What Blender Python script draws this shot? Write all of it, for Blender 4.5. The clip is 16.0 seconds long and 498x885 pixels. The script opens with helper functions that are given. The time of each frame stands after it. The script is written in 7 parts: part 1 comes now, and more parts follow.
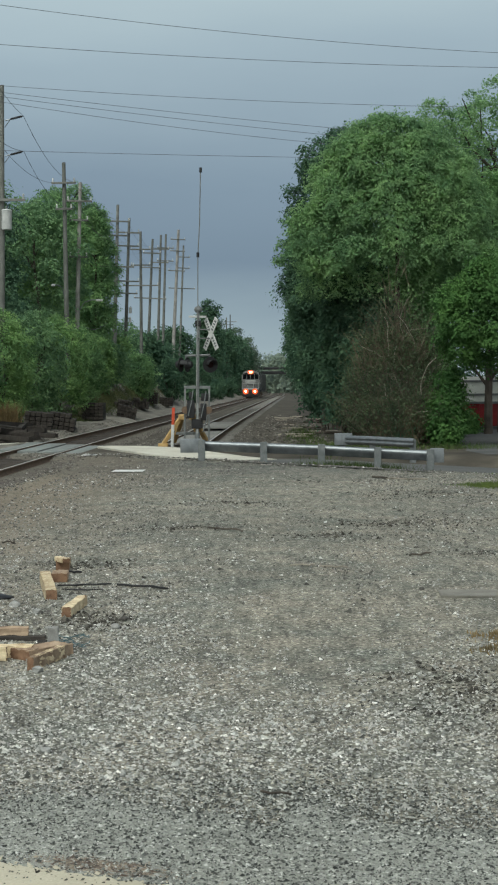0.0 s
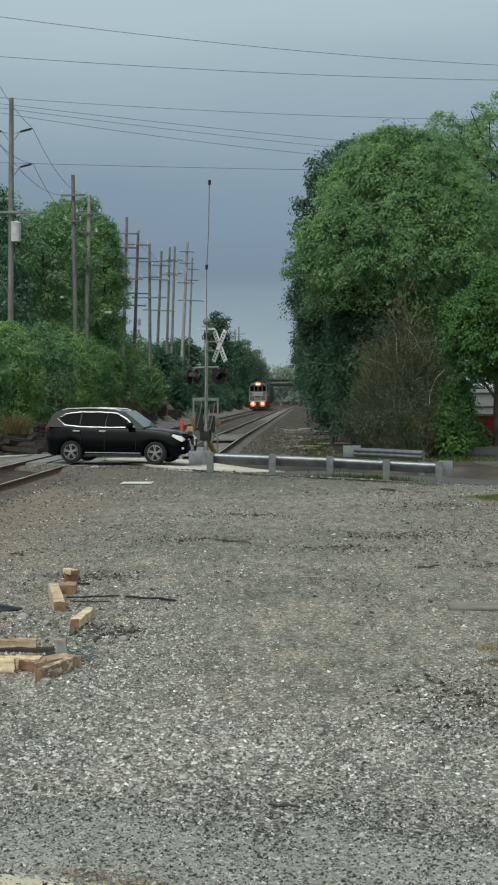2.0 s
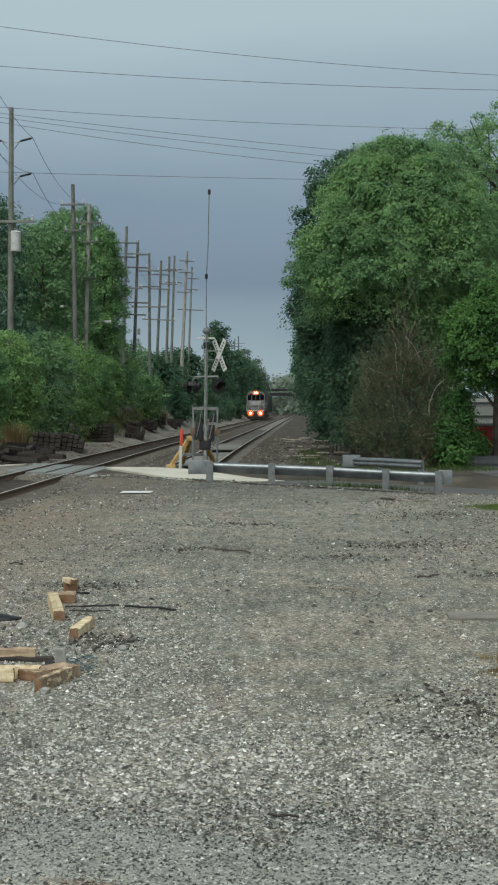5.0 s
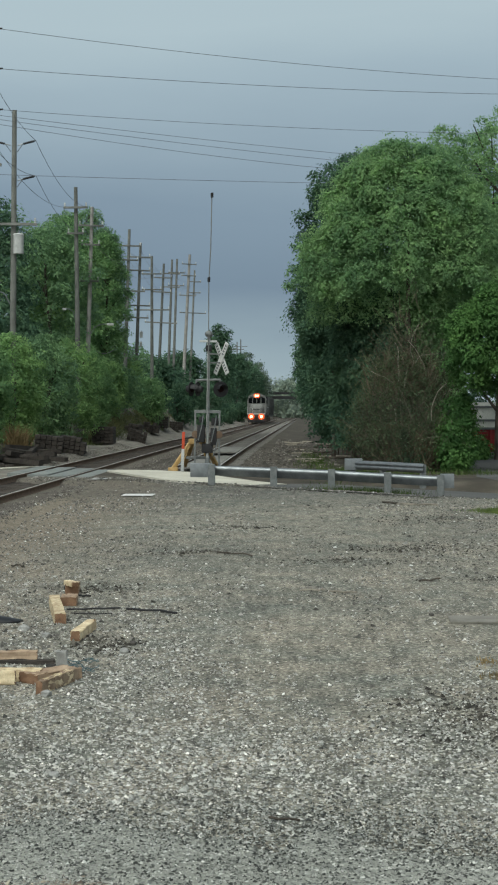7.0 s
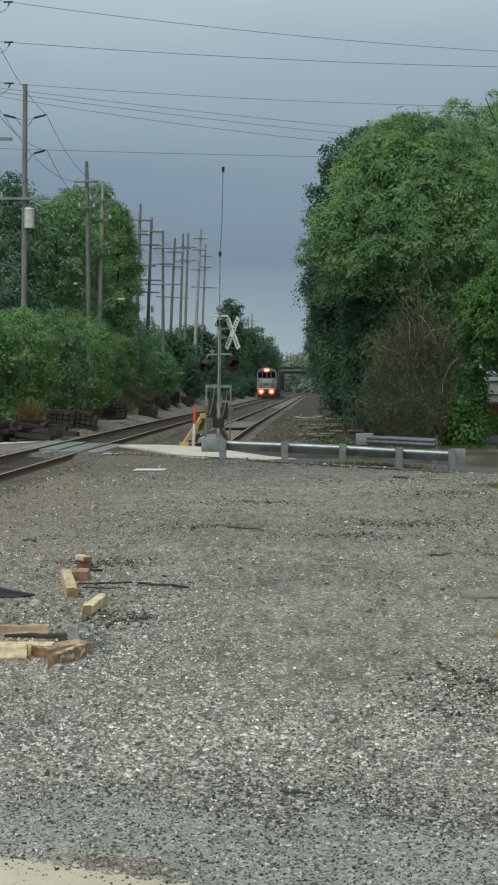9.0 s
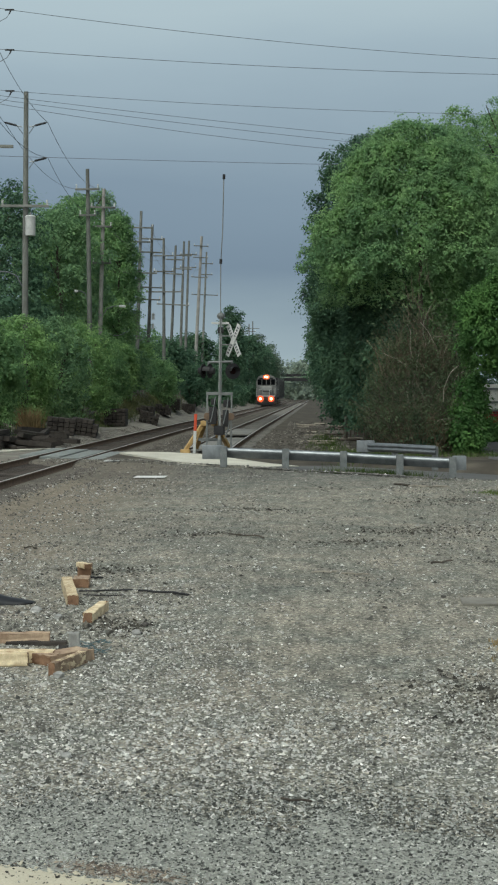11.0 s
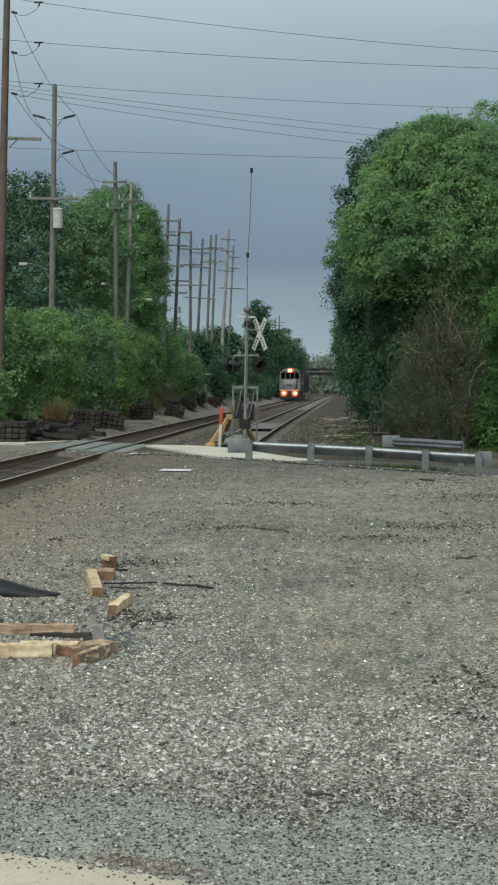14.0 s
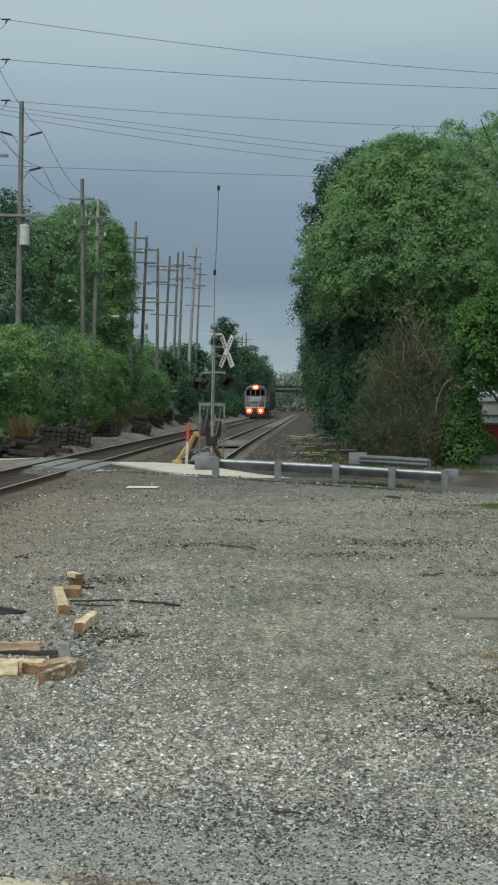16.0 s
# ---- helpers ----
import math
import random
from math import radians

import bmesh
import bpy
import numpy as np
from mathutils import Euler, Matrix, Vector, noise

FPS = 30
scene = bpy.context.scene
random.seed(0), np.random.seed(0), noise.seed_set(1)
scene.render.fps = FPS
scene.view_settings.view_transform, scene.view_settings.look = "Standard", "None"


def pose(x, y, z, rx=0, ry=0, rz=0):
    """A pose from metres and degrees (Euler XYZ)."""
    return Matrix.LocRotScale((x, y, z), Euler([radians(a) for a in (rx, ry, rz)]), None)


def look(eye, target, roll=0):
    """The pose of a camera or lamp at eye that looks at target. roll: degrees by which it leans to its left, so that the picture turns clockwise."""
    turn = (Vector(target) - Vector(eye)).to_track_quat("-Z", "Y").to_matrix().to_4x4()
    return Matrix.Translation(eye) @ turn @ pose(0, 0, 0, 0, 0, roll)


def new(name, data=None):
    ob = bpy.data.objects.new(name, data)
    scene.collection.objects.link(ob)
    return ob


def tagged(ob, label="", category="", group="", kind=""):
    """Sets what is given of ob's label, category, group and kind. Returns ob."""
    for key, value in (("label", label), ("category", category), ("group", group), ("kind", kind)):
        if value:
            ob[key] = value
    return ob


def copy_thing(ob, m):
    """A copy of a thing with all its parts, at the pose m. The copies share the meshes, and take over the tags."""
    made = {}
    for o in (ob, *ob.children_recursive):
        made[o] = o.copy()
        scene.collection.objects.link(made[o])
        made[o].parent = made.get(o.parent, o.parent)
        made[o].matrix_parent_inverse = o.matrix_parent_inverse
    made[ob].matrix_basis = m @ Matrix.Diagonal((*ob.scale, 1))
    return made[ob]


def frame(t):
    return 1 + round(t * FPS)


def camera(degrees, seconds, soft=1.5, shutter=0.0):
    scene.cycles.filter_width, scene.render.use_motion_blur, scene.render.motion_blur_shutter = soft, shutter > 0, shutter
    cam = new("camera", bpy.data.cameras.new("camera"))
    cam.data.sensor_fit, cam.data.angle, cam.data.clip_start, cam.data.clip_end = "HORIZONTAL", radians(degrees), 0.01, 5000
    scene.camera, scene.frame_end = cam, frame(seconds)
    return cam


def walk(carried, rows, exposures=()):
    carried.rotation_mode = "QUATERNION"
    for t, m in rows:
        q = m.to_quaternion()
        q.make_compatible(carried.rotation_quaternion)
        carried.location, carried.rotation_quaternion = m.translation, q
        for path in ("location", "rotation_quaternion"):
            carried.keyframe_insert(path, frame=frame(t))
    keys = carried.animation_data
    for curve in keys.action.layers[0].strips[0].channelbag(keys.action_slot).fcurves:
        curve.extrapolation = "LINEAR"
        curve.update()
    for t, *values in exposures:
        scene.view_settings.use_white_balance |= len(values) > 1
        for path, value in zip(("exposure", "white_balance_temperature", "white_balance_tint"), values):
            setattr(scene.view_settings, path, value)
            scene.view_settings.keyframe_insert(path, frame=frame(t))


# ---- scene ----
# The camera is hand-held on one spot beside the yard, 1.85 m above the rail heads.
# World: x right, y along the tracks away from the camera, z up, rail heads near z = 0.
EYE = (0.0, 0.0, 1.85)
cam = camera(17.9, 16.0, soft=2.1)
ROWS = [
    (0.0, 1.349, -2.036, 0.400),
    (0.5, 1.510, -1.698, 0.386),
    (1.0, 1.500, -1.387, 0.346),
    (1.5, 1.526, -1.387, 0.288),
    (2.0, 1.659, -1.595, 0.328),
    (2.5, 1.539, -1.481, 0.265),
    (3.0, 1.285, -1.211, 0.333),
    (3.5, 1.282, -1.144, 0.340),
    (4.0, 1.598, -1.333, 0.341),
    (6.5, 1.681, -1.121, 0.236),
    (7.0, 1.721, -1.141, 0.124),
    (7.5, 1.806, -1.387, 0.089),
    (8.0, 2.001, -1.728, 0.119),
    (8.5, 2.106, -2.058, 0.127),
    (11.0, 2.156, -1.793, 0.143),
    (11.5, 2.378, -1.441, 0.008),
    (12.0, 2.570, -1.401, -0.010),
    (12.5, 2.618, -1.392, -0.070),
    (13.0, 2.548, -1.235, -0.186),
    (13.5, 2.750, -1.513, -0.298),
    (14.0, 3.092, -2.016, -0.289),
    (14.5, 2.792, -1.866, -0.278),
    (15.0, 2.404, -1.595, -0.185),
    (15.5, 2.116, -1.441, -0.241),
    (16.0, 1.895, -1.387, -0.352),
]
walk(cam, [(t, pose(*EYE, 90 + pitch, roll, yaw)) for t, yaw, pitch, roll in ROWS],
     exposures=[(0.0, 0.0, 6350, -1.5), (16.0, 0.0, 6350, -1.5)])

# ---- light: overcast afternoon ----
world = bpy.data.worlds.new("overcast_sky")
scene.world = world
world.use_nodes = True
wn, wl = world.node_tree.nodes, world.node_tree.links
sky = wn.new("ShaderNodeTexSky")
sky.sky_type = "NISHITA"
sky.sun_disc = False
sky.sun_elevation, sky.sun_rotation = radians(52), radians(200)
sky.air_density, sky.dust_density, sky.ozone_density = 1.0, 4.0, 1.0
hs = wn.new("ShaderNodeHueSaturation")
hs.inputs["Saturation"].default_value = 0.35
wl.new(sky.outputs["Color"], hs.inputs["Color"])
wl.new(hs.outputs["Color"], wn["Background"].inputs["Color"])
wn["Background"].inputs["Strength"].default_value = 0.15
sun_data = bpy.data.lights.new("sun", "SUN")
sun_data.energy, sun_data.angle, sun_data.color = 1.4, radians(40), (1.0, 0.97, 0.92)
sun = new("sun", sun_data)
sun.matrix_world = look((0, 0, 60), (14, 26, 0))
scene.view_settings.exposure = 0.0

# ---- materials ----
MATS = {}


def node_mat(name, rough=0.8, metal=0.0, spec=0.3):
    m = bpy.data.materials.new(name)
    m.use_nodes = True
    b = m.node_tree.nodes["Principled BSDF"]
    b.inputs["Roughness"].default_value = rough
    b.inputs["Metallic"].default_value = metal
    b.inputs["Specular IOR Level"].default_value = spec
    MATS[name] = m
    return m, m.node_tree.nodes, m.node_tree.links, b


def ramp(n, l, src, stops):
    r = n.new("ShaderNodeValToRGB")
    el = r.color_ramp.elements
    el[0].position, el[0].color = stops[0][0], (*stops[0][1], 1)
    el[1].position, el[1].color = stops[-1][0], (*stops[-1][1], 1)
    for p, c in stops[1:-1]:
        el.new(p).color = (*c, 1)
    l.new(src, r.inputs["Fac"])
    return r.outputs["Color"]


def noise_fac(n, l, scale, detail=4, coords="Object", rough=0.55):
    tc = n.new("ShaderNodeTexCoord")
    t = n.new("ShaderNodeTexNoise")
    t.inputs["Scale"].default_value, t.inputs["Detail"].default_value = scale, detail
    t.inputs["Roughness"].default_value = rough
    l.new(tc.outputs[coords], t.inputs["Vector"])
    return t.outputs["Fac"]


def mix(n, l, fac, a, b, mode="MIX"):
    m = n.new("ShaderNodeMix")
    m.data_type, m.blend_type = "RGBA", mode
    for sock, v in ((m.inputs[0], fac), (m.inputs[6], a), (m.inputs[7], b)):
        if isinstance(v, (int, float)):
            sock.default_value = v
        elif isinstance(v, tuple):
            sock.default_value = (*v, 1)
        else:
            l.new(v, sock)
    return m.outputs[2]


def bump(n, l, b, height, strength=0.4, dist=0.02):
    bp = n.new("ShaderNodeBump")
    bp.inputs["Strength"].default_value, bp.inputs["Distance"].default_value = strength, dist
    l.new(height, bp.inputs["Height"])
    l.new(bp.outputs["Normal"], b.inputs["Normal"])


def worn(name, lo, hi, scale=3.0, fine=40.0, rough=0.8, metal=0.0, spec=0.3, bumps=0.25, dist=0.01, per_piece=0.0):
    """Two-scale mottled surface between the colours lo and hi, with fine grain and relief."""
    m, n, l, b = node_mat(name, rough, metal, spec)
    big = noise_fac(n, l, scale, 5)
    small = noise_fac(n, l, fine, 6, rough=0.7)
    c = ramp(n, l, big, [(0.3, lo), (0.7, hi)])
    g = ramp(n, l, small, [(0.25, (0.55, 0.55, 0.55)), (0.75, (1.0, 1.0, 1.0))])
    c = mix(n, l, 0.7, c, g, "MULTIPLY")
    if per_piece:
        oi = n.new("ShaderNodeObjectInfo")
        v = ramp(n, l, oi.outputs["Random"], [(0.0, (1 - per_piece,) * 3), (1.0, (1.0, 1.0, 1.0))])
        c = mix(n, l, 1.0, c, v, "MULTIPLY")
    l.new(c, b.inputs["Base Color"])
    bump(n, l, b, small, bumps, dist)
    return m


def plain(name, col, rough=0.5, metal=0.0, spec=0.4):
    m, n, l, b = node_mat(name, rough, metal, spec)
    f = noise_fac(n, l, 6.0, 5)
    c = ramp(n, l, f, [(0.3, tuple(x * 0.82 for x in col)), (0.7, col)])
    l.new(c, b.inputs["Base Color"])
    return m


def glow(name, col, strength):
    m, n, l, b = node_mat(name, 0.3)
    b.inputs["Base Color"].default_value = (*col, 1)
    b.inputs["Emission Color"].default_value = (*col, 1)
    b.inputs["Emission Strength"].default_value = strength
    return m


def foliage(name, dark, mid, light, through_light=0.35):
    m, n, l, b = node_mat(name, 0.75, 0.0, 0.04)
    geo = n.new("ShaderNodeNewGeometry")
    f = noise_fac(n, l, 0.55, 5)
    dark, light = (tuple(0.5 * (p + q) for p, q in zip(a, mid)) for a in (dark, light))
    c1 = ramp(n, l, geo.outputs["Random Per Island"], [(0.0, dark), (0.55, mid), (1.0, light)])
    c2 = ramp(n, l, f, [(0.34, (0.72, 0.78, 0.78)), (0.66, (1.2, 1.17, 1.02))])
    c3 = ramp(n, l, noise_fac(n, l, 2.1, 3), [(0.34, (0.74, 0.78, 0.8)), (0.66, (1.2, 1.17, 1.1))])
    c = mix(n, l, 1.0, mix(n, l, 1.0, c1, c2, "MULTIPLY"), c3, "MULTIPLY")
    l.new(c, b.inputs["Base Color"])
    tr = n.new("ShaderNodeBsdfTranslucent")
    l.new(c, tr.inputs["Color"])
    ms = n.new("ShaderNodeMixShader")
    ms.inputs[0].default_value = through_light
    l.new(b.outputs[0], ms.inputs[1])
    l.new(tr.outputs[0], ms.inputs[2])
    l.new(ms.outputs[0], n["Material Output"].inputs["Surface"])
    return m


def stone_mat(name, stops):
    m, n, l, b = node_mat(name, 0.85, 0.0, 0.25)
    geo = n.new("ShaderNodeNewGeometry")
    c = ramp(n, l, geo.outputs["Random Per Island"], stops)
    g = ramp(n, l, noise_fac(n, l, 60, 3), [(0.3, (0.7, 0.7, 0.7)), (0.7, (1, 1, 1))])
    d = ramp(n, l, noise_fac(n, l, 17, 3), [(0.36, (0.66, 0.67, 0.67)), (0.52, (1.04, 1.04, 1.04)), (0.66, (1.3, 1.29, 1.27))])
    l.new(mix(n, l, 1.0, mix(n, l, 1.0, c, g, "MULTIPLY"), d, "MULTIPLY"), b.inputs["Base Color"])
    return m


def lot_mat(name):
    """Packed stone dust with loose crushed stone, damp and dusty patches."""
    m, n, l, b = node_mat(name, 0.9, 0.0, 0.2)
    patch = ramp(n, l, noise_fac(n, l, 0.22, 5), [(0.34, (0.194, 0.187, 0.164)), (0.5, (0.218, 0.209, 0.182)), (0.66, (0.243, 0.231, 0.200))])
    tone = ramp(n, l, noise_fac(n, l, 1.3, 6), [(0.32, (0.86, 0.92, 0.93)), (0.68, (1.30, 1.24, 1.19))])
    c = mix(n, l, 1.0, patch, tone, "MULTIPLY")
    tc = n.new("ShaderNodeTexCoord")
    sm = n.new("ShaderNodeMapping")
    sm.inputs["Scale"].default_value = (1.0, 0.22, 1.0)
    l.new(tc.outputs["Object"], sm.inputs[0])
    fl = n.new("ShaderNodeTexNoise")
    fl.inputs["Scale"].default_value, fl.inputs["Detail"].default_value, fl.inputs["Roughness"].default_value = 8.0, 4, 0.7
    l.new(sm.outputs[0], fl.inputs["Vector"])
    spot = ramp(n, l, fl.outputs["Fac"], [(0.36, (0.62, 0.62, 0.62)), (0.5, (0.98, 0.98, 0.98)), (0.66, (1.22, 1.215, 1.2))])
    c = mix(n, l, 1.0, c, spot, "MULTIPLY")
    s2 = n.new("ShaderNodeMapping")
    s2.inputs["Scale"].default_value = (1.0, 0.4, 1.0)
    l.new(tc.outputs["Object"], s2.inputs[0])
    f2 = n.new("ShaderNodeTexNoise")
    f2.inputs["Scale"].default_value, f2.inputs["Detail"].default_value, f2.inputs["Roughness"].default_value = 26.0, 3, 0.65
    l.new(s2.outputs[0], f2.inputs["Vector"])
    spot = ramp(n, l, f2.outputs["Fac"], [(0.36, (0.70, 0.70, 0.70)), (0.5, (1.0, 1.0, 1.0)), (0.66, (1.22, 1.21, 1.19))])
    c = mix(n, l, 1.0, c, spot, "MULTIPLY")
    vor = n.new("ShaderNodeTexVoronoi")
    vor.inputs["Scale"].default_value = 42
    l.new(tc.outputs["Object"], vor.inputs["Vector"])
    sep = n.new("ShaderNodeSeparateColor")
    l.new(vor.outputs["Color"], sep.inputs[0])
    peb = ramp(n, l, sep.outputs[0], [(0.0, (0.22, 0.22, 0.22)), (0.4, (0.85, 0.85, 0.83)), (0.86, (1.15, 1.15, 1.12)), (1.0, (2.6, 2.6, 2.5))])
    # rims darkened: shade in the gaps between pebbles, put into the colour
    edge = ramp(n, l, vor.outputs["Distance"], [(0.0, (1, 1, 1)), (0.55, (0.85, 0.85, 0.85)), (0.9, (0.5, 0.5, 0.5))])
    c = mix(n, l, 0.75, c, mix(n, l, 1.0, peb, edge, "MULTIPLY"), "MULTIPLY")
    l.new(c, b.inputs["Base Color"])
    inv = n.new("ShaderNodeMath")
    inv.operation = "MULTIPLY_ADD"
    inv.inputs[1].default_value, inv.inputs[2].default_value = -1.0, 1.0
    l.new(vor.outputs["Distance"], inv.inputs[0])
    bump(n, l, b, inv.outputs[0], 0.5, 0.014)
    return m


def apron_mat():
    """Old asphalt worn down to its stones, with grit and stains."""
    m, n, l, b = node_mat("old_asphalt", 0.9, 0.0, 0.2)
    tone = ramp(n, l, noise_fac(n, l, 1.1, 6), [(0.3, (0.175, 0.178, 0.163)), (0.7, (0.27, 0.272, 0.25))])
    tc = n.new("ShaderNodeTexCoord")
    vor = n.new("ShaderNodeTexVoronoi")
    vor.inputs["Scale"].default_value = 62
    sm = n.new("ShaderNodeMapping")
    sm.inputs["Scale"].default_value = (1.0, 0.6, 1.0)
    l.new(tc.outputs["Object"], sm.inputs[0])
    l.new(sm.outputs[0], vor.inputs["Vector"])
    sep = n.new("ShaderNodeSeparateColor")
    l.new(vor.outputs["Color"], sep.inputs[0])
    peb = ramp(n, l, sep.outputs[0], [(0.0, (0.10, 0.10, 0.10)), (0.12, (0.35, 0.35, 0.35)), (0.24, (0.95, 0.96, 0.93)), (0.85, (1.2, 1.22, 1.17)), (1.0, (1.8, 1.8, 1.75))])
    l.new(mix(n, l, 0.85, tone, peb, "MULTIPLY"), b.inputs["Base Color"])
    bump(n, l, b, vor.outputs["Distance"], 0.7, 0.012)


def build_materials():
    apron_mat()
    lot_mat("lot_gravel")
    stone_mat("crushed_stone", [(0.0, (0.05, 0.05, 0.045)), (0.2, (0.13, 0.128, 0.116)), (0.42, (0.32, 0.325, 0.305)), (0.58, (0.41, 0.392, 0.362)), (0.72, (0.46, 0.465, 0.432)), (0.86, (0.52, 0.505, 0.465)), (0.96, (0.64, 0.63, 0.59)), (1.0, (0.86, 0.85, 0.81))])
    stone_mat("ballast_stone", [(0.0, (0.04, 0.036, 0.03)), (0.5, (0.10, 0.09, 0.078)), (0.9, (0.18, 0.165, 0.145)), (1.0, (0.32, 0.30, 0.27))])
    stone_mat("chip_stone", [(0.0, (0.045, 0.042, 0.037)), (0.3, (0.10, 0.095, 0.085)), (0.6, (0.18, 0.17, 0.15)), (0.88, (0.25, 0.24, 0.215)), (0.97, (0.38, 0.37, 0.345)), (1.0, (0.75, 0.75, 0.72))])
    stone_mat("dark_chips", [(0.0, (0.025, 0.022, 0.018)), (0.6, (0.06, 0.055, 0.045)), (1.0, (0.13, 0.12, 0.10))])
    stone_mat("fine_grit", [(0.0, (0.03, 0.032, 0.03)), (0.3, (0.07, 0.073, 0.068)), (0.42, (0.23, 0.236, 0.218)), (0.85, (0.36, 0.365, 0.335)), (1.0, (0.58, 0.58, 0.55))])
    stone_mat("rust_grit", [(0.0, (0.10, 0.075, 0.06)), (0.6, (0.19, 0.15, 0.12)), (1.0, (0.36, 0.31, 0.24))])
    worn("ballast", (0.085, 0.075, 0.062), (0.155, 0.138, 0.114), 0.6, 22, 0.95, bumps=0.9, dist=0.03)
    worn("dirt", (0.12, 0.095, 0.07), (0.23, 0.185, 0.14), 0.35, 9, 0.95, bumps=0.7, dist=0.04)
    worn("asphalt", (0.075, 0.077, 0.078), (0.12, 0.12, 0.118), 0.5, 60, 0.85, bumps=0.5, dist=0.01)
    worn("dusty_board", (0.17, 0.162, 0.14), (0.26, 0.247, 0.218), 4, 40, 0.9)
    worn("concrete", (0.50, 0.475, 0.40), (0.64, 0.615, 0.53), 1.1, 30, 0.85, bumps=0.25, per_piece=0.12)
    worn("road_paint", (0.55, 0.55, 0.53), (0.8, 0.8, 0.78), 3, 20, 0.7, bumps=0.1)
    worn("rail_side", (0.1, 0.07, 0.05), (0.2, 0.138, 0.096), 4, 60, 0.8, 0.2)
    # pale and hardly metallic: the head's sky sheen is put into its colour
    worn("rail_head", (0.34, 0.31, 0.28), (0.48, 0.45, 0.41), 3, 30, 0.4, 0.25, 0.5, 0.05)
    worn("deck_wood", (0.17, 0.168, 0.155), (0.27, 0.265, 0.245), 2, 25, 0.9, per_piece=0.25)
    worn("grey_rubber", (0.16, 0.175, 0.17), (0.24, 0.255, 0.245), 2, 30, 0.85)
    worn("tie_wood", (0.05, 0.042, 0.036), (0.13, 0.11, 0.095), 3, 30, 0.9, per_piece=0.4)
    worn("grey_tie", (0.12, 0.115, 0.105), (0.24, 0.23, 0.21), 3, 30, 0.9, per_piece=0.3)
    worn("creosote", (0.028, 0.024, 0.021), (0.085, 0.072, 0.062), 5, 40, 0.8, per_piece=0.5)
    worn("galvanised", (0.20, 0.218, 0.232), (0.32, 0.34, 0.355), 4, 50, 0.44, 0.75, 0.5, 0.05)
    worn("weathered_post", (0.11, 0.121, 0.123), (0.20, 0.212, 0.213), 5, 40, 0.8)
    worn("pole_wood", (0.15, 0.156, 0.142), (0.26, 0.267, 0.247), 1.2, 30, 0.9, per_piece=0.35)
    worn("pale_pole_wood", (0.22, 0.215, 0.20), (0.36, 0.35, 0.33), 1.2, 30, 0.9)
    worn("red_pole_wood", (0.10, 0.075, 0.062), (0.17, 0.13, 0.108), 1.2, 30, 0.9)
    worn("pale_lumber", (0.44, 0.30, 0.17), (0.95, 0.82, 0.56), 9, 60, 0.75, bumps=0.15, per_piece=0.2)
    worn("brown_lumber", (0.27, 0.17, 0.11), (0.66, 0.50, 0.35), 9, 60, 0.8, bumps=0.2, per_piece=0.45)
    worn("end_grain", (0.16, 0.09, 0.055), (0.30, 0.18, 0.11), 14, 80, 0.85)
    worn("bark", (0.05, 0.042, 0.035), (0.13, 0.11, 0.09), 2, 25, 0.95, bumps=0.6, dist=0.03)
    worn("pale_bark", (0.25, 0.22, 0.18), (0.4, 0.36, 0.3), 2, 25, 0.95)
    worn("signal_silver", (0.13, 0.14, 0.14), (0.24, 0.25, 0.245), 3, 40, 0.6, 0.2)
    worn("mast_grey", (0.26, 0.27, 0.265), (0.40, 0.41, 0.40), 3, 40, 0.6, 0.1)
    worn("signal_white", (0.42, 0.43, 0.42), (0.58, 0.59, 0.58), 4, 40, 0.6)
    plain("signal_black", (0.012, 0.012, 0.013), 0.6)
    plain("red_lens", (0.012, 0.003, 0.003), 0.5, 0, 0.1)
    worn("bumper_yellow", (0.34, 0.21, 0.08), (0.62, 0.43, 0.18), 5, 40, 0.6)
    worn("bumper_red", (0.42, 0.05, 0.02), (0.55, 0.09, 0.04), 5, 40, 0.6)
    plain("dark_steel", (0.03, 0.03, 0.032), 0.6, 0.5)
    plain("rubber", (0.012, 0.012, 0.012), 0.85)
    plain("black_sheet", (0.014, 0.015, 0.018), 0.45)
    plain("blue_tarp", (0.05, 0.10, 0.115), 0.6)
    plain("wire", (0.10, 0.105, 0.115), 0.6, 0.1)
    worn("red_steel", (0.20, 0.012, 0.015), (0.30, 0.02, 0.022), 2, 20, 0.5)
    worn("white_panel", (0.58, 0.60, 0.56), (0.74, 0.76, 0.71), 2, 20, 0.6)
    m, n, l, b = node_mat("car_paint", 0.08, 0.0, 0.12)
    b.inputs["Base Color"].default_value = (0.002, 0.003, 0.0035, 1)
    plain("car_glass", (0.004, 0.005, 0.006), 0.05, 0, 0.03)
    # greenish base lighter than the side glass, standing for reflected sky
    plain("windscreen_glass", (0.05, 0.065, 0.06), 0.06, 0, 0.7)
    plain("chrome", (0.58, 0.59, 0.60), 0.3, 0.85, 0.5)
    plain("alloy", (0.40, 0.41, 0.42), 0.35, 0.9, 0.5)
    plain("headlight_glass", (0.75, 0.77, 0.78), 0.1, 0.0, 0.7)
    plain("tail_lens", (0.09, 0.012, 0.012), 0.15, 0, 0.5)
    worn("loco_grey", (0.13, 0.132, 0.126), (0.25, 0.252, 0.24), 1.5, 12, 0.6)
    worn("loco_dark", (0.035, 0.036, 0.038), (0.07, 0.07, 0.072), 1.5, 12, 0.6)
    worn("loco_red", (0.06, 0.035, 0.03), (0.10, 0.055, 0.045), 1.5, 12, 0.6)
    worn("wagon_grey", (0.05, 0.055, 0.055), (0.10, 0.105, 0.10), 1.0, 10, 0.8)
    glow("lamp_glow", (1.0, 0.55, 0.28), 9.0)
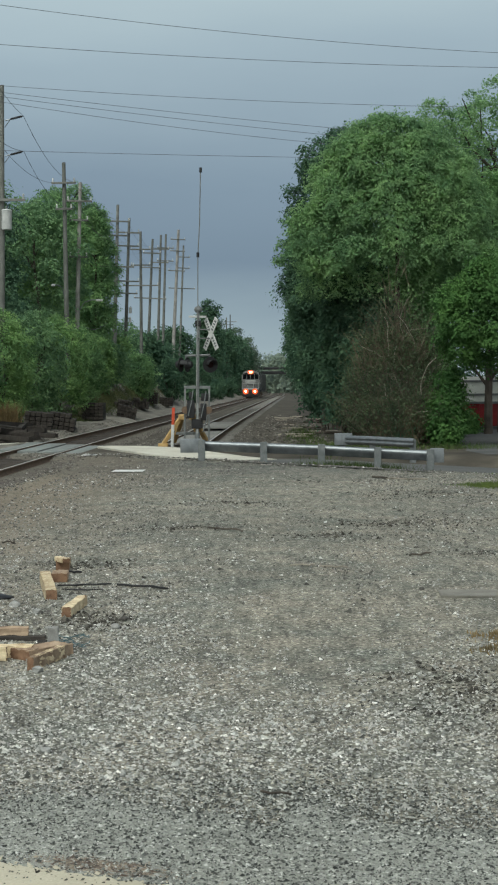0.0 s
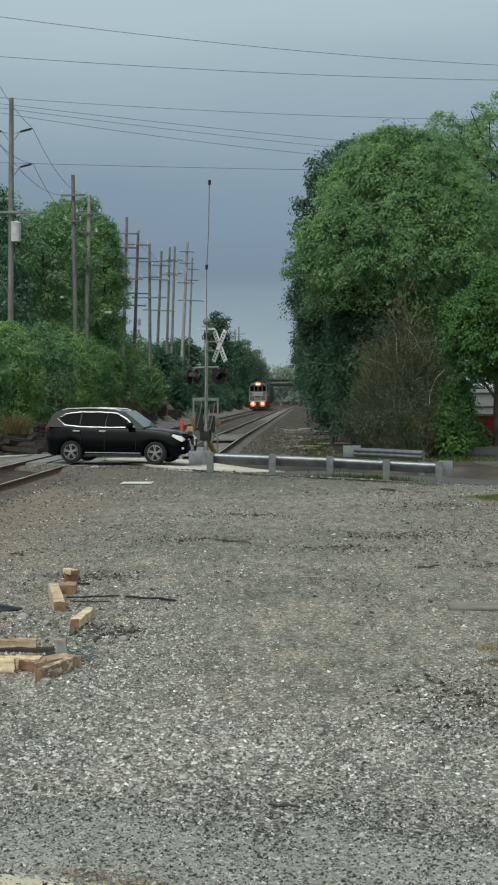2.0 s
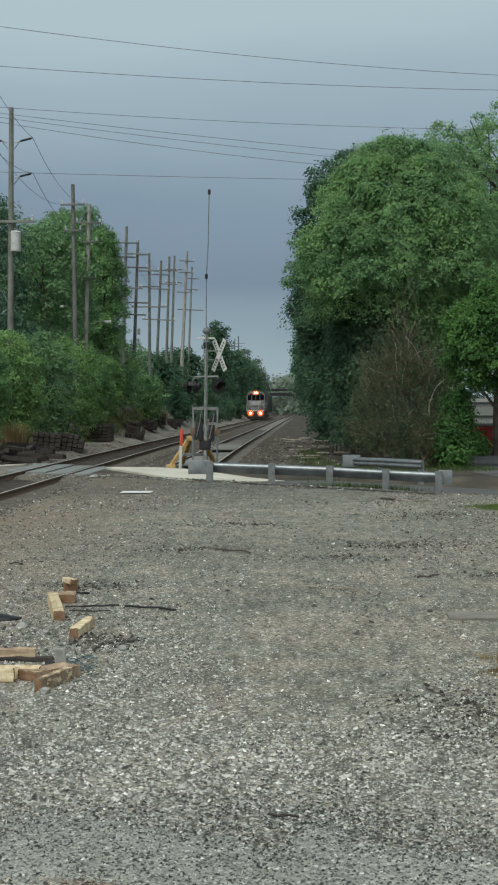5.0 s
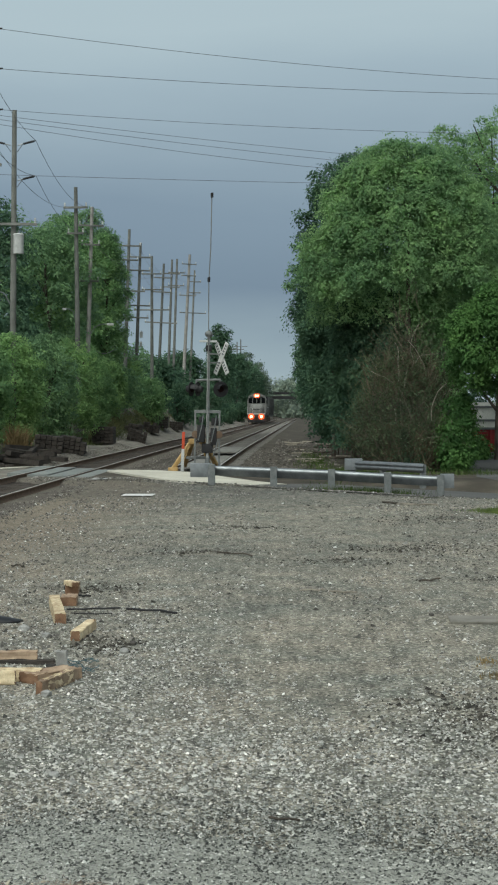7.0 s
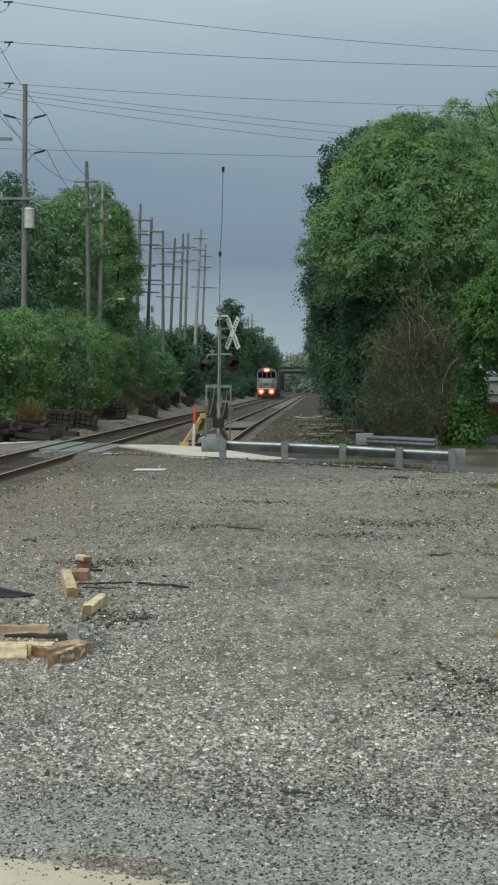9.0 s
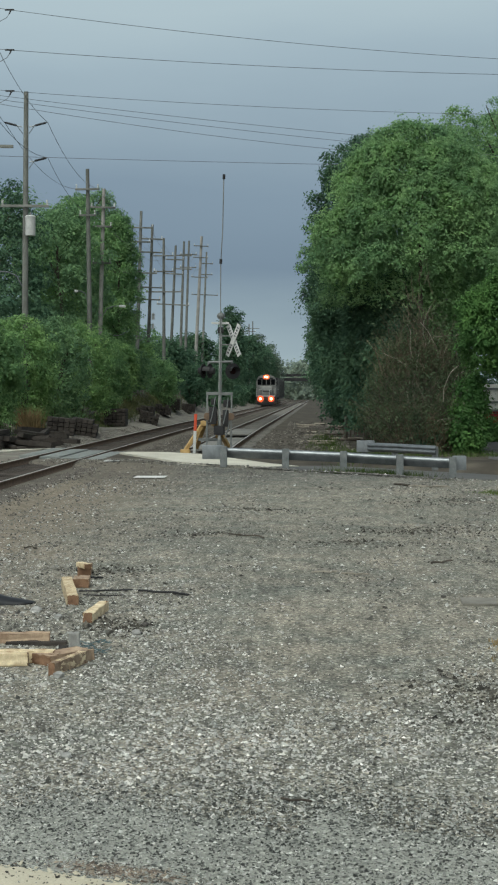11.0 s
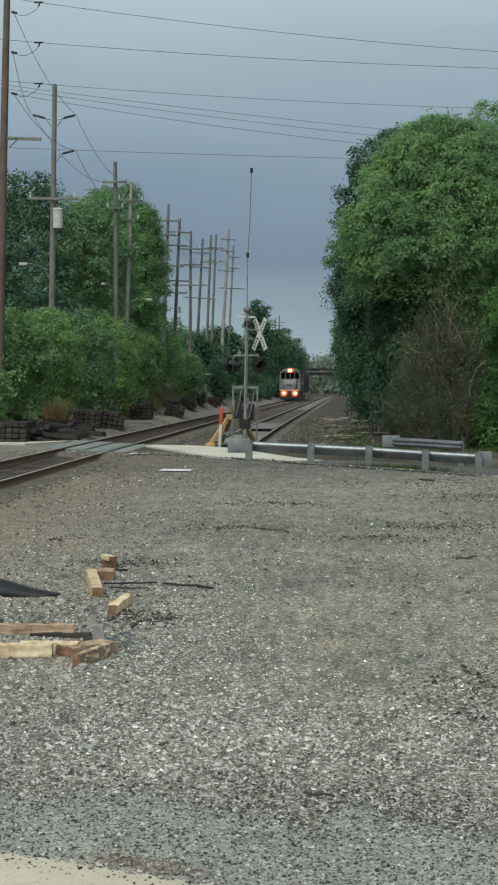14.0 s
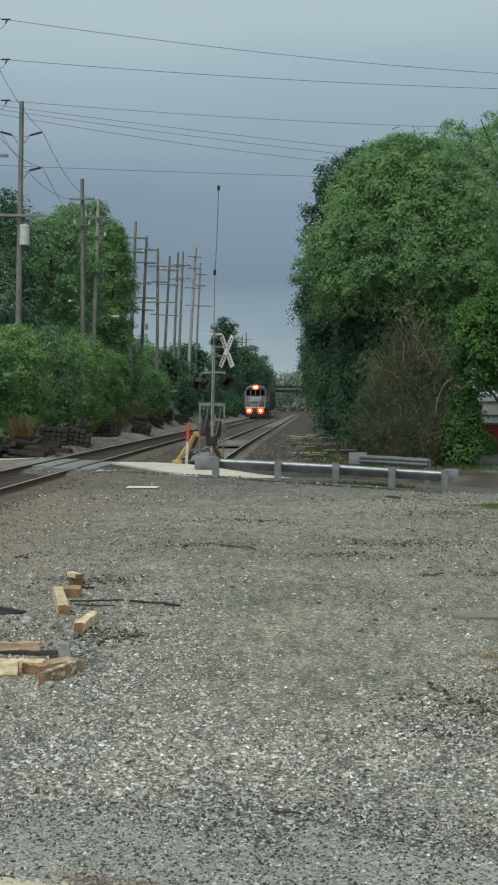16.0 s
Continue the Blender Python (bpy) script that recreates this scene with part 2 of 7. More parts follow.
    # stands for the orange glare around the train's lamps
    glow("halo_glow", (1.0, 0.13, 0.045), 0.6)
    worn("pale_concrete", (0.46, 0.42, 0.32), (0.60, 0.555, 0.44), 2.5, 60, 0.9, bumps=0.5, dist=0.006)
    worn("dark_stone", (0.06, 0.055, 0.05), (0.14, 0.13, 0.12), 8, 60, 0.9)
    worn("grey_stone", (0.25, 0.25, 0.24), (0.45, 0.45, 0.43), 8, 60, 0.9)
    foliage("leaf_bright", (0.205, 0.335, 0.173), (0.240, 0.378, 0.199), (0.283, 0.432, 0.232), 0.58)
    foliage("leaf_mid", (0.158, 0.268, 0.135), (0.193, 0.321, 0.156), (0.240, 0.385, 0.187), 0.52)
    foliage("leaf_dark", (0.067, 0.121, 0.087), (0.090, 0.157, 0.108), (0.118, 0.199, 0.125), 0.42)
    foliage("leaf_shrub", (0.200, 0.324, 0.146), (0.243, 0.383, 0.173), (0.292, 0.443, 0.205), 0.54)
    foliage("leaf_roadside", (0.145, 0.242, 0.146), (0.186, 0.300, 0.174), (0.232, 0.362, 0.206), 0.5)
    foliage("leaf_yellow", (0.077, 0.156, 0.055), (0.098, 0.194, 0.070), (0.127, 0.240, 0.086), 0.42)
    # distance haze is mixed into the next two leaf colours
    foliage("leaf_far_hazed", (0.11, 0.15, 0.125), (0.135, 0.18, 0.145), (0.165, 0.215, 0.17))
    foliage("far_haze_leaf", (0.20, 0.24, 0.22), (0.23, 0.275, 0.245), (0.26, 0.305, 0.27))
    foliage("brush_brown", (0.096, 0.084, 0.067), (0.150, 0.127, 0.103), (0.216, 0.182, 0.146), 0.2)
    foliage("brush_leaf", (0.072, 0.098, 0.064), (0.1, 0.130, 0.082), (0.134, 0.166, 0.106), 0.45)
    foliage("straw", (0.16, 0.11, 0.06), (0.26, 0.19, 0.11), (0.36, 0.27, 0.16), 0.2)
    foliage("weed_blade", (0.045, 0.07, 0.025), (0.075, 0.11, 0.04), (0.12, 0.15, 0.06), 0.3)
    foliage("bank_blade", (0.09, 0.105, 0.05), (0.135, 0.145, 0.075), (0.19, 0.185, 0.105), 0.35)
    foliage("grass_blade", (0.07, 0.10, 0.032), (0.105, 0.145, 0.05), (0.15, 0.19, 0.078), 0.3)


build_materials()

# ---- mesh helpers ----


def link(name, me, material, parent=None, label=""):
    ob = new(name, me)
    if material:
        me.materials.append(MATS[material])
    if parent:
        ob.parent = parent
    if label:
        ob["label"] = label
    return ob


def part(name, bm, material, parent=None, label=""):
    me = bpy.data.meshes.new(name)
    bmesh.ops.recalc_face_normals(bm, faces=bm.faces)
    for f in bm.faces:
        f.smooth = True
    for e in bm.edges:
        e.smooth = len(e.link_faces) == 2 and e.calc_face_angle(0.0) < 0.72
    bm.to_mesh(me)
    bm.free()
    return link(name, me, material, parent, label)


def from_np(name, verts, faces, material, parent=None, smooth=False):
    """A mesh from arrays: verts (n, 3) and faces (m, k), all of k corners."""
    me = bpy.data.meshes.new(name)
    faces = np.asarray(faces, dtype=np.int32)
    k = faces.shape[1]
    me.vertices.add(len(verts))
    me.vertices.foreach_set("co", np.asarray(verts, dtype=np.float32).ravel())
    me.loops.add(faces.size)
    me.loops.foreach_set("vertex_index", faces.ravel())
    me.polygons.add(len(faces))
    me.polygons.foreach_set("loop_start", np.arange(0, faces.size, k, dtype=np.int32))
    me.polygons.foreach_set("loop_total", np.full(len(faces), k, dtype=np.int32))
    if smooth:
        me.polygons.foreach_set("use_smooth", np.ones(len(faces), dtype=bool))
    me.update(calc_edges=True)
    me.validate()
    return link(name, me, material, parent)


def box(bm, x0, x1, y0, y1, z0, z1, bev=0.0, m=None):
    b2 = bmesh.new()
    bmesh.ops.create_cube(b2, size=1.0)
    for v in b2.verts:
        v.co = Vector((x0 + (v.co.x + 0.5) * (x1 - x0), y0 + (v.co.y + 0.5) * (y1 - y0), z0 + (v.co.z + 0.5) * (z1 - z0)))
    if bev:
        bmesh.ops.bevel(b2, geom=list(b2.edges), offset=bev, segments=2, affect="EDGES", profile=0.7)
    merge(bm, b2, m)
    return bm


def merge(bm, other, m=None):
    if m is not None:
        bmesh.ops.transform(other, matrix=m, verts=other.verts)
    me = bpy.data.meshes.new("tmp")
    other.to_mesh(me)
    other.free()
    bm.from_mesh(me)
    bpy.data.meshes.remove(me)


def cyl(bm, p0, p1, r0, r1=None, seg=10):
    p0, p1 = Vector(p0), Vector(p1)
    b2 = bmesh.new()
    d = p1 - p0
    bmesh.ops.create_cone(b2, cap_ends=True, segments=seg, radius1=r0, radius2=r0 if r1 is None else r1, depth=d.length)
    merge(bm, b2, Matrix.Translation((p0 + p1) / 2) @ d.to_track_quat("Z", "Y").to_matrix().to_4x4())
    return bm


def tube(bm, pts, r, seg=6):
    """One continuous round bar along the points."""
    pts = [Vector(p) for p in pts]
    rings = []
    for i, p in enumerate(pts):
        d = (pts[min(i + 1, len(pts) - 1)] - pts[max(i - 1, 0)]).normalized()
        up = Vector((0, 0, 1)) if abs(d.z) < 0.9 else Vector((0, 1, 0))
        s = d.cross(up).normalized()
        u = s.cross(d)
        rings.append([bm.verts.new(p + (s * math.cos(a) + u * math.sin(a)) * r) for a in (2 * math.pi * k / seg for k in range(seg))])
    for a, b in zip(rings, rings[1:]):
        for k in range(seg):
            bm.faces.new((a[k], a[(k + 1) % seg], b[(k + 1) % seg], b[k]))
    bm.faces.new(rings[0][::-1])
    bm.faces.new(rings[-1])
    return bm


def extrude_poly(bm, pts, axis, a0, a1, bev=0.0):
    """Prism of the outline pts (2D) between a0 and a1 along axis x or y."""
    b2 = bmesh.new()
    put = (lambda p, a: (a, p[0], p[1])) if axis == "x" else (lambda p, a: (p[0], a, p[1]))
    v0 = [b2.verts.new(put(p, a0)) for p in pts]
    v1 = [b2.verts.new(put(p, a1)) for p in pts]
    b2.faces.new(v0)
    b2.faces.new(v1[::-1])
    k = len(pts)
    for i in range(k):
        b2.faces.new((v0[i], v1[i], v1[(i + 1) % k], v0[(i + 1) % k]))
    bmesh.ops.recalc_face_normals(b2, faces=b2.faces)
    if bev:
        bmesh.ops.bevel(b2, geom=list(b2.edges), offset=bev, segments=2, affect="EDGES")
    merge(bm, b2)
    return bm


def empty(name, label, category, m=None, group="", kind=""):
    ob = new(name)
    ob.empty_display_size = 0.3
    if m is not None:
        ob.matrix_world = m
    return tagged(ob, label, category, group, kind)


def smooth_step(t):
    t = np.clip(t, 0.0, 1.0)
    return t * t * (3 - 2 * t)


# ---- the lie of the land ----
MAIN_X, SIDE_X = -7.76, -3.52
MAIN_Z, SIDE_Z = -0.115, -0.10


def curve(y):
    """How far the line has bent to the right at y."""
    d = np.clip(np.asarray(y, dtype=float) - 60, 0, None)
    return 0.0082 * np.where(d < 40, d * d / 80, d - 20)


def main_x(y):
    return MAIN_X + curve(y)


def siding_x(y):
    return SIDE_X + curve(y)


def main_z(y):
    return np.full_like(np.asarray(y, dtype=float), MAIN_Z)


def cant(y):
    """Half the superelevation of the main track, left rail high."""
    return 0.035 * (1 - smooth_step((np.asarray(y, dtype=float) - 90) / 60))


def side_z(y):
    return np.full_like(np.asarray(y, dtype=float), SIDE_Z)


ROAD_A = Vector((-5.2, 49.6))
ROAD_D = Vector((9.2, -3.7)).normalized()
ROAD_N = Vector((-ROAD_D.y, ROAD_D.x))
ROAD_LO, ROAD_HI = -2.6, 4.5


def road_uv(x, y):
    u = (x - ROAD_A.x) * ROAD_D.x + (y - ROAD_A.y) * ROAD_D.y
    v = (x - ROAD_A.x) * ROAD_N.x + (y - ROAD_A.y) * ROAD_N.y
    return u, v


def road_z(u, v=ROAD_LO):
    """Height of the road, which falls away to its far side past the crossing."""
    u = np.asarray(u, dtype=float)
    fall = 0.035 * np.clip(np.asarray(v, dtype=float) - ROAD_LO, 0, 7.1) * smooth_step((u + 1) / 5)
    return -fall + np.interp(np.asarray(u, dtype=float), [-40, -14, -8, 1, 12, 30, 60], [-0.40, -0.2, -0.16, -0.15, -0.55, -0.62, -0.6])


def ground_z(x, y):
    """Height of the open ground."""
    x, y = np.asarray(x, dtype=float), np.asarray(y, dtype=float)
    x = x - curve(y)
    near = -0.45 + 0.02 * np.sin(x * 0.9 + y * 0.35) + 0.012 * np.sin(x * 2.3 - y * 1.1)
    bed_main = np.clip(np.abs(x - MAIN_X) - 1.7, 0, None)
    z_main = MAIN_Z - 0.22 - np.minimum(bed_main * 0.3, 0.4)
    bed_side = np.clip(np.abs(x - SIDE_X) - 1.6, 0, None)
    z_side = SIDE_Z - 0.2 - np.minimum(bed_side * 0.12, 0.25)
    back = np.maximum(np.where(y > 44, z_side, -9), z_main)
    bank = np.interp(-x, [8.6, 9.3, 10.2, 12.0, 13.2, 15, 20], [-0.5, -0.3, -0.04, 0.03, 0.5, 1.2, 1.5])
    rise = np.interp(-x, [10.9, 11.6, 12.3, 13.2, 15, 20], [0, 0.5, 1.1, 1.5, 1.3, 1.0])
    bank = bank + rise * smooth_step((y - 85) / 30)
    bank = -0.45 + (bank + 0.45) * smooth_step((y - 50) / 6) + 0.05 * np.sin(y * 0.9 + x) * smooth_step((y - 52) / 6)
    back = np.maximum(back, np.where(x < -8.6, bank, -9))
    back = np.maximum(back, -0.45)
    z = near + (back - near) * smooth_step((y - 40) / 10)
    z = np.maximum(z, np.where(x < MAIN_X + 4, np.maximum(z_main, -0.45), -9))
    u, v = road_uv(x, y)
    mid, half = (ROAD_LO + ROAD_HI) / 2, (ROAD_HI - ROAD_LO) / 2
    k = smooth_step((half + 1.5 - np.abs(v - mid)) / 1.4)
    return z * (1 - k) + (road_z(u, v) - 0.04) * k


def gz(x, y):
    return float(ground_z(x, y))

# ---- ground ----


def ground_mat():
    """Gravel of the yard near by, bare dirt and grass further off."""
    m = MATS["lot_gravel"]
    n, l = m.node_tree.nodes, m.node_tree.links
    b = n["Principled BSDF"]
    base = b.inputs["Base Color"].links[0].from_socket
    tc = n.new("ShaderNodeTexCoord")
    sep = n.new("ShaderNodeSeparateXYZ")
    l.new(tc.outputs["Object"], sep.inputs[0])
    wob = n.new("ShaderNodeMath")
    wob.operation = "MULTIPLY_ADD"
    wob.inputs[1].default_value = 5.0
    l.new(noise_fac(n, l, 0.5, 4), wob.inputs[0])
    l.new(sep.outputs["Y"], wob.inputs[2])
    rng = n.new("ShaderNodeMapRange")
    rng.inputs[1].default_value, rng.inputs[2].default_value = 50.0, 53.0
    l.new(wob.outputs[0], rng.inputs[0])
    dirt = ramp(n, l, noise_fac(n, l, 0.7, 7), [(0.3, (0.034, 0.030, 0.024)), (0.5, (0.056, 0.049, 0.039)), (0.7, (0.10, 0.088, 0.07))])
    bank_gravel = ramp(n, l, noise_fac(n, l, 1.6, 7), [(0.3, (0.10, 0.092, 0.078)), (0.7, (0.225, 0.21, 0.182))])
    bank_side = n.new("ShaderNodeMapRange")
    bank_side.inputs[1].default_value, bank_side.inputs[2].default_value = -7.0, -8.5
    l.new(sep.outputs["X"], bank_side.inputs[0])
    dirt = mix(n, l, bank_side.outputs[0], dirt, bank_gravel)
    wobx = n.new("ShaderNodeMath")
    wobx.operation = "MULTIPLY_ADD"
    wobx.inputs[1].default_value = 3.0
    l.new(noise_fac(n, l, 0.4, 4), wobx.inputs[0])
    l.new(sep.outputs["X"], wobx.inputs[2])
    bed = n.new("ShaderNodeMapRange")
    bed.inputs[1].default_value, bed.inputs[2].default_value = -1.2, -3.2
    bed.inputs[4].default_value = 0.62
    l.new(wobx.outputs[0], bed.inputs[0])
    base = mix(n, l, bed.outputs[0], base, ramp(n, l, noise_fac(n, l, 3, 6), [(0.3, (0.14, 0.112, 0.080)), (0.7, (0.235, 0.192, 0.143))]))
    # old asphalt shows through the gravel beside the crossing
    skirt = n.new("ShaderNodeMapRange")
    skirt.inputs[1].default_value, skirt.inputs[2].default_value = 41.0, 45.5
    l.new(wob.outputs[0], skirt.inputs[0])
    side = n.new("ShaderNodeMapRange")
    side.inputs[1].default_value, side.inputs[2].default_value = 5.5, 2.5
    l.new(wobx.outputs[0], side.inputs[0])
    both = n.new("ShaderNodeMath")
    both.operation = "MULTIPLY"
    l.new(skirt.outputs[0], both.inputs[0])
    l.new(side.outputs[0], both.inputs[1])
    base = mix(n, l, both.outputs[0], base, mix(n, l, 1.0, base, (0.66, 0.68, 0.72), "MULTIPLY"))
    l.new(mix(n, l, rng.outputs[0], base, dirt), b.inputs["Base Color"])
    bp = b.inputs["Normal"].links[0].from_node
    rough = bp.inputs["Height"].links[0].from_socket
    flat = n.new("ShaderNodeMix")
    l.new(rng.outputs[0], flat.inputs[0])
    l.new(rough, flat.inputs[2])
    l.new(noise_fac(n, l, 2.5, 6), flat.inputs[3])
    l.new(flat.outputs[0], bp.inputs["Height"])


def build_ground():
    ground_mat()
    far = np.array([60, 110, 200, 400, 800, 1600, 3000.0])
    xs = np.concatenate([-far[::-1], np.arange(-40, -16, 1.5), np.arange(-16, 14, 0.4), np.arange(14, 40, 1.5), far])
    ys = np.concatenate([-far[::-1], np.arange(-40, 0, 4.0), np.arange(0, 75, 0.4), np.arange(75, 140, 1.0), np.arange(140, 420, 8.0), [500, 700, 1000, 1600, 3000]])
    gx, gy = np.meshgrid(xs, ys)
    z = ground_z(gx, gy)
    verts = np.stack([gx, gy, z], -1).reshape(-1, 3)
    w = len(xs)
    i = (np.arange(len(ys) - 1)[:, None] * w + np.arange(w - 1)[None, :]).ravel()
    ob = from_np("ground", verts, np.stack([i, i + 1, i + 1 + w, i + w], -1), "lot_gravel", smooth=True)
    tagged(ob, "grey crushed-stone yard turning to bare dirt", "ground", kind="structure")


def stones(name, pts, sizes, material, flat=0.6):
    """Many angular half-bedded stones in one mesh: a ragged pentagon foot and a skewed top."""
    rs = np.random.RandomState(len(pts))
    k = len(pts)
    a = rs.uniform(0, 6.28, (k, 1)) + np.arange(5) * 2 * np.pi / 5 + rs.uniform(-0.35, 0.35, (k, 5))
    r = rs.uniform(0.65, 1.25, (k, 5))
    squash, turn = rs.uniform(0.4, 0.9, (k, 1)), rs.uniform(0, 6.28, (k, 1))
    x, y = np.cos(a) * r, np.sin(a) * r * squash
    x, y = x * np.cos(turn) - y * np.sin(turn), x * np.sin(turn) + y * np.cos(turn)
    foot = np.stack([x, y, rs.uniform(-0.25, 0.15, (k, 5))], -1)
    top = np.stack([rs.uniform(-0.75, 0.75, k), rs.uniform(-0.75, 0.75, k), flat * rs.uniform(0.5, 1.2, k)], -1)[:, None, :]
    v = np.concatenate([foot, top], 1) * sizes[:, None, None] + pts[:, None, :]
    tri = np.array([(i, (i + 1) % 5, 5) for i in range(5)])
    f = (np.arange(k)[:, None, None] * 6 + tri[None]).reshape(-1, 3)
    return from_np(name, v.reshape(-1, 3), f, material)


def wave(x, y, seed, scale):
    """Cheap smooth noise between about -1 and 1."""
    rs = np.random.RandomState(seed)
    out = 0
    for i in range(6):
        a, f, p = rs.uniform(0, 6.28), scale * rs.uniform(0.5, 2.0), rs.uniform(0, 6.28)
        out = out + np.sin((x * np.cos(a) + y * np.sin(a)) * f + p)
    return out / 3.2


def build_stones():
    rs = np.random.RandomState(5)
    # loose stone of the yard: thick in drifts, thin on the packed lane and on the asphalt
    k = 260000
    y = 6.6 + (rs.uniform(0, 1, k) ** 1.45) * 34
    x = rs.uniform(-1, 1, k) * (0.19 * y + 0.7) - 0.02 * y
    d = wave(x * 1.3, y * 0.45, 3, 1.0) * 0.5 + 0.5
    lane = np.exp(-((x - 1.2 - 0.03 * (y - 14)) / 1.6) ** 2) * smooth_step((y - 12) / 4)
    drift = np.exp(-((y - 10.3 - 0.25 * x) / 1.3) ** 2)
    apron = smooth_step((9.3 - 0.12 * x - y) / 1.5)
    clot = wave(x, y * 0.6, 21, 16.0)
    dens = np.clip(0.16 + 0.7 * d + 0.32 * clot - 0.5 * lane + 0.4 * drift, 0.06, 1) * (1 - 0.93 * smooth_step((y - 12.5) / 15)) * (1 - 0.72 * apron)
    keep = rs.uniform(0, 1, k) < dens
    x, y, drift = x[keep], y[keep], drift[keep]
    size = np.clip((rs.gamma(2.1, 0.0029, len(x)) + 0.0034) * (1 + 0.15 * drift + 0.02 * (y - 8)), 0.004, 0.04)
    pts = np.stack([x, y, ground_z(x, y) + size * 0.1], -1)
    tagged(stones("loose_gravel", pts, size, "crushed_stone", 0.72), "loose grey crushed stone strewn over the yard", "gravel", kind="stuff")
    # fine grit over the worn strip at the photographer's feet
    k = 46000
    y = 6.6 + rs.uniform(0, 1, k) ** 0.9 * 3.4
    x = rs.uniform(-1, 1, k) * (0.17 * y + 0.7)
    keep = rs.uniform(0, 1, k) < 1 - smooth_step((y - 8.3 + 0.12 * x - 0.3 * wave(x, y, 14, 2.0)) / 1.1)
    x, y = x[keep], y[keep]
    size = np.clip(rs.gamma(2.0, 0.0027, len(x)) + 0.0035, 0, 0.018)
    tagged(stones("fine_grit", np.stack([x, y, ground_z(x, y) + 0.012], -1), size, "fine_grit", 0.7), "fine grey-green grit over the worn strip", "grit", kind="stuff")
    # coarser single stones towards the road
    k = 40000
    y = 13 + rs.uniform(0, 1, k) ** 0.8 * 33
    x = rs.uniform(-1, 1, k) * (0.2 * y) - 0.02 * y
    keep = wave(x, y * 0.5, 8, 0.7) + 0.8 * wave(x, y * 0.4, 9, 3.0) + rs.normal(0, 0.5, k) > 0.25 + 0.3 * smooth_step((18 - y) / 5) - 0.5 * smooth_step((-2.2 - x) / 1.5)
    x, y = x[keep], y[keep]
    u, v = road_uv(x, y)
    keep = (v < ROAD_LO - 0.1) & (np.abs(x - MAIN_X) > 1.0)
    x, y = x[keep], y[keep]
    size = np.clip(rs.gamma(1.7, 0.0055, len(x)) + 0.006 + 0.0002 * y, 0, 0.055)
    tagged(stones("scattered_stones", np.stack([x, y, ground_z(x, y) + size * 0.1], -1), size, "chip_stone", 0.8), "scattered grey stones on the packed gravel", "gravel", kind="stuff")
    # dark bark and coal chips trodden into the gravel
    k = 1500
    x = 1.5 + rs.normal(0, 0.42, k)
    y = 11.6 + rs.normal(0, 0.75, k) - 0.4 * (x - 1.5)
    size = rs.gamma(2.0, 0.004, k) + 0.005
    tagged(stones("bark_chips", np.stack([x, y, ground_z(x, y) + size * 0.2], -1), size, "dark_chips", 0.7), "dark bark chips trodden into the gravel", "bark chips", kind="stuff")
    # dark clods and twigs strewn in loose lines over the packed ground
    spots = ((1.9, 26.5, 1.3, 0.8, 420), (0.6, 24.0, 0.9, 0.5, 160), (-1.6, 25.5, 0.9, 0.4, 160), (2.9, 21.5, 0.8, 0.5, 160), (-2.6, 20.5, 0.6, 0.5, 200), (-1.9, 15.6, 0.35, 0.5, 260), (3.0, 33.0, 1.5, 1.2, 260), (-0.9, 31.0, 1.2, 0.8, 160))
    x = np.concatenate([cx + rs.normal(0, 0.6, k) * sx for cx, cy, sx, sy, k in spots])
    y = np.concatenate([cy + rs.normal(0, 0.6, k) * sy for cx, cy, sx, sy, k in spots])
    size = rs.gamma(1.6, 0.006, len(x)) + 0.007 + 0.0002 * y
    tagged(stones("dark_clods", np.stack([x, y, ground_z(x, y) + size * 0.2], -1), size, "dark_chips", 0.8), "dark clods and bits of bark on the packed gravel", "clods", kind="stuff")
    # ballast shoulders of the two tracks
    k = 19000
    y = rs.uniform(28, 90, k)
    side = rs.uniform(0, 1, k) < 0.6
    off = rs.uniform(-2.4, 2.2, k)
    x = np.where(side, main_x(y), siding_x(y)) + off
    ok = np.where(side, True, y > 54)
    u, v = road_uv(x, y)
    ok &= (v < ROAD_LO - 0.1) | (v > ROAD_HI + 0.1)
    x, y = x[ok], y[ok]
    size = rs.uniform(0.025, 0.055, len(x))
    pts = np.stack([x, y, ground_z(x, y) + 0.0], -1)
    tagged(stones("track_ballast", pts, size, "ballast_stone", 0.8), "brown-grey ballast stones between the sleepers", "ballast", kind="stuff")


def ribbon(name, rows, material, parent=None, thick=0.0):
    """A strip whose rows are lists of points across it."""
    k = len(rows[0])
    verts = [p for r in rows for p in r]
    f = [(i * k + j, i * k + j + 1, (i + 1) * k + j + 1, (i + 1) * k + j) for i in range(len(rows) - 1) for j in range(k - 1)]
    return from_np(name, verts, f, material, parent)


# ---- tracks ----
RAIL = [(-0.075, -0.17), (0.075, -0.17), (0.07, -0.155), (0.012, -0.14), (0.012, -0.045), (0.036, -0.035), (0.036, -0.004), (0.028, 0.0), (-0.028, 0.0), (-0.036, -0.004), (-0.036, -0.035), (-0.012, -0.045), (-0.012, -0.14), (-0.07, -0.155)]


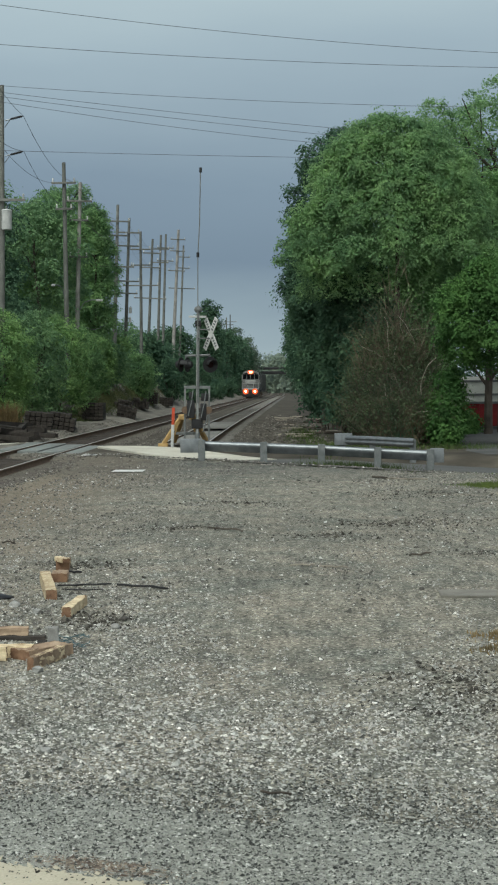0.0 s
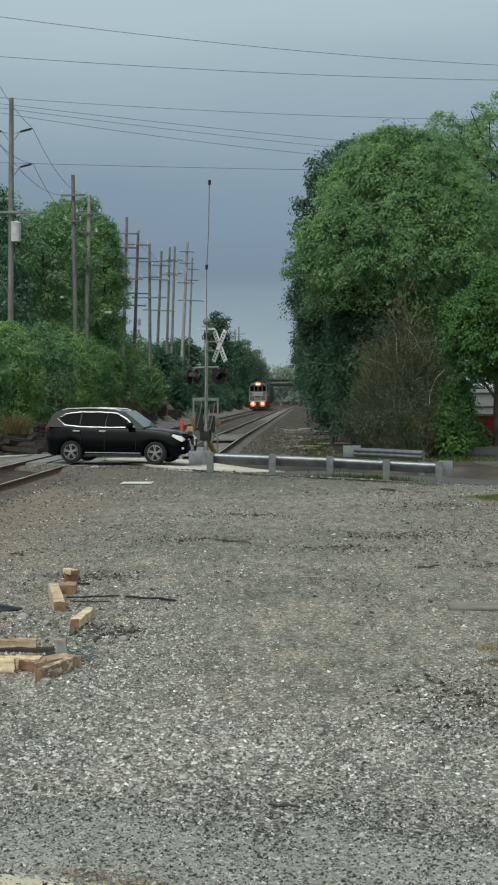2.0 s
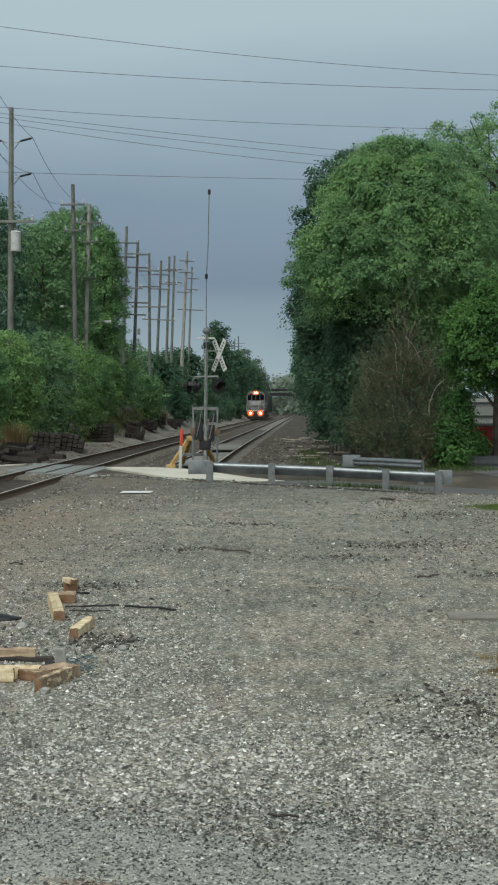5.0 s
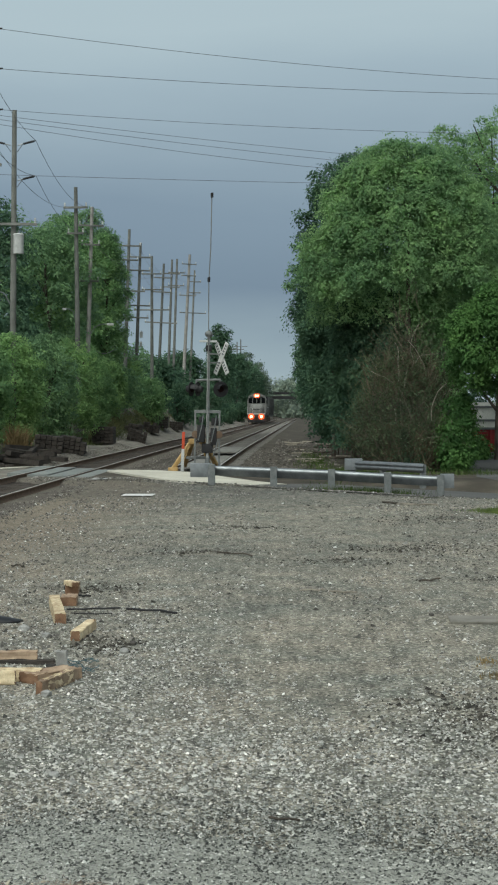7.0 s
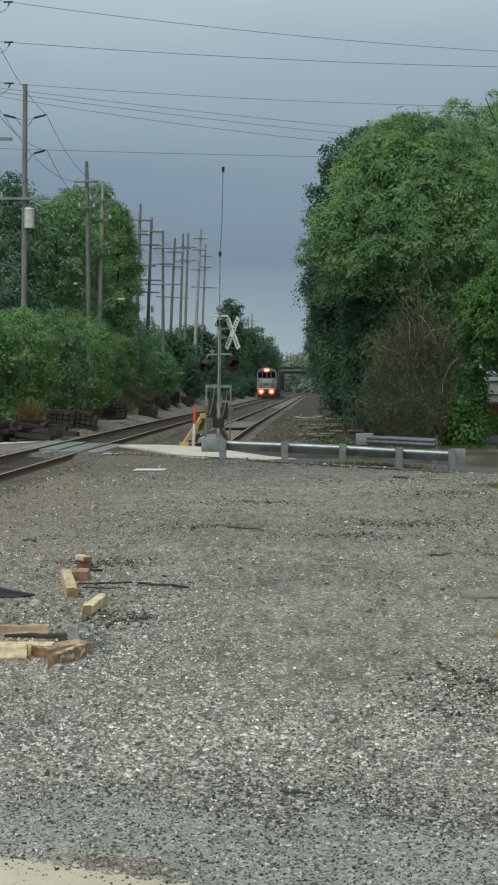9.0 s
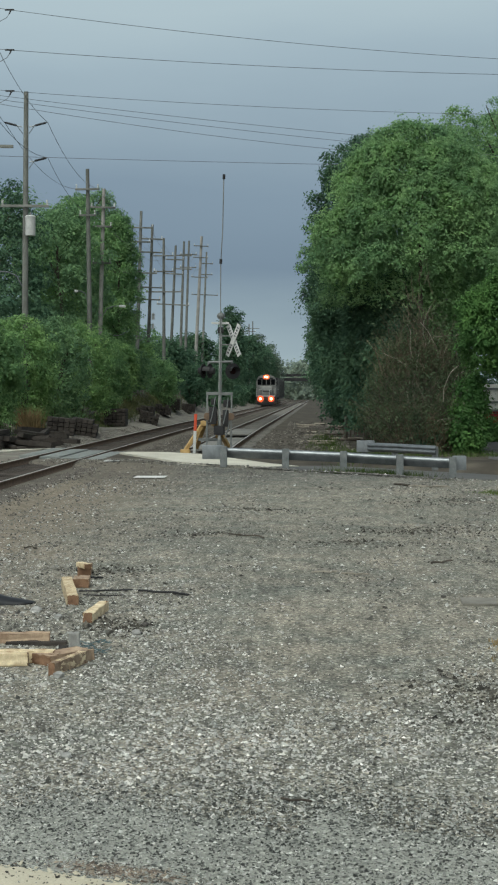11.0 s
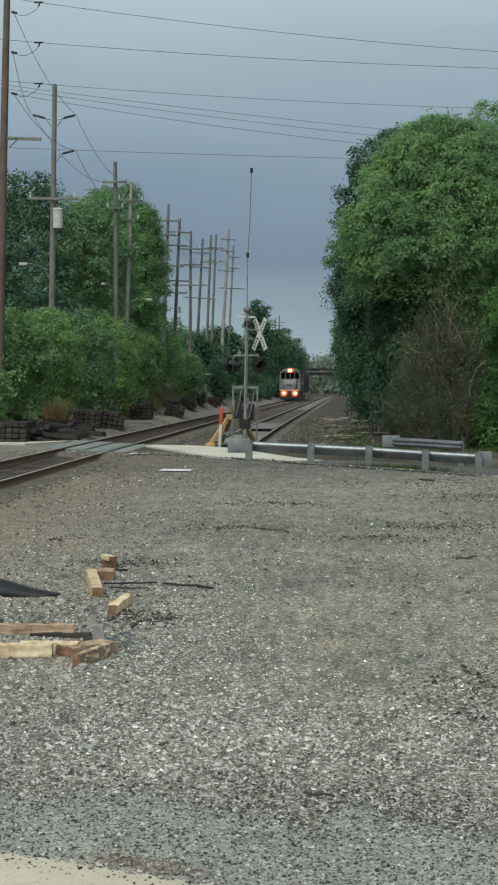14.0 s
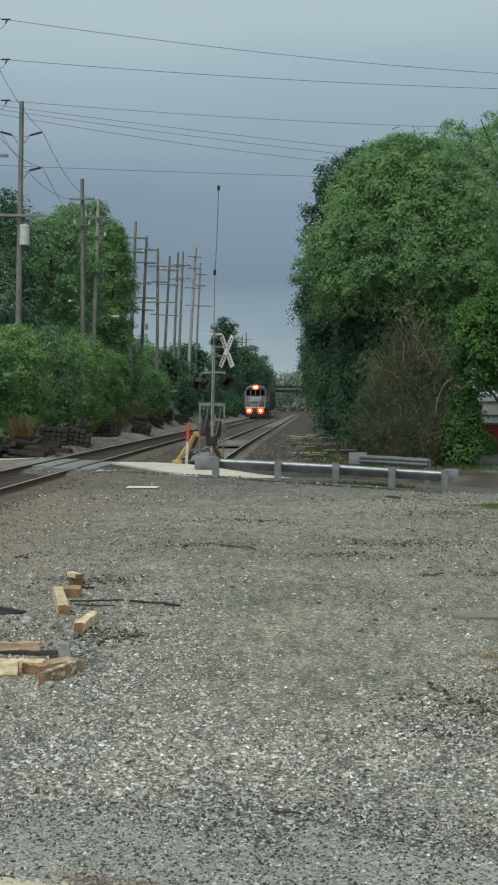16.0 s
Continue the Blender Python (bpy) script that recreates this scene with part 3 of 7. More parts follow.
def rail(parent, fx, fz, y0, y1, off, tilt):
    ys = np.concatenate([np.arange(y0, min(140, y1), 2.0), np.arange(140, y1 + 1, 10.0)])
    k = len(RAIL)
    verts, faces = [], []
    for y in ys:
        x, z = float(fx(y)) + off, float(fz(y)) - math.copysign(float(tilt(y)), off)
        verts += [(x + a, y, z + b) for a, b in RAIL]
    for i in range(len(ys) - 1):
        faces += [(i * k + j, i * k + (j + 1) % k, (i + 1) * k + (j + 1) % k, (i + 1) * k + j) for j in range(k)]
    ob = from_np("rail", verts, faces, "rail_side", parent)
    ob.data.materials.append(MATS["rail_head"])
    idx = np.zeros(len(faces), dtype=np.int32)
    idx[np.isin(np.arange(len(faces)) % k, (6, 7, 8))] = 1
    ob.data.polygons.foreach_set("material_index", idx)


def tie_mesh(material, seed):
    bm = bmesh.new()
    box(bm, -1.3, 1.3, -0.115, 0.115, -0.18, 0.0, 0.012)
    rs = random.Random(seed)
    for v in bm.verts:
        v.co += Vector((rs.uniform(-0.01, 0.01), rs.uniform(-0.008, 0.008), rs.uniform(-0.006, 0.006)))
    me = bpy.data.meshes.new("tie")
    bm.to_mesh(me)
    bm.free()
    me.materials.append(MATS[material])
    return me


def track(name, label, fx, fz, y0, y1, tie_to, tie_material, skip=None, tilt=lambda y: 0.0):
    top = empty(name, label, "railway track", kind="structure")
    for off in (-0.755, 0.755):
        rail(top, fx, fz, y0, y1, off, tilt)
    kinds = [tie_mesh(tie_material, s) for s in range(3)]
    rs = random.Random(len(name))
    y, far = y0 + 0.3, []
    while y < y1 - 1:
        x, z = float(fx(y)), float(fz(y)) - 0.172
        if skip and skip(x, y):
            y += 0.53
            continue
        if y < tie_to:
            ob = new("tie", rs.choice(kinds))
            ob.parent = top
            ob.matrix_world = pose(x + rs.uniform(-0.06, 0.06), y, z, 0, math.degrees(float(tilt(y)) / 0.755), rs.uniform(-1.5, 1.5))
        elif y < 330:
            far.append((x, y, z))
        y += 0.53
    v, f = [], []
    for x, y, z in far:
        i = len(v)
        v += [(x + a, y + b, z + c) for a in (-1.3, 1.3) for b in (-0.115, 0.115) for c in (-0.15, 0.0)]
        f += [(i + 1, i + 5, i + 7, i + 3), (i, i + 1, i + 3, i + 2), (i + 4, i + 6, i + 7, i + 5), (i, i + 4, i + 5, i + 1), (i + 2, i + 3, i + 7, i + 6)]
    ob = from_np("distant_ties", v, f, tie_material, top)
    ob["kind"] = "stuff"


def bed(name, label, fx, fz, y0, y1):
    ys = np.concatenate([np.arange(y0, min(140, y1), 1.0), np.arange(140, y1 + 1, 12.0)])
    rows = []
    for y in ys:
        x, z = float(fx(y)), float(fz(y))
        rows.append([(x + o, y, max(z + dz, gz(x + o, y) - 0.05)) for o, dz in ((-2.5, -0.62), (-1.65, -0.215), (-0.9, -0.2), (0, -0.21), (0.9, -0.2), (1.5, -0.215), (1.95, -0.5))])
    tagged(ribbon(name, rows, "ballast"), label, "ballast bed", kind="structure")


def on_road(x, y):
    u, v = road_uv(x, y)
    return ROAD_LO - 0.2 < v < ROAD_HI + 0.2


# ---- road and level crossing ----


def road_point(u, v, dz=0.0):
    p = ROAD_A + ROAD_D * u + ROAD_N * v
    return (p.x, p.y, float(road_z(u, v)) + dz)


def build_road():
    rows = [[road_point(u, v, -0.012) for v in np.linspace(ROAD_LO, ROAD_HI, 11)] for u in np.arange(4.6, 80, 1.0)]
    tagged(ribbon("road", rows, "asphalt"), "narrow dark asphalt road over the level crossing", "road", kind="structure")
    # concrete crossing slabs: on both sides of the main track, with a tongue on the near side
    slab = empty("crossing_panels", "pale concrete level-crossing slabs beside the rails", "crossing panel", kind="structure")
    turn = math.degrees(math.atan2(ROAD_D.y, ROAD_D.x))
    def strips(lower, upper, step):
        """Slabs side by side along the road between two edges, each a list of (x, y)."""
        lo = sorted(road_uv(*q) for q in lower)
        hi = sorted(road_uv(*q) for q in upper)
        u0, u1 = max(lo[0][0], hi[0][0]), min(lo[-1][0], hi[-1][0])
        n = round((u1 - u0) / step)
        for i in range(n):
            ua, ub = u0 + (u1 - u0) * i / n + 0.012, u0 + (u1 - u0) * (i + 1) / n - 0.012
            bm = bmesh.new()
            ring = [(ua, np.interp(ua, *zip(*lo))), (ub, np.interp(ub, *zip(*lo))), (ub, np.interp(ub, *zip(*hi))), (ua, np.interp(ua, *zip(*hi)))]
            top = [bm.verts.new(road_point(u, v, 0.02)) for u, v in ring]
            low = [bm.verts.new(road_point(u, v, -0.12)) for u, v in ring]
            bm.faces.new(top)
            for j in range(4):
                bm.faces.new((top[j], low[j], low[(j + 1) % 4], top[(j + 1) % 4]))
            part("slab", bm, "concrete", slab)

    strips([(-6.35, 52.9), (-5.4, 50.2), (-3.8, 46.9), (-2.6, 46.0), (-1.7, 45.2), (-0.5, 47.6)], [(-6.35, 53.7), (-3.7, 52.7), (-2.6, 51.8), (-0.4, 49.0), (-0.3, 48.6)], 1.6)
    strips([(-22.0, 57.6), (-9.15, 53.3)], [(-22.0, 62.6), (-9.15, 57.4)], 1.9)
    # grey rubber panels either side of each rail
    for x0, x1 in ((MAIN_X - 1.35, MAIN_X - 0.83), (MAIN_X - 0.66, MAIN_X - 0.02), (MAIN_X + 0.02, MAIN_X + 0.66), (MAIN_X + 0.83, MAIN_X + 1.35)):
        bm = bmesh.new()
        mid = (x0 + x1) / 2
        yc = ROAD_A.y + (mid - ROAD_A.x) * ROAD_D.y / ROAD_D.x
        lift = 0.035 * (MAIN_X - mid) / 0.755
        box(bm, x0, x1, yc - 1.6, yc + 4.9, MAIN_Z + lift - 0.15, MAIN_Z + lift - 0.02, 0.01)
        part("rubber_panel", bm, "grey_rubber", slab)
    # asphalt lot beyond the road
    rows = [[(x, y, gz(x, y) + 0.012) for x in np.linspace(6.4 + 0.2 * math.sin(y), 40, 18)] for y in np.arange(40, 100, 1.5) if True]
    rows = [[(x, y, z if road_uv(x, y)[1] > ROAD_HI else z - 0.06) for x, y, z in r] for r in rows if r[0][1] > 51]
    tagged(ribbon("parking_area", rows, "asphalt"), "worn dark asphalt parking area under the trees", "pavement", kind="structure")


def build_structure():
    build_ground()
    build_stones()
    bed("ballast_bed_main", "brown-grey ballast bed under the main track", main_x, main_z, -20, 420)
    bed("ballast_bed_side", "dirty ballast bed under the siding", siding_x, side_z, 54.2, 420)
    track("main_track", "rusty main track on dark wooden ties", main_x, main_z, 18, 420, 150, "tie_wood", on_road, cant)
    track("siding_track", "disused siding with pale weathered ties ending before the road", siding_x, side_z, 54.6, 420, 150, "grey_tie", on_road)
    build_road()
    # worn timber walkway between the rails of the siding
    deck = empty("plank_deck", "grey timber planks laid between the siding's rails", "planks", kind="structure")
    bm = bmesh.new()
    box(bm, -0.64, 0.64, 0.0, 2.38, -0.06, 0.0, 0.01)
    me = bpy.data.meshes.new("plank")
    bm.to_mesh(me)
    bm.free()
    me.materials.append(MATS["deck_wood"])
    rs = random.Random(4)
    for i in range(11):
        ob = new("plank", me)
        ob.parent = deck
        ob.matrix_world = pose(float(siding_x(55.5 + i * 2.4 + (6.0 if i > 5 else 0))), 55.5 + i * 2.4 + (6.0 if i > 5 else 0), SIDE_Z - 0.03 + rs.uniform(-0.01, 0.008))


build_structure()

# ---- sky and distance ----


def build_backdrop():
    m, n, l, b = node_mat("cloud_cover", 1.0)
    tc = n.new("ShaderNodeTexCoord")
    sep = n.new("ShaderNodeSeparateXYZ")
    l.new(tc.outputs["Object"], sep.inputs[0])
    mp = n.new("ShaderNodeMapping")
    mp.inputs["Scale"].default_value = (0.0016, 0.0016, 0.006)
    l.new(tc.outputs["Object"], mp.inputs["Vector"])
    t = n.new("ShaderNodeTexNoise")
    t.inputs["Scale"].default_value, t.inputs["Detail"].default_value = 1.0, 5
    l.new(mp.outputs[0], t.inputs["Vector"])
    add = n.new("ShaderNodeMath")
    add.operation = "MULTIPLY_ADD"
    add.inputs[1].default_value = 150.0
    l.new(t.outputs["Fac"], add.inputs[0])
    l.new(sep.outputs["Z"], add.inputs[2])
    rng = n.new("ShaderNodeMapRange")
    rng.inputs[1].default_value, rng.inputs[2].default_value = 75.0, 575.0
    l.new(add.outputs[0], rng.inputs[0])
    c = ramp(n, l, rng.outputs[0], [(0.0, (0.430, 0.490, 0.536)), (0.14, (0.322, 0.383, 0.449)), (0.30, (0.210, 0.265, 0.352)), (0.55, (0.244, 0.304, 0.396)), (0.85, (0.385, 0.455, 0.540)), (1.0, (0.460, 0.530, 0.603))])
    em = n.new("ShaderNodeEmission")
    em.inputs["Strength"].default_value = 1.0
    l.new(c, em.inputs["Color"])
    l.new(em.outputs[0], n["Material Output"].inputs["Surface"])
    r, rows = 2000.0, []
    for z in (-20, 60, 200, 400, 620):
        rows.append([(r * math.sin(a), r * math.cos(a), z) for a in np.linspace(-0.6, 0.6, 25)])
    tagged(ribbon("backdrop", rows, "cloud_cover"), "grey-blue overcast sky", "sky", kind="structure")


build_backdrop()

# ---- trees and shrubs ----


def unit(v):
    return v / (np.linalg.norm(v, axis=-1, keepdims=True) + 1e-9)


def leaves_mesh(name, centres, out, size, material, parent, seed, droop=0.3):
    """Bent diamond leaves at the centres, turned roughly to the directions out."""
    rs = np.random.RandomState(seed)
    k = len(centres)
    nrm = unit(out + rs.normal(0, 0.36, (k, 3)) + np.array([0, 0, 0.45]))
    t = unit(np.cross(nrm, rs.normal(0, 1, (k, 3))))
    s = np.cross(nrm, t)
    ln = size * rs.uniform(0.6, 1.4, k)[:, None]
    wd = ln * rs.uniform(0.35, 0.6, k)[:, None]
    v = np.stack([centres - t * ln, centres + s * wd - nrm * ln * droop, centres + t * ln - nrm * ln * droop * 0.6, centres - s * wd - nrm * ln * droop], 1)
    f = np.arange(k * 4, dtype=np.int32).reshape(k, 4)
    return from_np(name, v.reshape(-1, 3), f, material, parent)


def lobe_points(lobes, count, seed, inner=0.22, low=-0.55):
    """Places of leaf sprays over the outer skins of the lobes (centre and radii), and the ways out."""
    rs = np.random.RandomState(seed)
    lobes = np.array(lobes, dtype=float)
    w = lobes[:, 3] * lobes[:, 5]
    n = int(count * 1.7)
    pick = rs.choice(len(lobes), n, p=w / w.sum())
    d = unit(rs.normal(0, 1, (n, 3)))
    d[:, 2] = np.where(d[:, 2] < low, -d[:, 2], d[:, 2])
    rad = 1 - 0.3 * rs.uniform(0, 1, n) ** 1.5
    stray = np.where(rs.uniform(0, 1, n) < 0.1, rs.uniform(0.1, 0.45, n), 0)
    c = lobes[pick, :3] + d * (lobes[pick, 3:] * rad[:, None] + stray[:, None])
    depth = np.full(n, 9.0)
    for i, q in enumerate(lobes):
        e = np.sqrt((((c - q[:3]) / q[3:]) ** 2).sum(1))
        depth = np.where(pick == i, depth, np.minimum(depth, e))
    keep = np.flatnonzero((depth > 0.82) | (rs.uniform(0, 1, n) < inner))[:count]
    return c[keep], d[keep]


def sprays(name, centres, out, radius, leaf, per, material, parent, seed, hang=0.25):
    """Domed sprays of hanging leaves: their tops catch the light, their undersides stay dark."""
    rs = np.random.RandomState(seed + 7)
    k = len(centres)
    axis = unit(out * 0.6 + np.array([0, 0, 0.7]) + rs.normal(0, 0.25, (k, 3)))
    e1 = unit(np.cross(axis, rs.normal(0, 1, (k, 3))))
    e2 = np.cross(axis, e1)
    big = radius * rs.uniform(0.6, 1.35, (k, 1))
    axis, e1, e2, c = (np.repeat(a, per, 0) for a in (axis, e1, e2, centres))
    big = np.repeat(big, per, 0)
    n = k * per
    r, phi = np.sqrt(rs.uniform(0, 1, (n, 1))), rs.uniform(0, 6.2832, (n, 1))
    way = e1 * np.cos(phi) + e2 * np.sin(phi)
    pos = c + way * r * big - axis * (r ** 2 * big * 0.55) + rs.normal(0, 0.22, (n, 3)) * big
    t = unit(way * 0.9 - axis * (0.25 + hang * r) + rs.normal(0, 0.3, (n, 3)) - np.array([0, 0, 0.12]))
    nrm = unit(axis + way * 0.7 * r + rs.normal(0, 0.14, (n, 3)))
    s = unit(np.cross(nrm, t))
    ln = leaf * rs.uniform(0.65, 1.35, (n, 1))
    wd = ln * rs.uniform(0.5, 0.82, (n, 1))
    lift = np.cross(s, t) * ln * 0.12
    v = np.stack([pos - t * ln, pos + s * wd - lift, pos + t * ln, pos - s * wd - lift], 1)
    return from_np(name, v.reshape(-1, 3), np.arange(n * 4, dtype=np.int32).reshape(n, 4), material, parent)


def branchy(bm, base, top, r, rs, limbs, spread, seg=7):
    """A tapered, slightly crooked trunk with limbs that fork once."""
    base, top = Vector(base), Vector(top)
    pts = [base]
    for i in range(1, 6):
        p = base.lerp(top, i / 5)
        pts.append(p + Vector((rs.uniform(-1, 1), rs.uniform(-1, 1), 0)) * r * 0.9)
    for i in range(5):
        cyl(bm, pts[i], pts[i + 1], r * (1 - 0.16 * i), r * (1 - 0.16 * (i + 1)), seg)
    for k in range(limbs):
        i = rs.randint(1, 4)
        a = pts[i].lerp(pts[i + 1], rs.random())
        ang = rs.uniform(0, 6.28)
        ln = spread * rs.uniform(0.5, 1.0)
        b = a + Vector((math.cos(ang) * ln * 0.6, math.sin(ang) * ln * 0.6, ln * rs.uniform(0.5, 0.9)))
        c = b + Vector((math.cos(ang + 0.5) * ln * 0.5, math.sin(ang + 0.5) * ln * 0.5, ln * 0.5))
        cyl(bm, a, b, r * 0.4, r * 0.22, 5)
        cyl(bm, b, c, r * 0.22, r * 0.08, 5)
    return bm


def crown_lobes(x, y, z0, z1, rx, ry, n, seed, small=0.3):
    """Many small lobes spread evenly over an egg, and a core inside them."""
    rs = random.Random(seed)
    out = []
    zc, hz = (z0 + z1) / 2, (z1 - z0) / 2
    for i in range(n):
        e = 1 - 1.9 * (i + 0.5) / n + rs.uniform(-0.06, 0.06)
        a = i * 2.39996 + rs.uniform(-0.4, 0.4)
        e = max(-0.98, min(0.98, e))
        r = small * rs.uniform(0.6, 1.25)
        k = math.sqrt(1 - e * e) ** 0.8 * (1 - r * 0.85) * rs.uniform(0.84, 1.06)
        out.append((x + math.cos(a) * rx * k, y + math.sin(a) * ry * k, zc + e * hz * (1 - r * 0.5), rx * r, ry * r, min(hz * r, rx * r)))
    out.append((x, y, zc, rx * 0.74, ry * 0.74, hz * 0.8))
    return out


def tree(label, x, y, h, rx, z0=None, ry=None, leaf="leaf_mid", count=12000, size=0.12, lobes=14, seed=1, trunk=0.2, category="tree", name="tree", group="", bark="bark", small=0.3, inner=0.15, spray=3.9, shape=None, stem=(0, 0), limbs=9, floor=0.15):
    """shape: lobes of its own in place of the egg-shaped crown; stem: how far the trunk stands from the crown's middle."""
    g = gz(x, y)
    top = empty(name, label, category, pose(x, y, g), group)
    rs = random.Random(seed)
    bm = bmesh.new()
    ry = ry or rx
    z0 = h * 0.2 if z0 is None else z0
    branchy(bm, (stem[0], stem[1], -0.15), (stem[0] + rs.uniform(-0.3, 0.3), stem[1], h * 0.8), trunk, rs, limbs, rx * 0.6)
    part("trunk", bm, bark, top, "")
    ls = shape or crown_lobes(0, 0, z0, h, rx, ry, lobes, seed, small)
    per = 20
    pts, out = lobe_points(ls, int(count / per), seed, inner)
    above = pts[:, 2] > floor
    pts, out = pts[above], out[above]
    sprays("crown", pts, out, size * spray, size * 0.76, per, leaf, top, seed)
    return top


def shrub(label, x, y, h, rx, leaf="leaf_shrub", count=7000, size=0.09, seed=1, ry=None, name="shrub", group="", category="shrub", spray=3.9, lobes=30):
    g = gz(x, y)
    top = empty(name, label, category, pose(x, y, g), group)
    rs = random.Random(seed)
    for i in range(5):
        a = rs.uniform(0, 6.28)
        p = Vector((math.cos(a) * rx * 0.5, math.sin(a) * rx * 0.5, h * rs.uniform(0.5, 0.8)))
        bm = bmesh.new()
        tube(bm, [(p.x * 0.2, p.y * 0.2, -0.1), p * 0.5 + Vector((0.05, 0, 0)), p], 0.035, 5)
        part("stem", bm, "bark", top)
    ls = crown_lobes(0, 0, -0.2, h, rx, ry or rx, lobes, seed, 0.34)
    per = 20
    pts, out = lobe_points(ls, int(count * 0.9 / per), seed, 0.15, -0.85)
    pts[:, 2] = np.maximum(pts[:, 2], 0.1)
    sprays("foliage", pts, out, size * spray, size * 0.76, per, leaf, top, seed)
    return top


def brush(x, y, h, r, count, seed):
    """Bare upright twigs, tangled, with a few small dull leaves and pale dead vines."""
    g = gz(x, y)
    top = empty("brush", "bare grey-brown brush tangled with pale dead vines", "brush", pose(x, y, g))
    rs = np.random.RandomState(seed)
    a, d = rs.uniform(0, 6.28, count), np.sqrt(rs.uniform(0, 1, count)) * r
    x0, y0 = np.cos(a) * d, np.sin(a) * d
    ht = h * (1 - 0.45 * (d / r) ** 2 + 0.16 * np.sin(3 * a + seed) + 0.1 * np.sin(7 * a)) * rs.uniform(0.2, 1.0, count) ** 0.8
    z0 = ht * rs.uniform(0, 0.7, count)
    ln = rs.uniform(0.3, 1.1, count)
    dx, dy = rs.normal(0, 0.6, count) * ln, rs.normal(0, 0.6, count) * ln
    w = rs.uniform(0.006, 0.016, count)
    z1 = np.minimum(z0 + ln, ht + 0.3)
    v = np.stack([np.stack([x0 - w, y0, z0], -1), np.stack([x0 + w, y0, z0], -1), np.stack([x0 + dx + w * 0.5, y0 + dy, z1], -1), np.stack([x0 + dx - w * 0.5, y0 + dy, z1], -1)], 1)
    ob = from_np("twig_tangle", v.reshape(-1, 3), np.arange(count * 4).reshape(-1, 4), "brush_brown", top)
    ob["kind"] = "stuff"
    pts = np.stack([x0 + dx, y0 + dy, z1], -1)
    ob = leaves_mesh("dull_leaves", np.repeat(pts, 5, 0) + rs.normal(0, 0.2, (count * 5, 3)), rs.normal(0, 1, (count * 5, 3)), 0.06, "brush_leaf", top, seed)
    ob["kind"] = "stuff"
    r2 = random.Random(seed)
    for i in range(3):
        p = [Vector((r2.uniform(-0.6, 0.6) * r, -r * 0.8, r2.uniform(0.2, 0.55) * h))]
        ang = r2.uniform(0.8, 2.2)
        for q in range(7):
            ang += r2.uniform(-0.5, 0.5)
            p.append(p[-1] + Vector((math.cos(ang) * 0.2, r2.uniform(-0.05, 0.05), math.sin(ang) * 0.24)))
        bm = bmesh.new()
        tube(bm, p, r2.uniform(0.007, 0.014), 5)
        part("vine", bm, "pale_bark", top, "pale dead vine")
    return top


def dome(cx, cz, ax, az, ay, n, seed, r0, r1, floor):
    """Lobes over the front, left and top of a domed crown; floor: its lowest leaves."""
    rs = random.Random(seed)
    out = []
    while len(out) < n:
        a, e = rs.uniform(-math.pi, 0.35 * math.pi), rs.uniform(-0.45, 1.0)
        k = math.sqrt(1 - e * e)
        r = rs.uniform(r0, r1)
        w = rs.uniform(0.93, 1.03)
        x, y, z = cx + math.cos(a) * k * (ax * w - r), math.sin(a) * k * (ay * w - r), cz + e * (az * w - r)
        if z - r < floor:
            continue
        out.append((x, y, z, r, r, r * 0.8))
    out.append((cx, 0.4, cz + az * 0.12, ax * 0.84, ay * 0.8, az * 0.8))
    return out


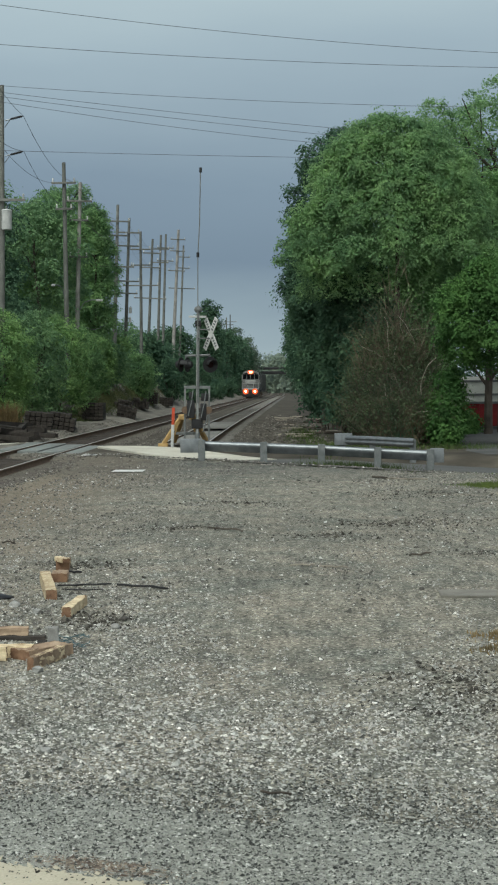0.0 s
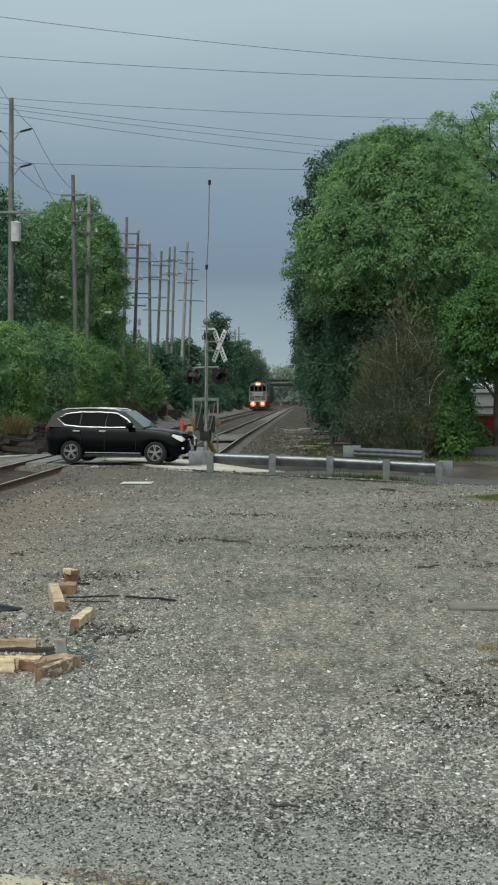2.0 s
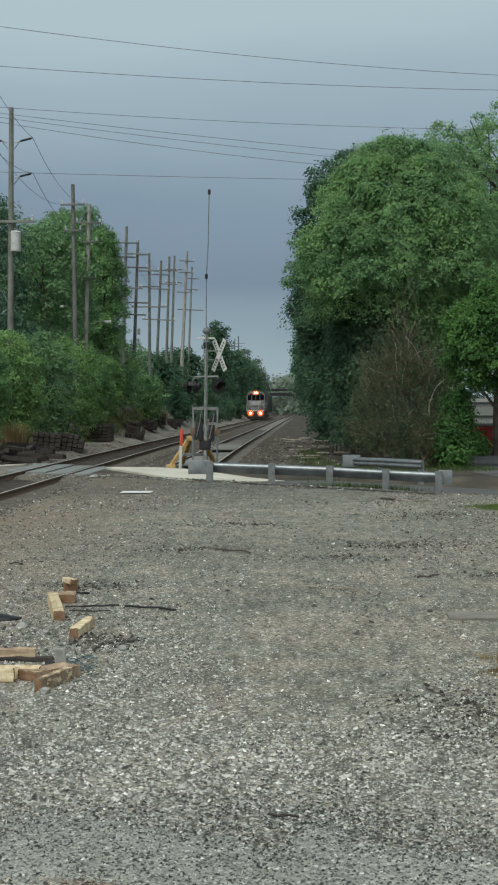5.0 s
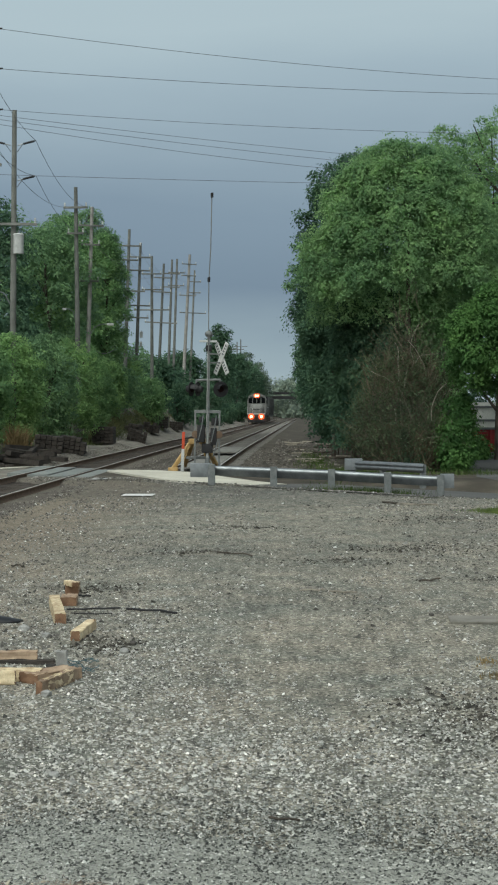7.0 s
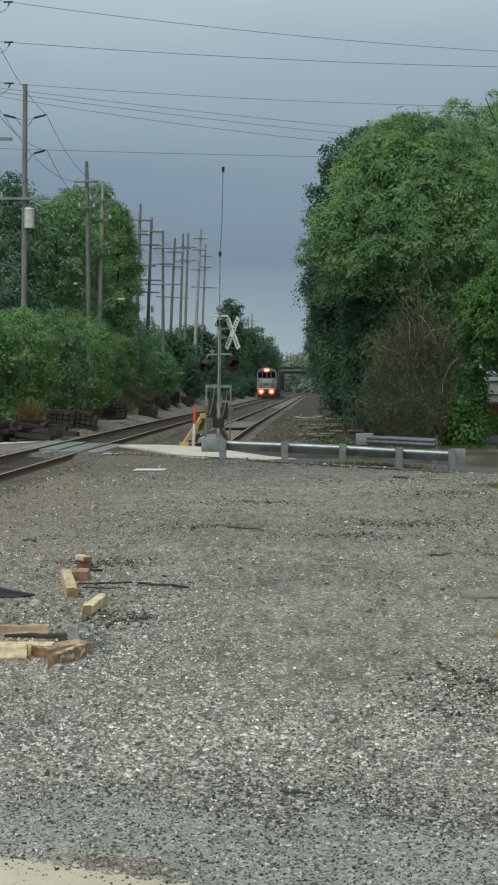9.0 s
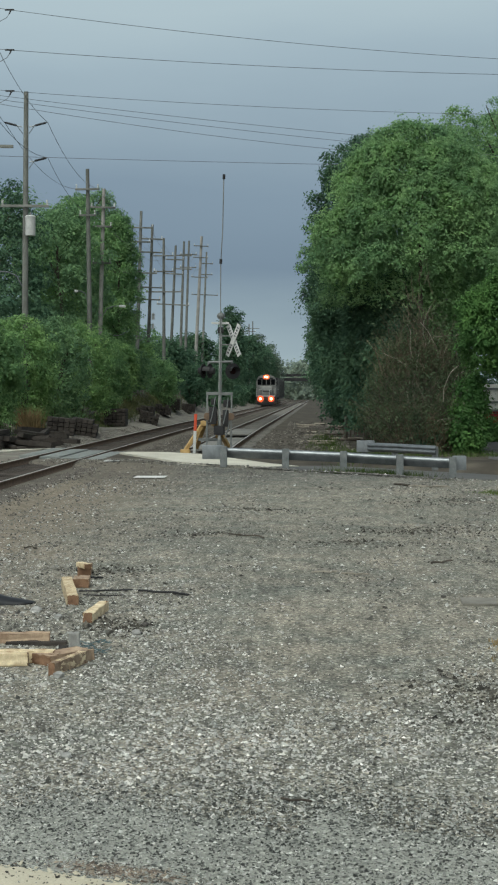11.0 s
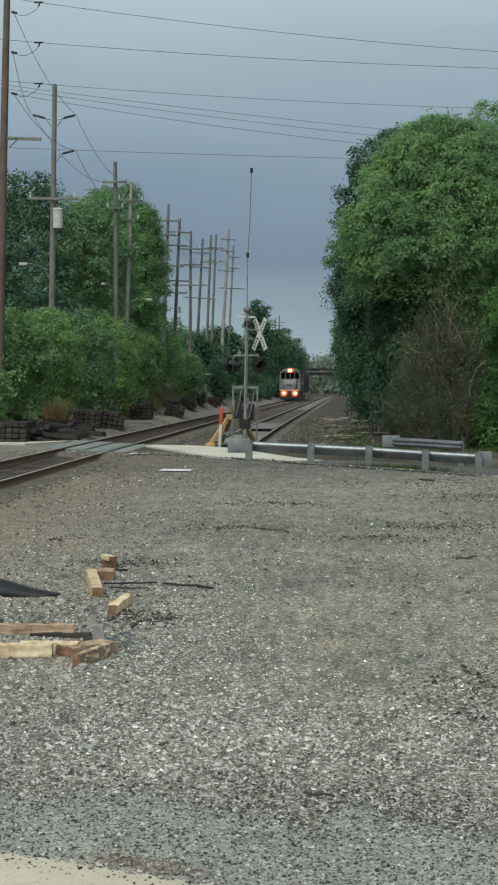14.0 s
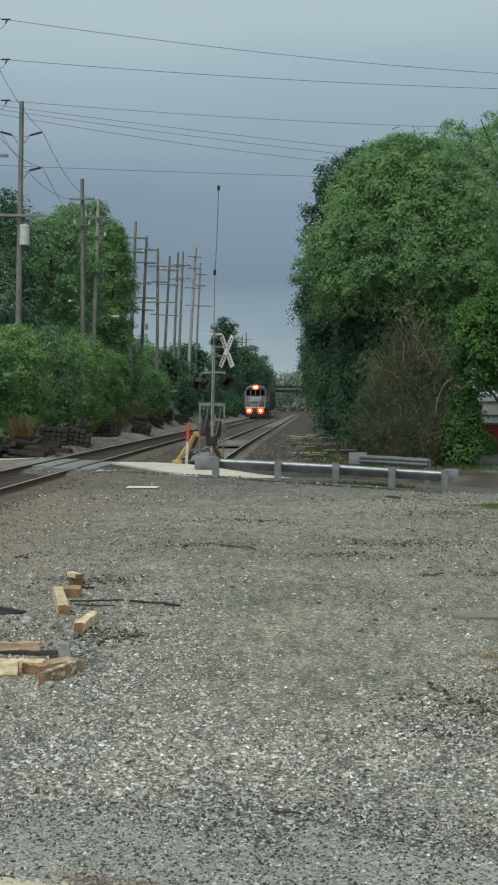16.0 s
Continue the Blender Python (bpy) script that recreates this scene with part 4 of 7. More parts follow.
def build_right_trees():
    tree("tall broad-leaved tree in fresh bright green leaf", 4.3, 67, 13.0, 4.8, leaf="leaf_bright", count=215000, size=0.074, seed=11, trunk=0.17, shape=dome(0.2, 5.0, 4.9, 8.95, 3.6, 170, 11, 0.5, 1.05, 6.5) + [(-4.62, 0, 7.6, 0.2, 0.2, 0.12), (-4.45, 0.3, 8.3, 0.22, 0.2, 0.15), (-4.15, 0, 9.2, 0.25, 0.2, 0.2)], stem=(0.3, -1.7), limbs=0, inner=0.15, floor=6.0)
    tree("dark green tree rising behind the bright one", 2.7, 86, 16.3, 2.75, 7.0, 2.7, "leaf_dark", 32000, 0.11, 46, 12, 0.26, small=0.28)
    tree("tall open-crowned tree in light green leaf", 10.3, 76, 16.7, 4.6, 9.6, 3.4, "leaf_bright", 27000, 0.085, 34, 13, 0.22, small=0.22, inner=0.0, limbs=30)
    tree("tall leafy tree joining the crowns along the yard", 8.2, 80, 15.2, 3.4, 4.5, 3, "leaf_mid", 24000, 0.105, 60, 28, 0.26, small=0.26)
    tree("dense dark tree behind the parking area", 9.4, 74, 12.2, 3.0, 5.4, 3, "leaf_mid", 28000, 0.10, 50, 14, 0.22, small=0.28)
    tree("low yellow-green tree overhanging the parking area", 8.1, 60, 6.9, 2.5, 2.6, 2, "leaf_yellow", 48000, 0.075, 54, 15, 0.07, small=0.27, stem=(1.9, 0.6), limbs=5)
    tree("low yellow-green tree overhanging the parking area", 10.6, 61, 7.2, 2.4, 3.0, 2, "leaf_yellow", 30000, 0.08, 48, 25, 0.07, small=0.27)
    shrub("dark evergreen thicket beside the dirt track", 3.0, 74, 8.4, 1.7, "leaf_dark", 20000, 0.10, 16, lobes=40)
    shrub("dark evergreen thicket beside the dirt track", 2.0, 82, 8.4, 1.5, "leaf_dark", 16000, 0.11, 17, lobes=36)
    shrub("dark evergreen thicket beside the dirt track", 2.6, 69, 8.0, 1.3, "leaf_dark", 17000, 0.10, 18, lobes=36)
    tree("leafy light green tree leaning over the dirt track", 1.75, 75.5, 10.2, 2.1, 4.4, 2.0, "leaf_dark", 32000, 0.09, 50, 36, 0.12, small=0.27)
    brush(4.35, 62.8, 8.6, 1.0, 2900, 19)
    brush(3.6, 62.6, 6.9, 1.0, 2100, 20)
    brush(5.2, 62.9, 7.0, 0.9, 1900, 25)
    brush(4.4, 61.2, 3.6, 1.4, 2400, 23)
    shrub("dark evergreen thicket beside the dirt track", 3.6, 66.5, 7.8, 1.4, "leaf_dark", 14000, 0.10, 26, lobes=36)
    shrub("dark evergreen thicket beside the dirt track", 5.4, 66.5, 7.9, 1.7, "leaf_mid", 12000, 0.10, 27)
    shrub("leafy green shrub at the edge of the parking area", 6.2, 60.5, 3.1, 0.66, "leaf_yellow", 14000, 0.07, 21, lobes=30)
    shrub("leafy green shrub at the edge of the parking area", 5.9, 60.1, 2.0, 0.6, "leaf_yellow", 7000, 0.08, 29)
    shrub("leafy green shrub at the edge of the parking area", 4.4, 60.6, 1.0, 0.6, "leaf_dark", 5000, 0.08, 22)
    shrub("light green weeds growing before the container", 8.2, 74, 1.0, 0.9, "leaf_yellow", 4500, 0.09, 24)
    shrub("dark undergrowth closing the yard behind the trailer", 9.0, 104, 6.5, 3.4, "leaf_dark", 6000, 0.16, 34, name="undergrowth", category="undergrowth")
    shrub("dark undergrowth closing the yard behind the trailer", 14.5, 106, 6.5, 3.6, "leaf_dark", 6000, 0.16, 35, name="undergrowth", category="undergrowth")
    k = 30
    for y, x, h, rx in ((98, 2.5, 13.0, 2.6), (112, 2.7, 14.0, 3.0), (128, 2.7, 13.0, 3.0), (148, 3.0, 14.5, 3.3), (172, 3.1, 14.0, 3.2), (200, 3.9, 15, 3.8), (235, 4.3, 14.5, 3.8), (280, 5.4, 15, 4.2), (340, 7.2, 16, 5)):
        far = y >= 150
        tree("dark leafy tree in the belt along the railway", x, y, h, rx, 0.6, rx, "leaf_far_hazed" if y > 190 else "leaf_dark", 6000 if far else 15000, 0.24 if far else 0.14, 40, k, 0.2, group="trees right of the railway")
        k += 1
    for y, x, h, rx in ((84, 12.5, 14, 4.0), (95, 7.5, 13, 3.6), (110, 8, 14, 4), (92, 17, 15, 4.5)):
        tree("leafy tree standing behind the front trees", x, y, h, rx, 2.5, rx, "leaf_mid", 7000, 0.22, 14, k, 0.25, group="trees right of the railway")
        k += 1


def build_left_trees():
    k = 60
    for y, x, h, rx in ((58, -13.9, 3.6, 1.9), (64, -13.5, 4.2, 2.0), (71, -13.2, 4.7, 2.0), (79, -13.1, 5.0, 2.1), (88, -13.0, 5.3, 2.1), (97, -13.0, 4.6, 1.8), (107, -13.6, 4.4, 1.7), (117, -13.8, 4.2, 1.7), (128, -14.2, 4.8, 1.8), (142, -14.2, 4.4, 1.9), (160, -13.4, 4.4, 2.0), (185, -13.4, 5.0, 2.3), (215, -13.4, 5.2, 2.6), (250, -13.4, 5.5, 2.8), (172, -11.6, 3.0, 1.3), (196, -11.3, 3.4, 1.5), (224, -11.2, 3.8, 1.6), (258, -11.2, 4.2, 1.8), (300, -11.3, 5.0, 2.0), (345, -11.6, 5.6, 2.2)):
        leaf = ("leaf_shrub", "leaf_mid", "leaf_shrub", "leaf_roadside")[k % 4] if y < 140 else "leaf_dark"
        shrub("dense green shrub in the overgrown bank along the railway", x + float(curve(y)), y, h - 1.2 * (y > 100) - 0.5 * (140 < y < 220), rx, leaf, 21000 if y < 110 else 7000, 0.085 if y < 100 else 0.13, k, group="shrubs left of the railway")
        k += 1
    for y, x, h, rx in ((82, -20, 9, 3.2), (92, -18.7, 12.8, 3.8), (100, -15.8, 12.0, 3.2), (106, -20, 13.5, 4), (116, -17.5, 14.0, 3.6), (128, -18.0, 13.5, 3.2), (140, -20.0, 14, 3.6), (155, -15.0, 5.6, 2.6), (180, -16.5, 6.6, 3.0), (205, -16, 8.3, 3.0), (232, -12.4, 13.6, 2.0), (262, -14.2, 8.6, 3.0), (300, -13.2, 10.8, 2.8), (345, -13.4, 11, 3.2), (395, -13.8, 11, 3.4)):
        tree("dark green roadside tree behind the utility poles", x + float(curve(y)), y, h - 1.4 * (140 < y < 220), rx, 1.2, rx, "leaf_dark" if y < 95 or y > 140 else ("leaf_roadside" if k % 3 else "leaf_mid"), 15000 if y < 150 else 6000, 0.135 if y < 150 else 0.25, 40, k, 0.2, group="trees left of the railway")
        k += 1


def build_left_front():
    k = 150
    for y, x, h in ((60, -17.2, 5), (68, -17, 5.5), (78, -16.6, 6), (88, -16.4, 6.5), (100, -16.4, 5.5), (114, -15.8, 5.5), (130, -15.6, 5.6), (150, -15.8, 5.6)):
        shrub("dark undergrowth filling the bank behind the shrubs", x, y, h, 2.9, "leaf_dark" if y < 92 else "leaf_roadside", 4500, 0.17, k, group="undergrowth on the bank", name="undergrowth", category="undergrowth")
        k += 1
    shrub("rounded light green shrub on the bank by the poles", -11.75, 126, 3.6, 1.3, "leaf_bright", 9000, 0.10, 161, name="shrub")
    shrub("dark rounded shrub on the bank by the poles", -11.0, 150, 4.2, 1.4, "leaf_dark", 7000, 0.11, 162, name="shrub")
    tree("dark green tree standing behind the first poles", -18.6, 80, 10.8, 2.9, 2.0, 2.6, "leaf_dark", 10000, 0.13, 14, 131, 0.2)
    tree("broad round-crowned dark green tree behind the poles", -17.4, 126, 15.4, 4.1, 3.0, 4.0, "leaf_roadside", 46000, 0.12, 70, 134, 0.3, small=0.24)
    tree("light green tree standing beside the first poles", -16.6, 104, 10.2, 2.0, 1.2, 2.0, "leaf_shrub", 8000, 0.14, 12, 132, 0.18)
    tree("light green tree standing beside the first poles", -13.5, 112, 12.9, 1.8, 1.2, 1.8, "leaf_mid", 26000, 0.10, 50, 133, 0.18)


def build_far_woods():
    k = 170
    for y, x, h, rx in ((330, -17.0, 13, 3.6), (365, -14.6, 13, 3.4), (400, -13.0, 12.6, 3.0), (432, -12.6, 12.0, 3.0)):
        tree("hazy grey-green tree far down the line", x + float(curve(y)), y, h, rx, 0.5, rx, "leaf_far_hazed", 4200, 0.32, 14, k, 0.2, group="trees left of the railway")
        k += 1
    rs = np.random.RandomState(9)
    lobes = []
    for i in range(90):
        x = rs.uniform(-55, 55)
        h = rs.uniform(9, 14.5)
        lobes.append((x, 500 + rs.uniform(-20, 60), h * 0.5, 5.5, 5, h * 0.5))
    pts, out = lobe_points(lobes, 2200, 4, 0.3, -1.0)
    pts[:, 2] = np.maximum(pts[:, 2], 0.1)
    # the woods' haze is only their pale leaf colour
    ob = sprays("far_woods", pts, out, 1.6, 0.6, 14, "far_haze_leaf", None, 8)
    tagged(ob, "hazy woods closing the view down the line", "woods", kind="stuff")


build_right_trees()
build_left_trees()
build_left_front()
build_far_woods()

# ---- utility poles and wires ----


def utility_pole(x, y, top_z, lean=0.0, arms=((0.6, 1.1), (1.7, 0.9)), label="weathered wooden utility pole with steel crossarms", wood="pole_wood", r=0.17, extras=()):
    g = gz(x, y)
    h = top_z - g
    p = empty("utility_pole", label, "utility pole", pose(x, y, g, 0, lean, 0), "utility poles along the railway")
    bm = bmesh.new()
    cyl(bm, (0, 0, -0.3), (0, 0, h), r, r * 0.62, 12)
    part("pole", bm, wood, p)
    for drop, half, *shift in arms:
        z, mid = h - drop, shift[0] if shift else 0.0
        bm = bmesh.new()
        box(bm, mid - half, mid + half, -0.26, -0.16, z - 0.06, z + 0.06, 0.01)
        arm = part("crossarm", bm, "pole_wood", p)
        if shift:
            bm = bmesh.new()
            tube(bm, [(mid - half + 0.1, -0.2, z - 0.35), (mid - half * 0.4, -0.2, z - 0.05)], 0.02, 6)
            part("arm_brace", bm, "dark_steel", arm)
            continue
        for sx in (-1, 1):
            bm = bmesh.new()
            for q in range(4):
                cyl(bm, (sx * (half - 0.08), -0.21, z + 0.06 + q * 0.06), (sx * (half - 0.08), -0.21, z + 0.1 + q * 0.06), 0.06, 0.035, 8)
            part("insulator", bm, "signal_white", arm)
    for kind in extras:
        kind(p, h)
    return p


def transformer(z_drop, side=0.28, k=1.0):
    def put(p, h):
        z = h - z_drop
        bm = bmesh.new()
        cyl(bm, (side, -0.3, z - 0.45 * k), (side, -0.3, z + 0.4 * k), 0.23 * k, 0.23 * k, 16)
        cyl(bm, (side, -0.3, z + 0.4 * k), (side, -0.3, z + 0.46 * k), 0.25 * k, 0.2 * k, 16)
        t = part("transformer", bm, "signal_white", p, "pale grey transformer can")
        bm = bmesh.new()
        cyl(bm, (side, -0.3, z + 0.44 * k), (side, -0.3, z + 0.62 * k), 0.05 * k, 0.03 * k, 8)
        part("bushing", bm, "weathered_post", t)
    return put


def street_light(z_drop, reach):
    def put(p, h):
        z = h - z_drop
        bm = bmesh.new()
        pts = [(math.copysign(0.1, reach), 0, z - 0.7), (reach * 0.35, -0.1, z - 0.15), (reach * 0.7, -0.2, z), (reach, -0.3, z + 0.02)]
        tube(bm, pts, 0.03, 7)
        arm = part("lamp_arm", bm, "galvanised", p)
        bm = bmesh.new()
        box(bm, min(reach, reach * 1.35), max(reach, reach * 1.35), -0.42, -0.18, z - 0.07, z + 0.07, 0.05)
        part("lamp_head", bm, "signal_white", arm, "pale street lamp head")
    return put


def post_insulator(z_drop, sides):
    """Dark ribbed strain insulators that slant out from the pole."""
    def put(p, h):
        for sx in sides:
            z = h - z_drop
            bm = bmesh.new()
            a, b = Vector((sx * 0.16, -0.05, z)), Vector((sx * 0.98, -0.1, z + 0.2))
            tube(bm, [a, a.lerp(b, 0.35)], 0.025, 6)
            bracket = part("insulator_bracket", bm, "galvanised", p)
            bm = bmesh.new()
            for q in range(7):
                k = 0.35 + 0.6 * q / 7
                cyl(bm, a.lerp(b, k), a.lerp(b, k + 0.06), 0.06, 0.045, 9)
            cyl(bm, a.lerp(b, 0.3), b, 0.03, 0.03, 7)
            part("strain_insulator", bm, "signal_black", bracket, "dark ribbed strain insulator")
            bm = bmesh.new()
            tube(bm, [(sx * 0.14, -0.03, z - 0.3), a.lerp(b, 0.3)], 0.018, 6)
            part("insulator_strut", bm, "galvanised", bracket)
    return put


POLES = []


def pole_at(x, y, z, lean=0.0, **kw):
    """A pole whose foot is at x, y and whose top is at the height z, leaning by some degrees."""
    top_x = x + math.tan(radians(lean)) * z
    POLES.append((top_x, y, z))
    return utility_pole(x, y, z, lean, **kw)


def wire(pts, r=0.013, label="thin dark overhead wire", seg=5):
    bm = bmesh.new()
    tube(bm, pts, r, seg)
    return tagged(part("overhead_wire", bm, "wire"), label, "wire", "overhead wires")


def sag(a, b, drop, n=14):
    a, b = Vector(a), Vector(b)
    return [a.lerp(b, i / n) - Vector((0, 0, 4 * drop * (i / n) * (1 - i / n))) for i in range(n + 1)]


def build_poles():
    pole_at(-13.32, 62, 18.3, 1.34, wood="red_pole_wood", r=0.2, arms=((6.75, 0.68, 0.85),), label="reddish-brown utility pole carrying wires over the tracks")
    pole_at(-13.01, 72, 15.58, 0.70, arms=((5.2, 1.1),), extras=(post_insulator(1.6, (-1, 1)), post_insulator(3.2, (1,)), transformer(6.1), street_light(8.2, -1.1)), label="grey wooden utility pole with a pale transformer and a street lamp")
    pole_at(-12.71, 92, 14.90, -0.50, arms=((1.2, 0.7), (2.7, 0.5)), extras=(street_light(7.1, -0.6),))
    pole_at(-13.35, 100, 14.79, 1.87, arms=((1.2, 0.8), (2.4, 0.6), (4.7, 0.6)), extras=(street_light(7.4, 1.2),), wood="pale_pole_wood")
    pole_at(-13.44, 123, 16.01, 1.91, arms=((1.3, 1.0), (2.4, 0.8), (4.8, 1.4)))
    pole_at(-13.43, 131, 15.81, 2.26, arms=((1.2, 0.9), (2.3, 0.9), (5.2, 1.0), (6.2, 0.9)), extras=(transformer(7.6, 0.35, 0.55), transformer(8.4, 0.35, 0.45)))
    pole_at(-12.91, 141, 15.68, 0.13, arms=((1.6, 0.9), (3.0, 0.9), (4.8, 1.6)))
    pole_at(-13.68, 155, 16.33, 2.87, arms=((1.4, 0.9), (2.8, 0.9), (5.8, 1.6)))
    pole_at(-13.59, 166, 17.77, 2.08, arms=((1.5, 0.9), (2.9, 0.9)))
    pole_at(-13.53, 172, 18.41, 2.06, arms=((1.5, 0.9), (2.9, 0.9)))
    pole_at(-13.97, 193, 20.98, 3.05, arms=((1.2, 0.9), (2.6, 0.9), (5, 1.0)), r=0.24, wood="pale_pole_wood")
    pole_at(-13.81, 203, 19.95, 2.52, arms=((1.5, 0.9), (2.9, 0.9), (5.5, 1.7)))
    pole_at(-12.0, 320, 15.8, 0, arms=((1.5, 1.4),))
    pole_at(-11.6, 330, 16.8, 0, arms=((1.5, 1.4),))
    # wires along the line
    for i, j in ((2, 4), (4, 6), (6, 8), (8, 10), (3, 5), (5, 7), (7, 9), (9, 11)):
        a, b = POLES[i], POLES[j]
        for off, dz in ((-0.7, -1.3), (0.7, -1.3), (0.7, -2.9)):
            wire(sag((a[0] + off, a[1], a[2] + dz), (b[0] + off, b[1], b[2] + dz), 0.6), 0.010)
    # feeders from the tall pole by way of the strain insulators of the next
    p0, p1, p2 = POLES[0], POLES[1], POLES[2]
    for z0, ox, oz, tx, tz in ((16.6, 0.98, -1.4, 0.7, -1.15), (15.0, -0.98, -1.4, -0.7, -1.15), (13.4, 0.98, -3.0, 0.5, -2.65)):
        mid = (p1[0] + ox, p1[1] - 0.1, p1[2] + oz)
        wire(sag((p0[0] + 0.18, p0[1], z0), mid, 0.5), 0.011)
        wire(sag(mid, (p2[0] + tx, p2[1], p2[2] + tz), 0.7), 0.011)
    # slack pale service cables low on the poles
    for a, b, drop in (((-12.75, 100, 5.7), (-13.3, 123, 7.9), 0.7), ((-13.3, 123, 6.2), (-13.35, 131, 7.2), 0.5)):
        wire(sag(a, b, drop), 0.022, "slack pale service cable slung low between poles")
    # wires that cross the tracks to the far side of the yard
    # (height at the pole side, height at the far side, sag, radius, has a dead end)
    for z0, z1, drop, r, dead in ((17.94, 14.39, 0.68, 0.011, 1), (15.94, 14.05, 0.47, 0.011, 1), (14.35, 12.58, 0.52, 0.009, 1), (14.40, 10.72, 0.39, 0.009, 0), (14.34, 10.42, 0.48, 0.009, 0), (14.44, 10.56, 0.97, 0.009, 0), (11.44, 10.49, 0.17, 0.009, 0)):
        x0 = -11.62
        k = (x0 + 18.0) / 34.0
        zc = z0 + (z1 - z0) * k - 4 * drop * k * (1 - k)
        # the far ends are made fast behind the crowns across the yard
        far = 80.0 / 62.0
        wire(sag((-18.0, 62, z0), (x0, 62, zc), drop * k * k, 6) + sag((x0, 62, zc), (16 * far, 80, EYE[2] + (z1 - EYE[2]) * far), drop * (1 - k) ** 2 * 1.13, 22)[1:], r, "overhead wire slung across the railway tracks")
        if not dead:
            continue
        bracket = empty("dead_end_clamp", "dark dead-end clamp and jumper loop on a crossing wire", "wire clamp", pose(x0, 62, zc), "wire clamps")
        bm = bmesh.new()
        pole_x = -12.72 + 0.1 - x0
        tube(bm, [(pole_x, -0.1, -0.42), (pole_x + 0.25, -0.1, -0.52), (pole_x * 0.5, -0.1, -0.5), (-0.16, -0.05, -0.3), (0.0, 0, -0.04)], 0.012, 6)
        part("jumper", bm, "wire", bracket)
        bm = bmesh.new()
        box(bm, -0.24, 0.12, -0.03, 0.03, -0.02, 0.04, 0.01)
        part("clamp", bm, "signal_black", bracket)
        bm = bmesh.new()
        cyl(bm, (0.0, 0, 0.0), (-0.07, -0.02, -0.16), 0.035, 0.025, 7)
        part("jumper_clip", bm, "signal_black", bracket)
        bm = bmesh.new()
        cyl(bm, (pole_x - 0.12, -0.1, -0.38), (pole_x + 0.1, -0.1, -0.42), 0.045, 0.045, 8)
        part("pole_bushing", bm, "signal_black", bracket)


build_poles()


# ---- crossing signal ----


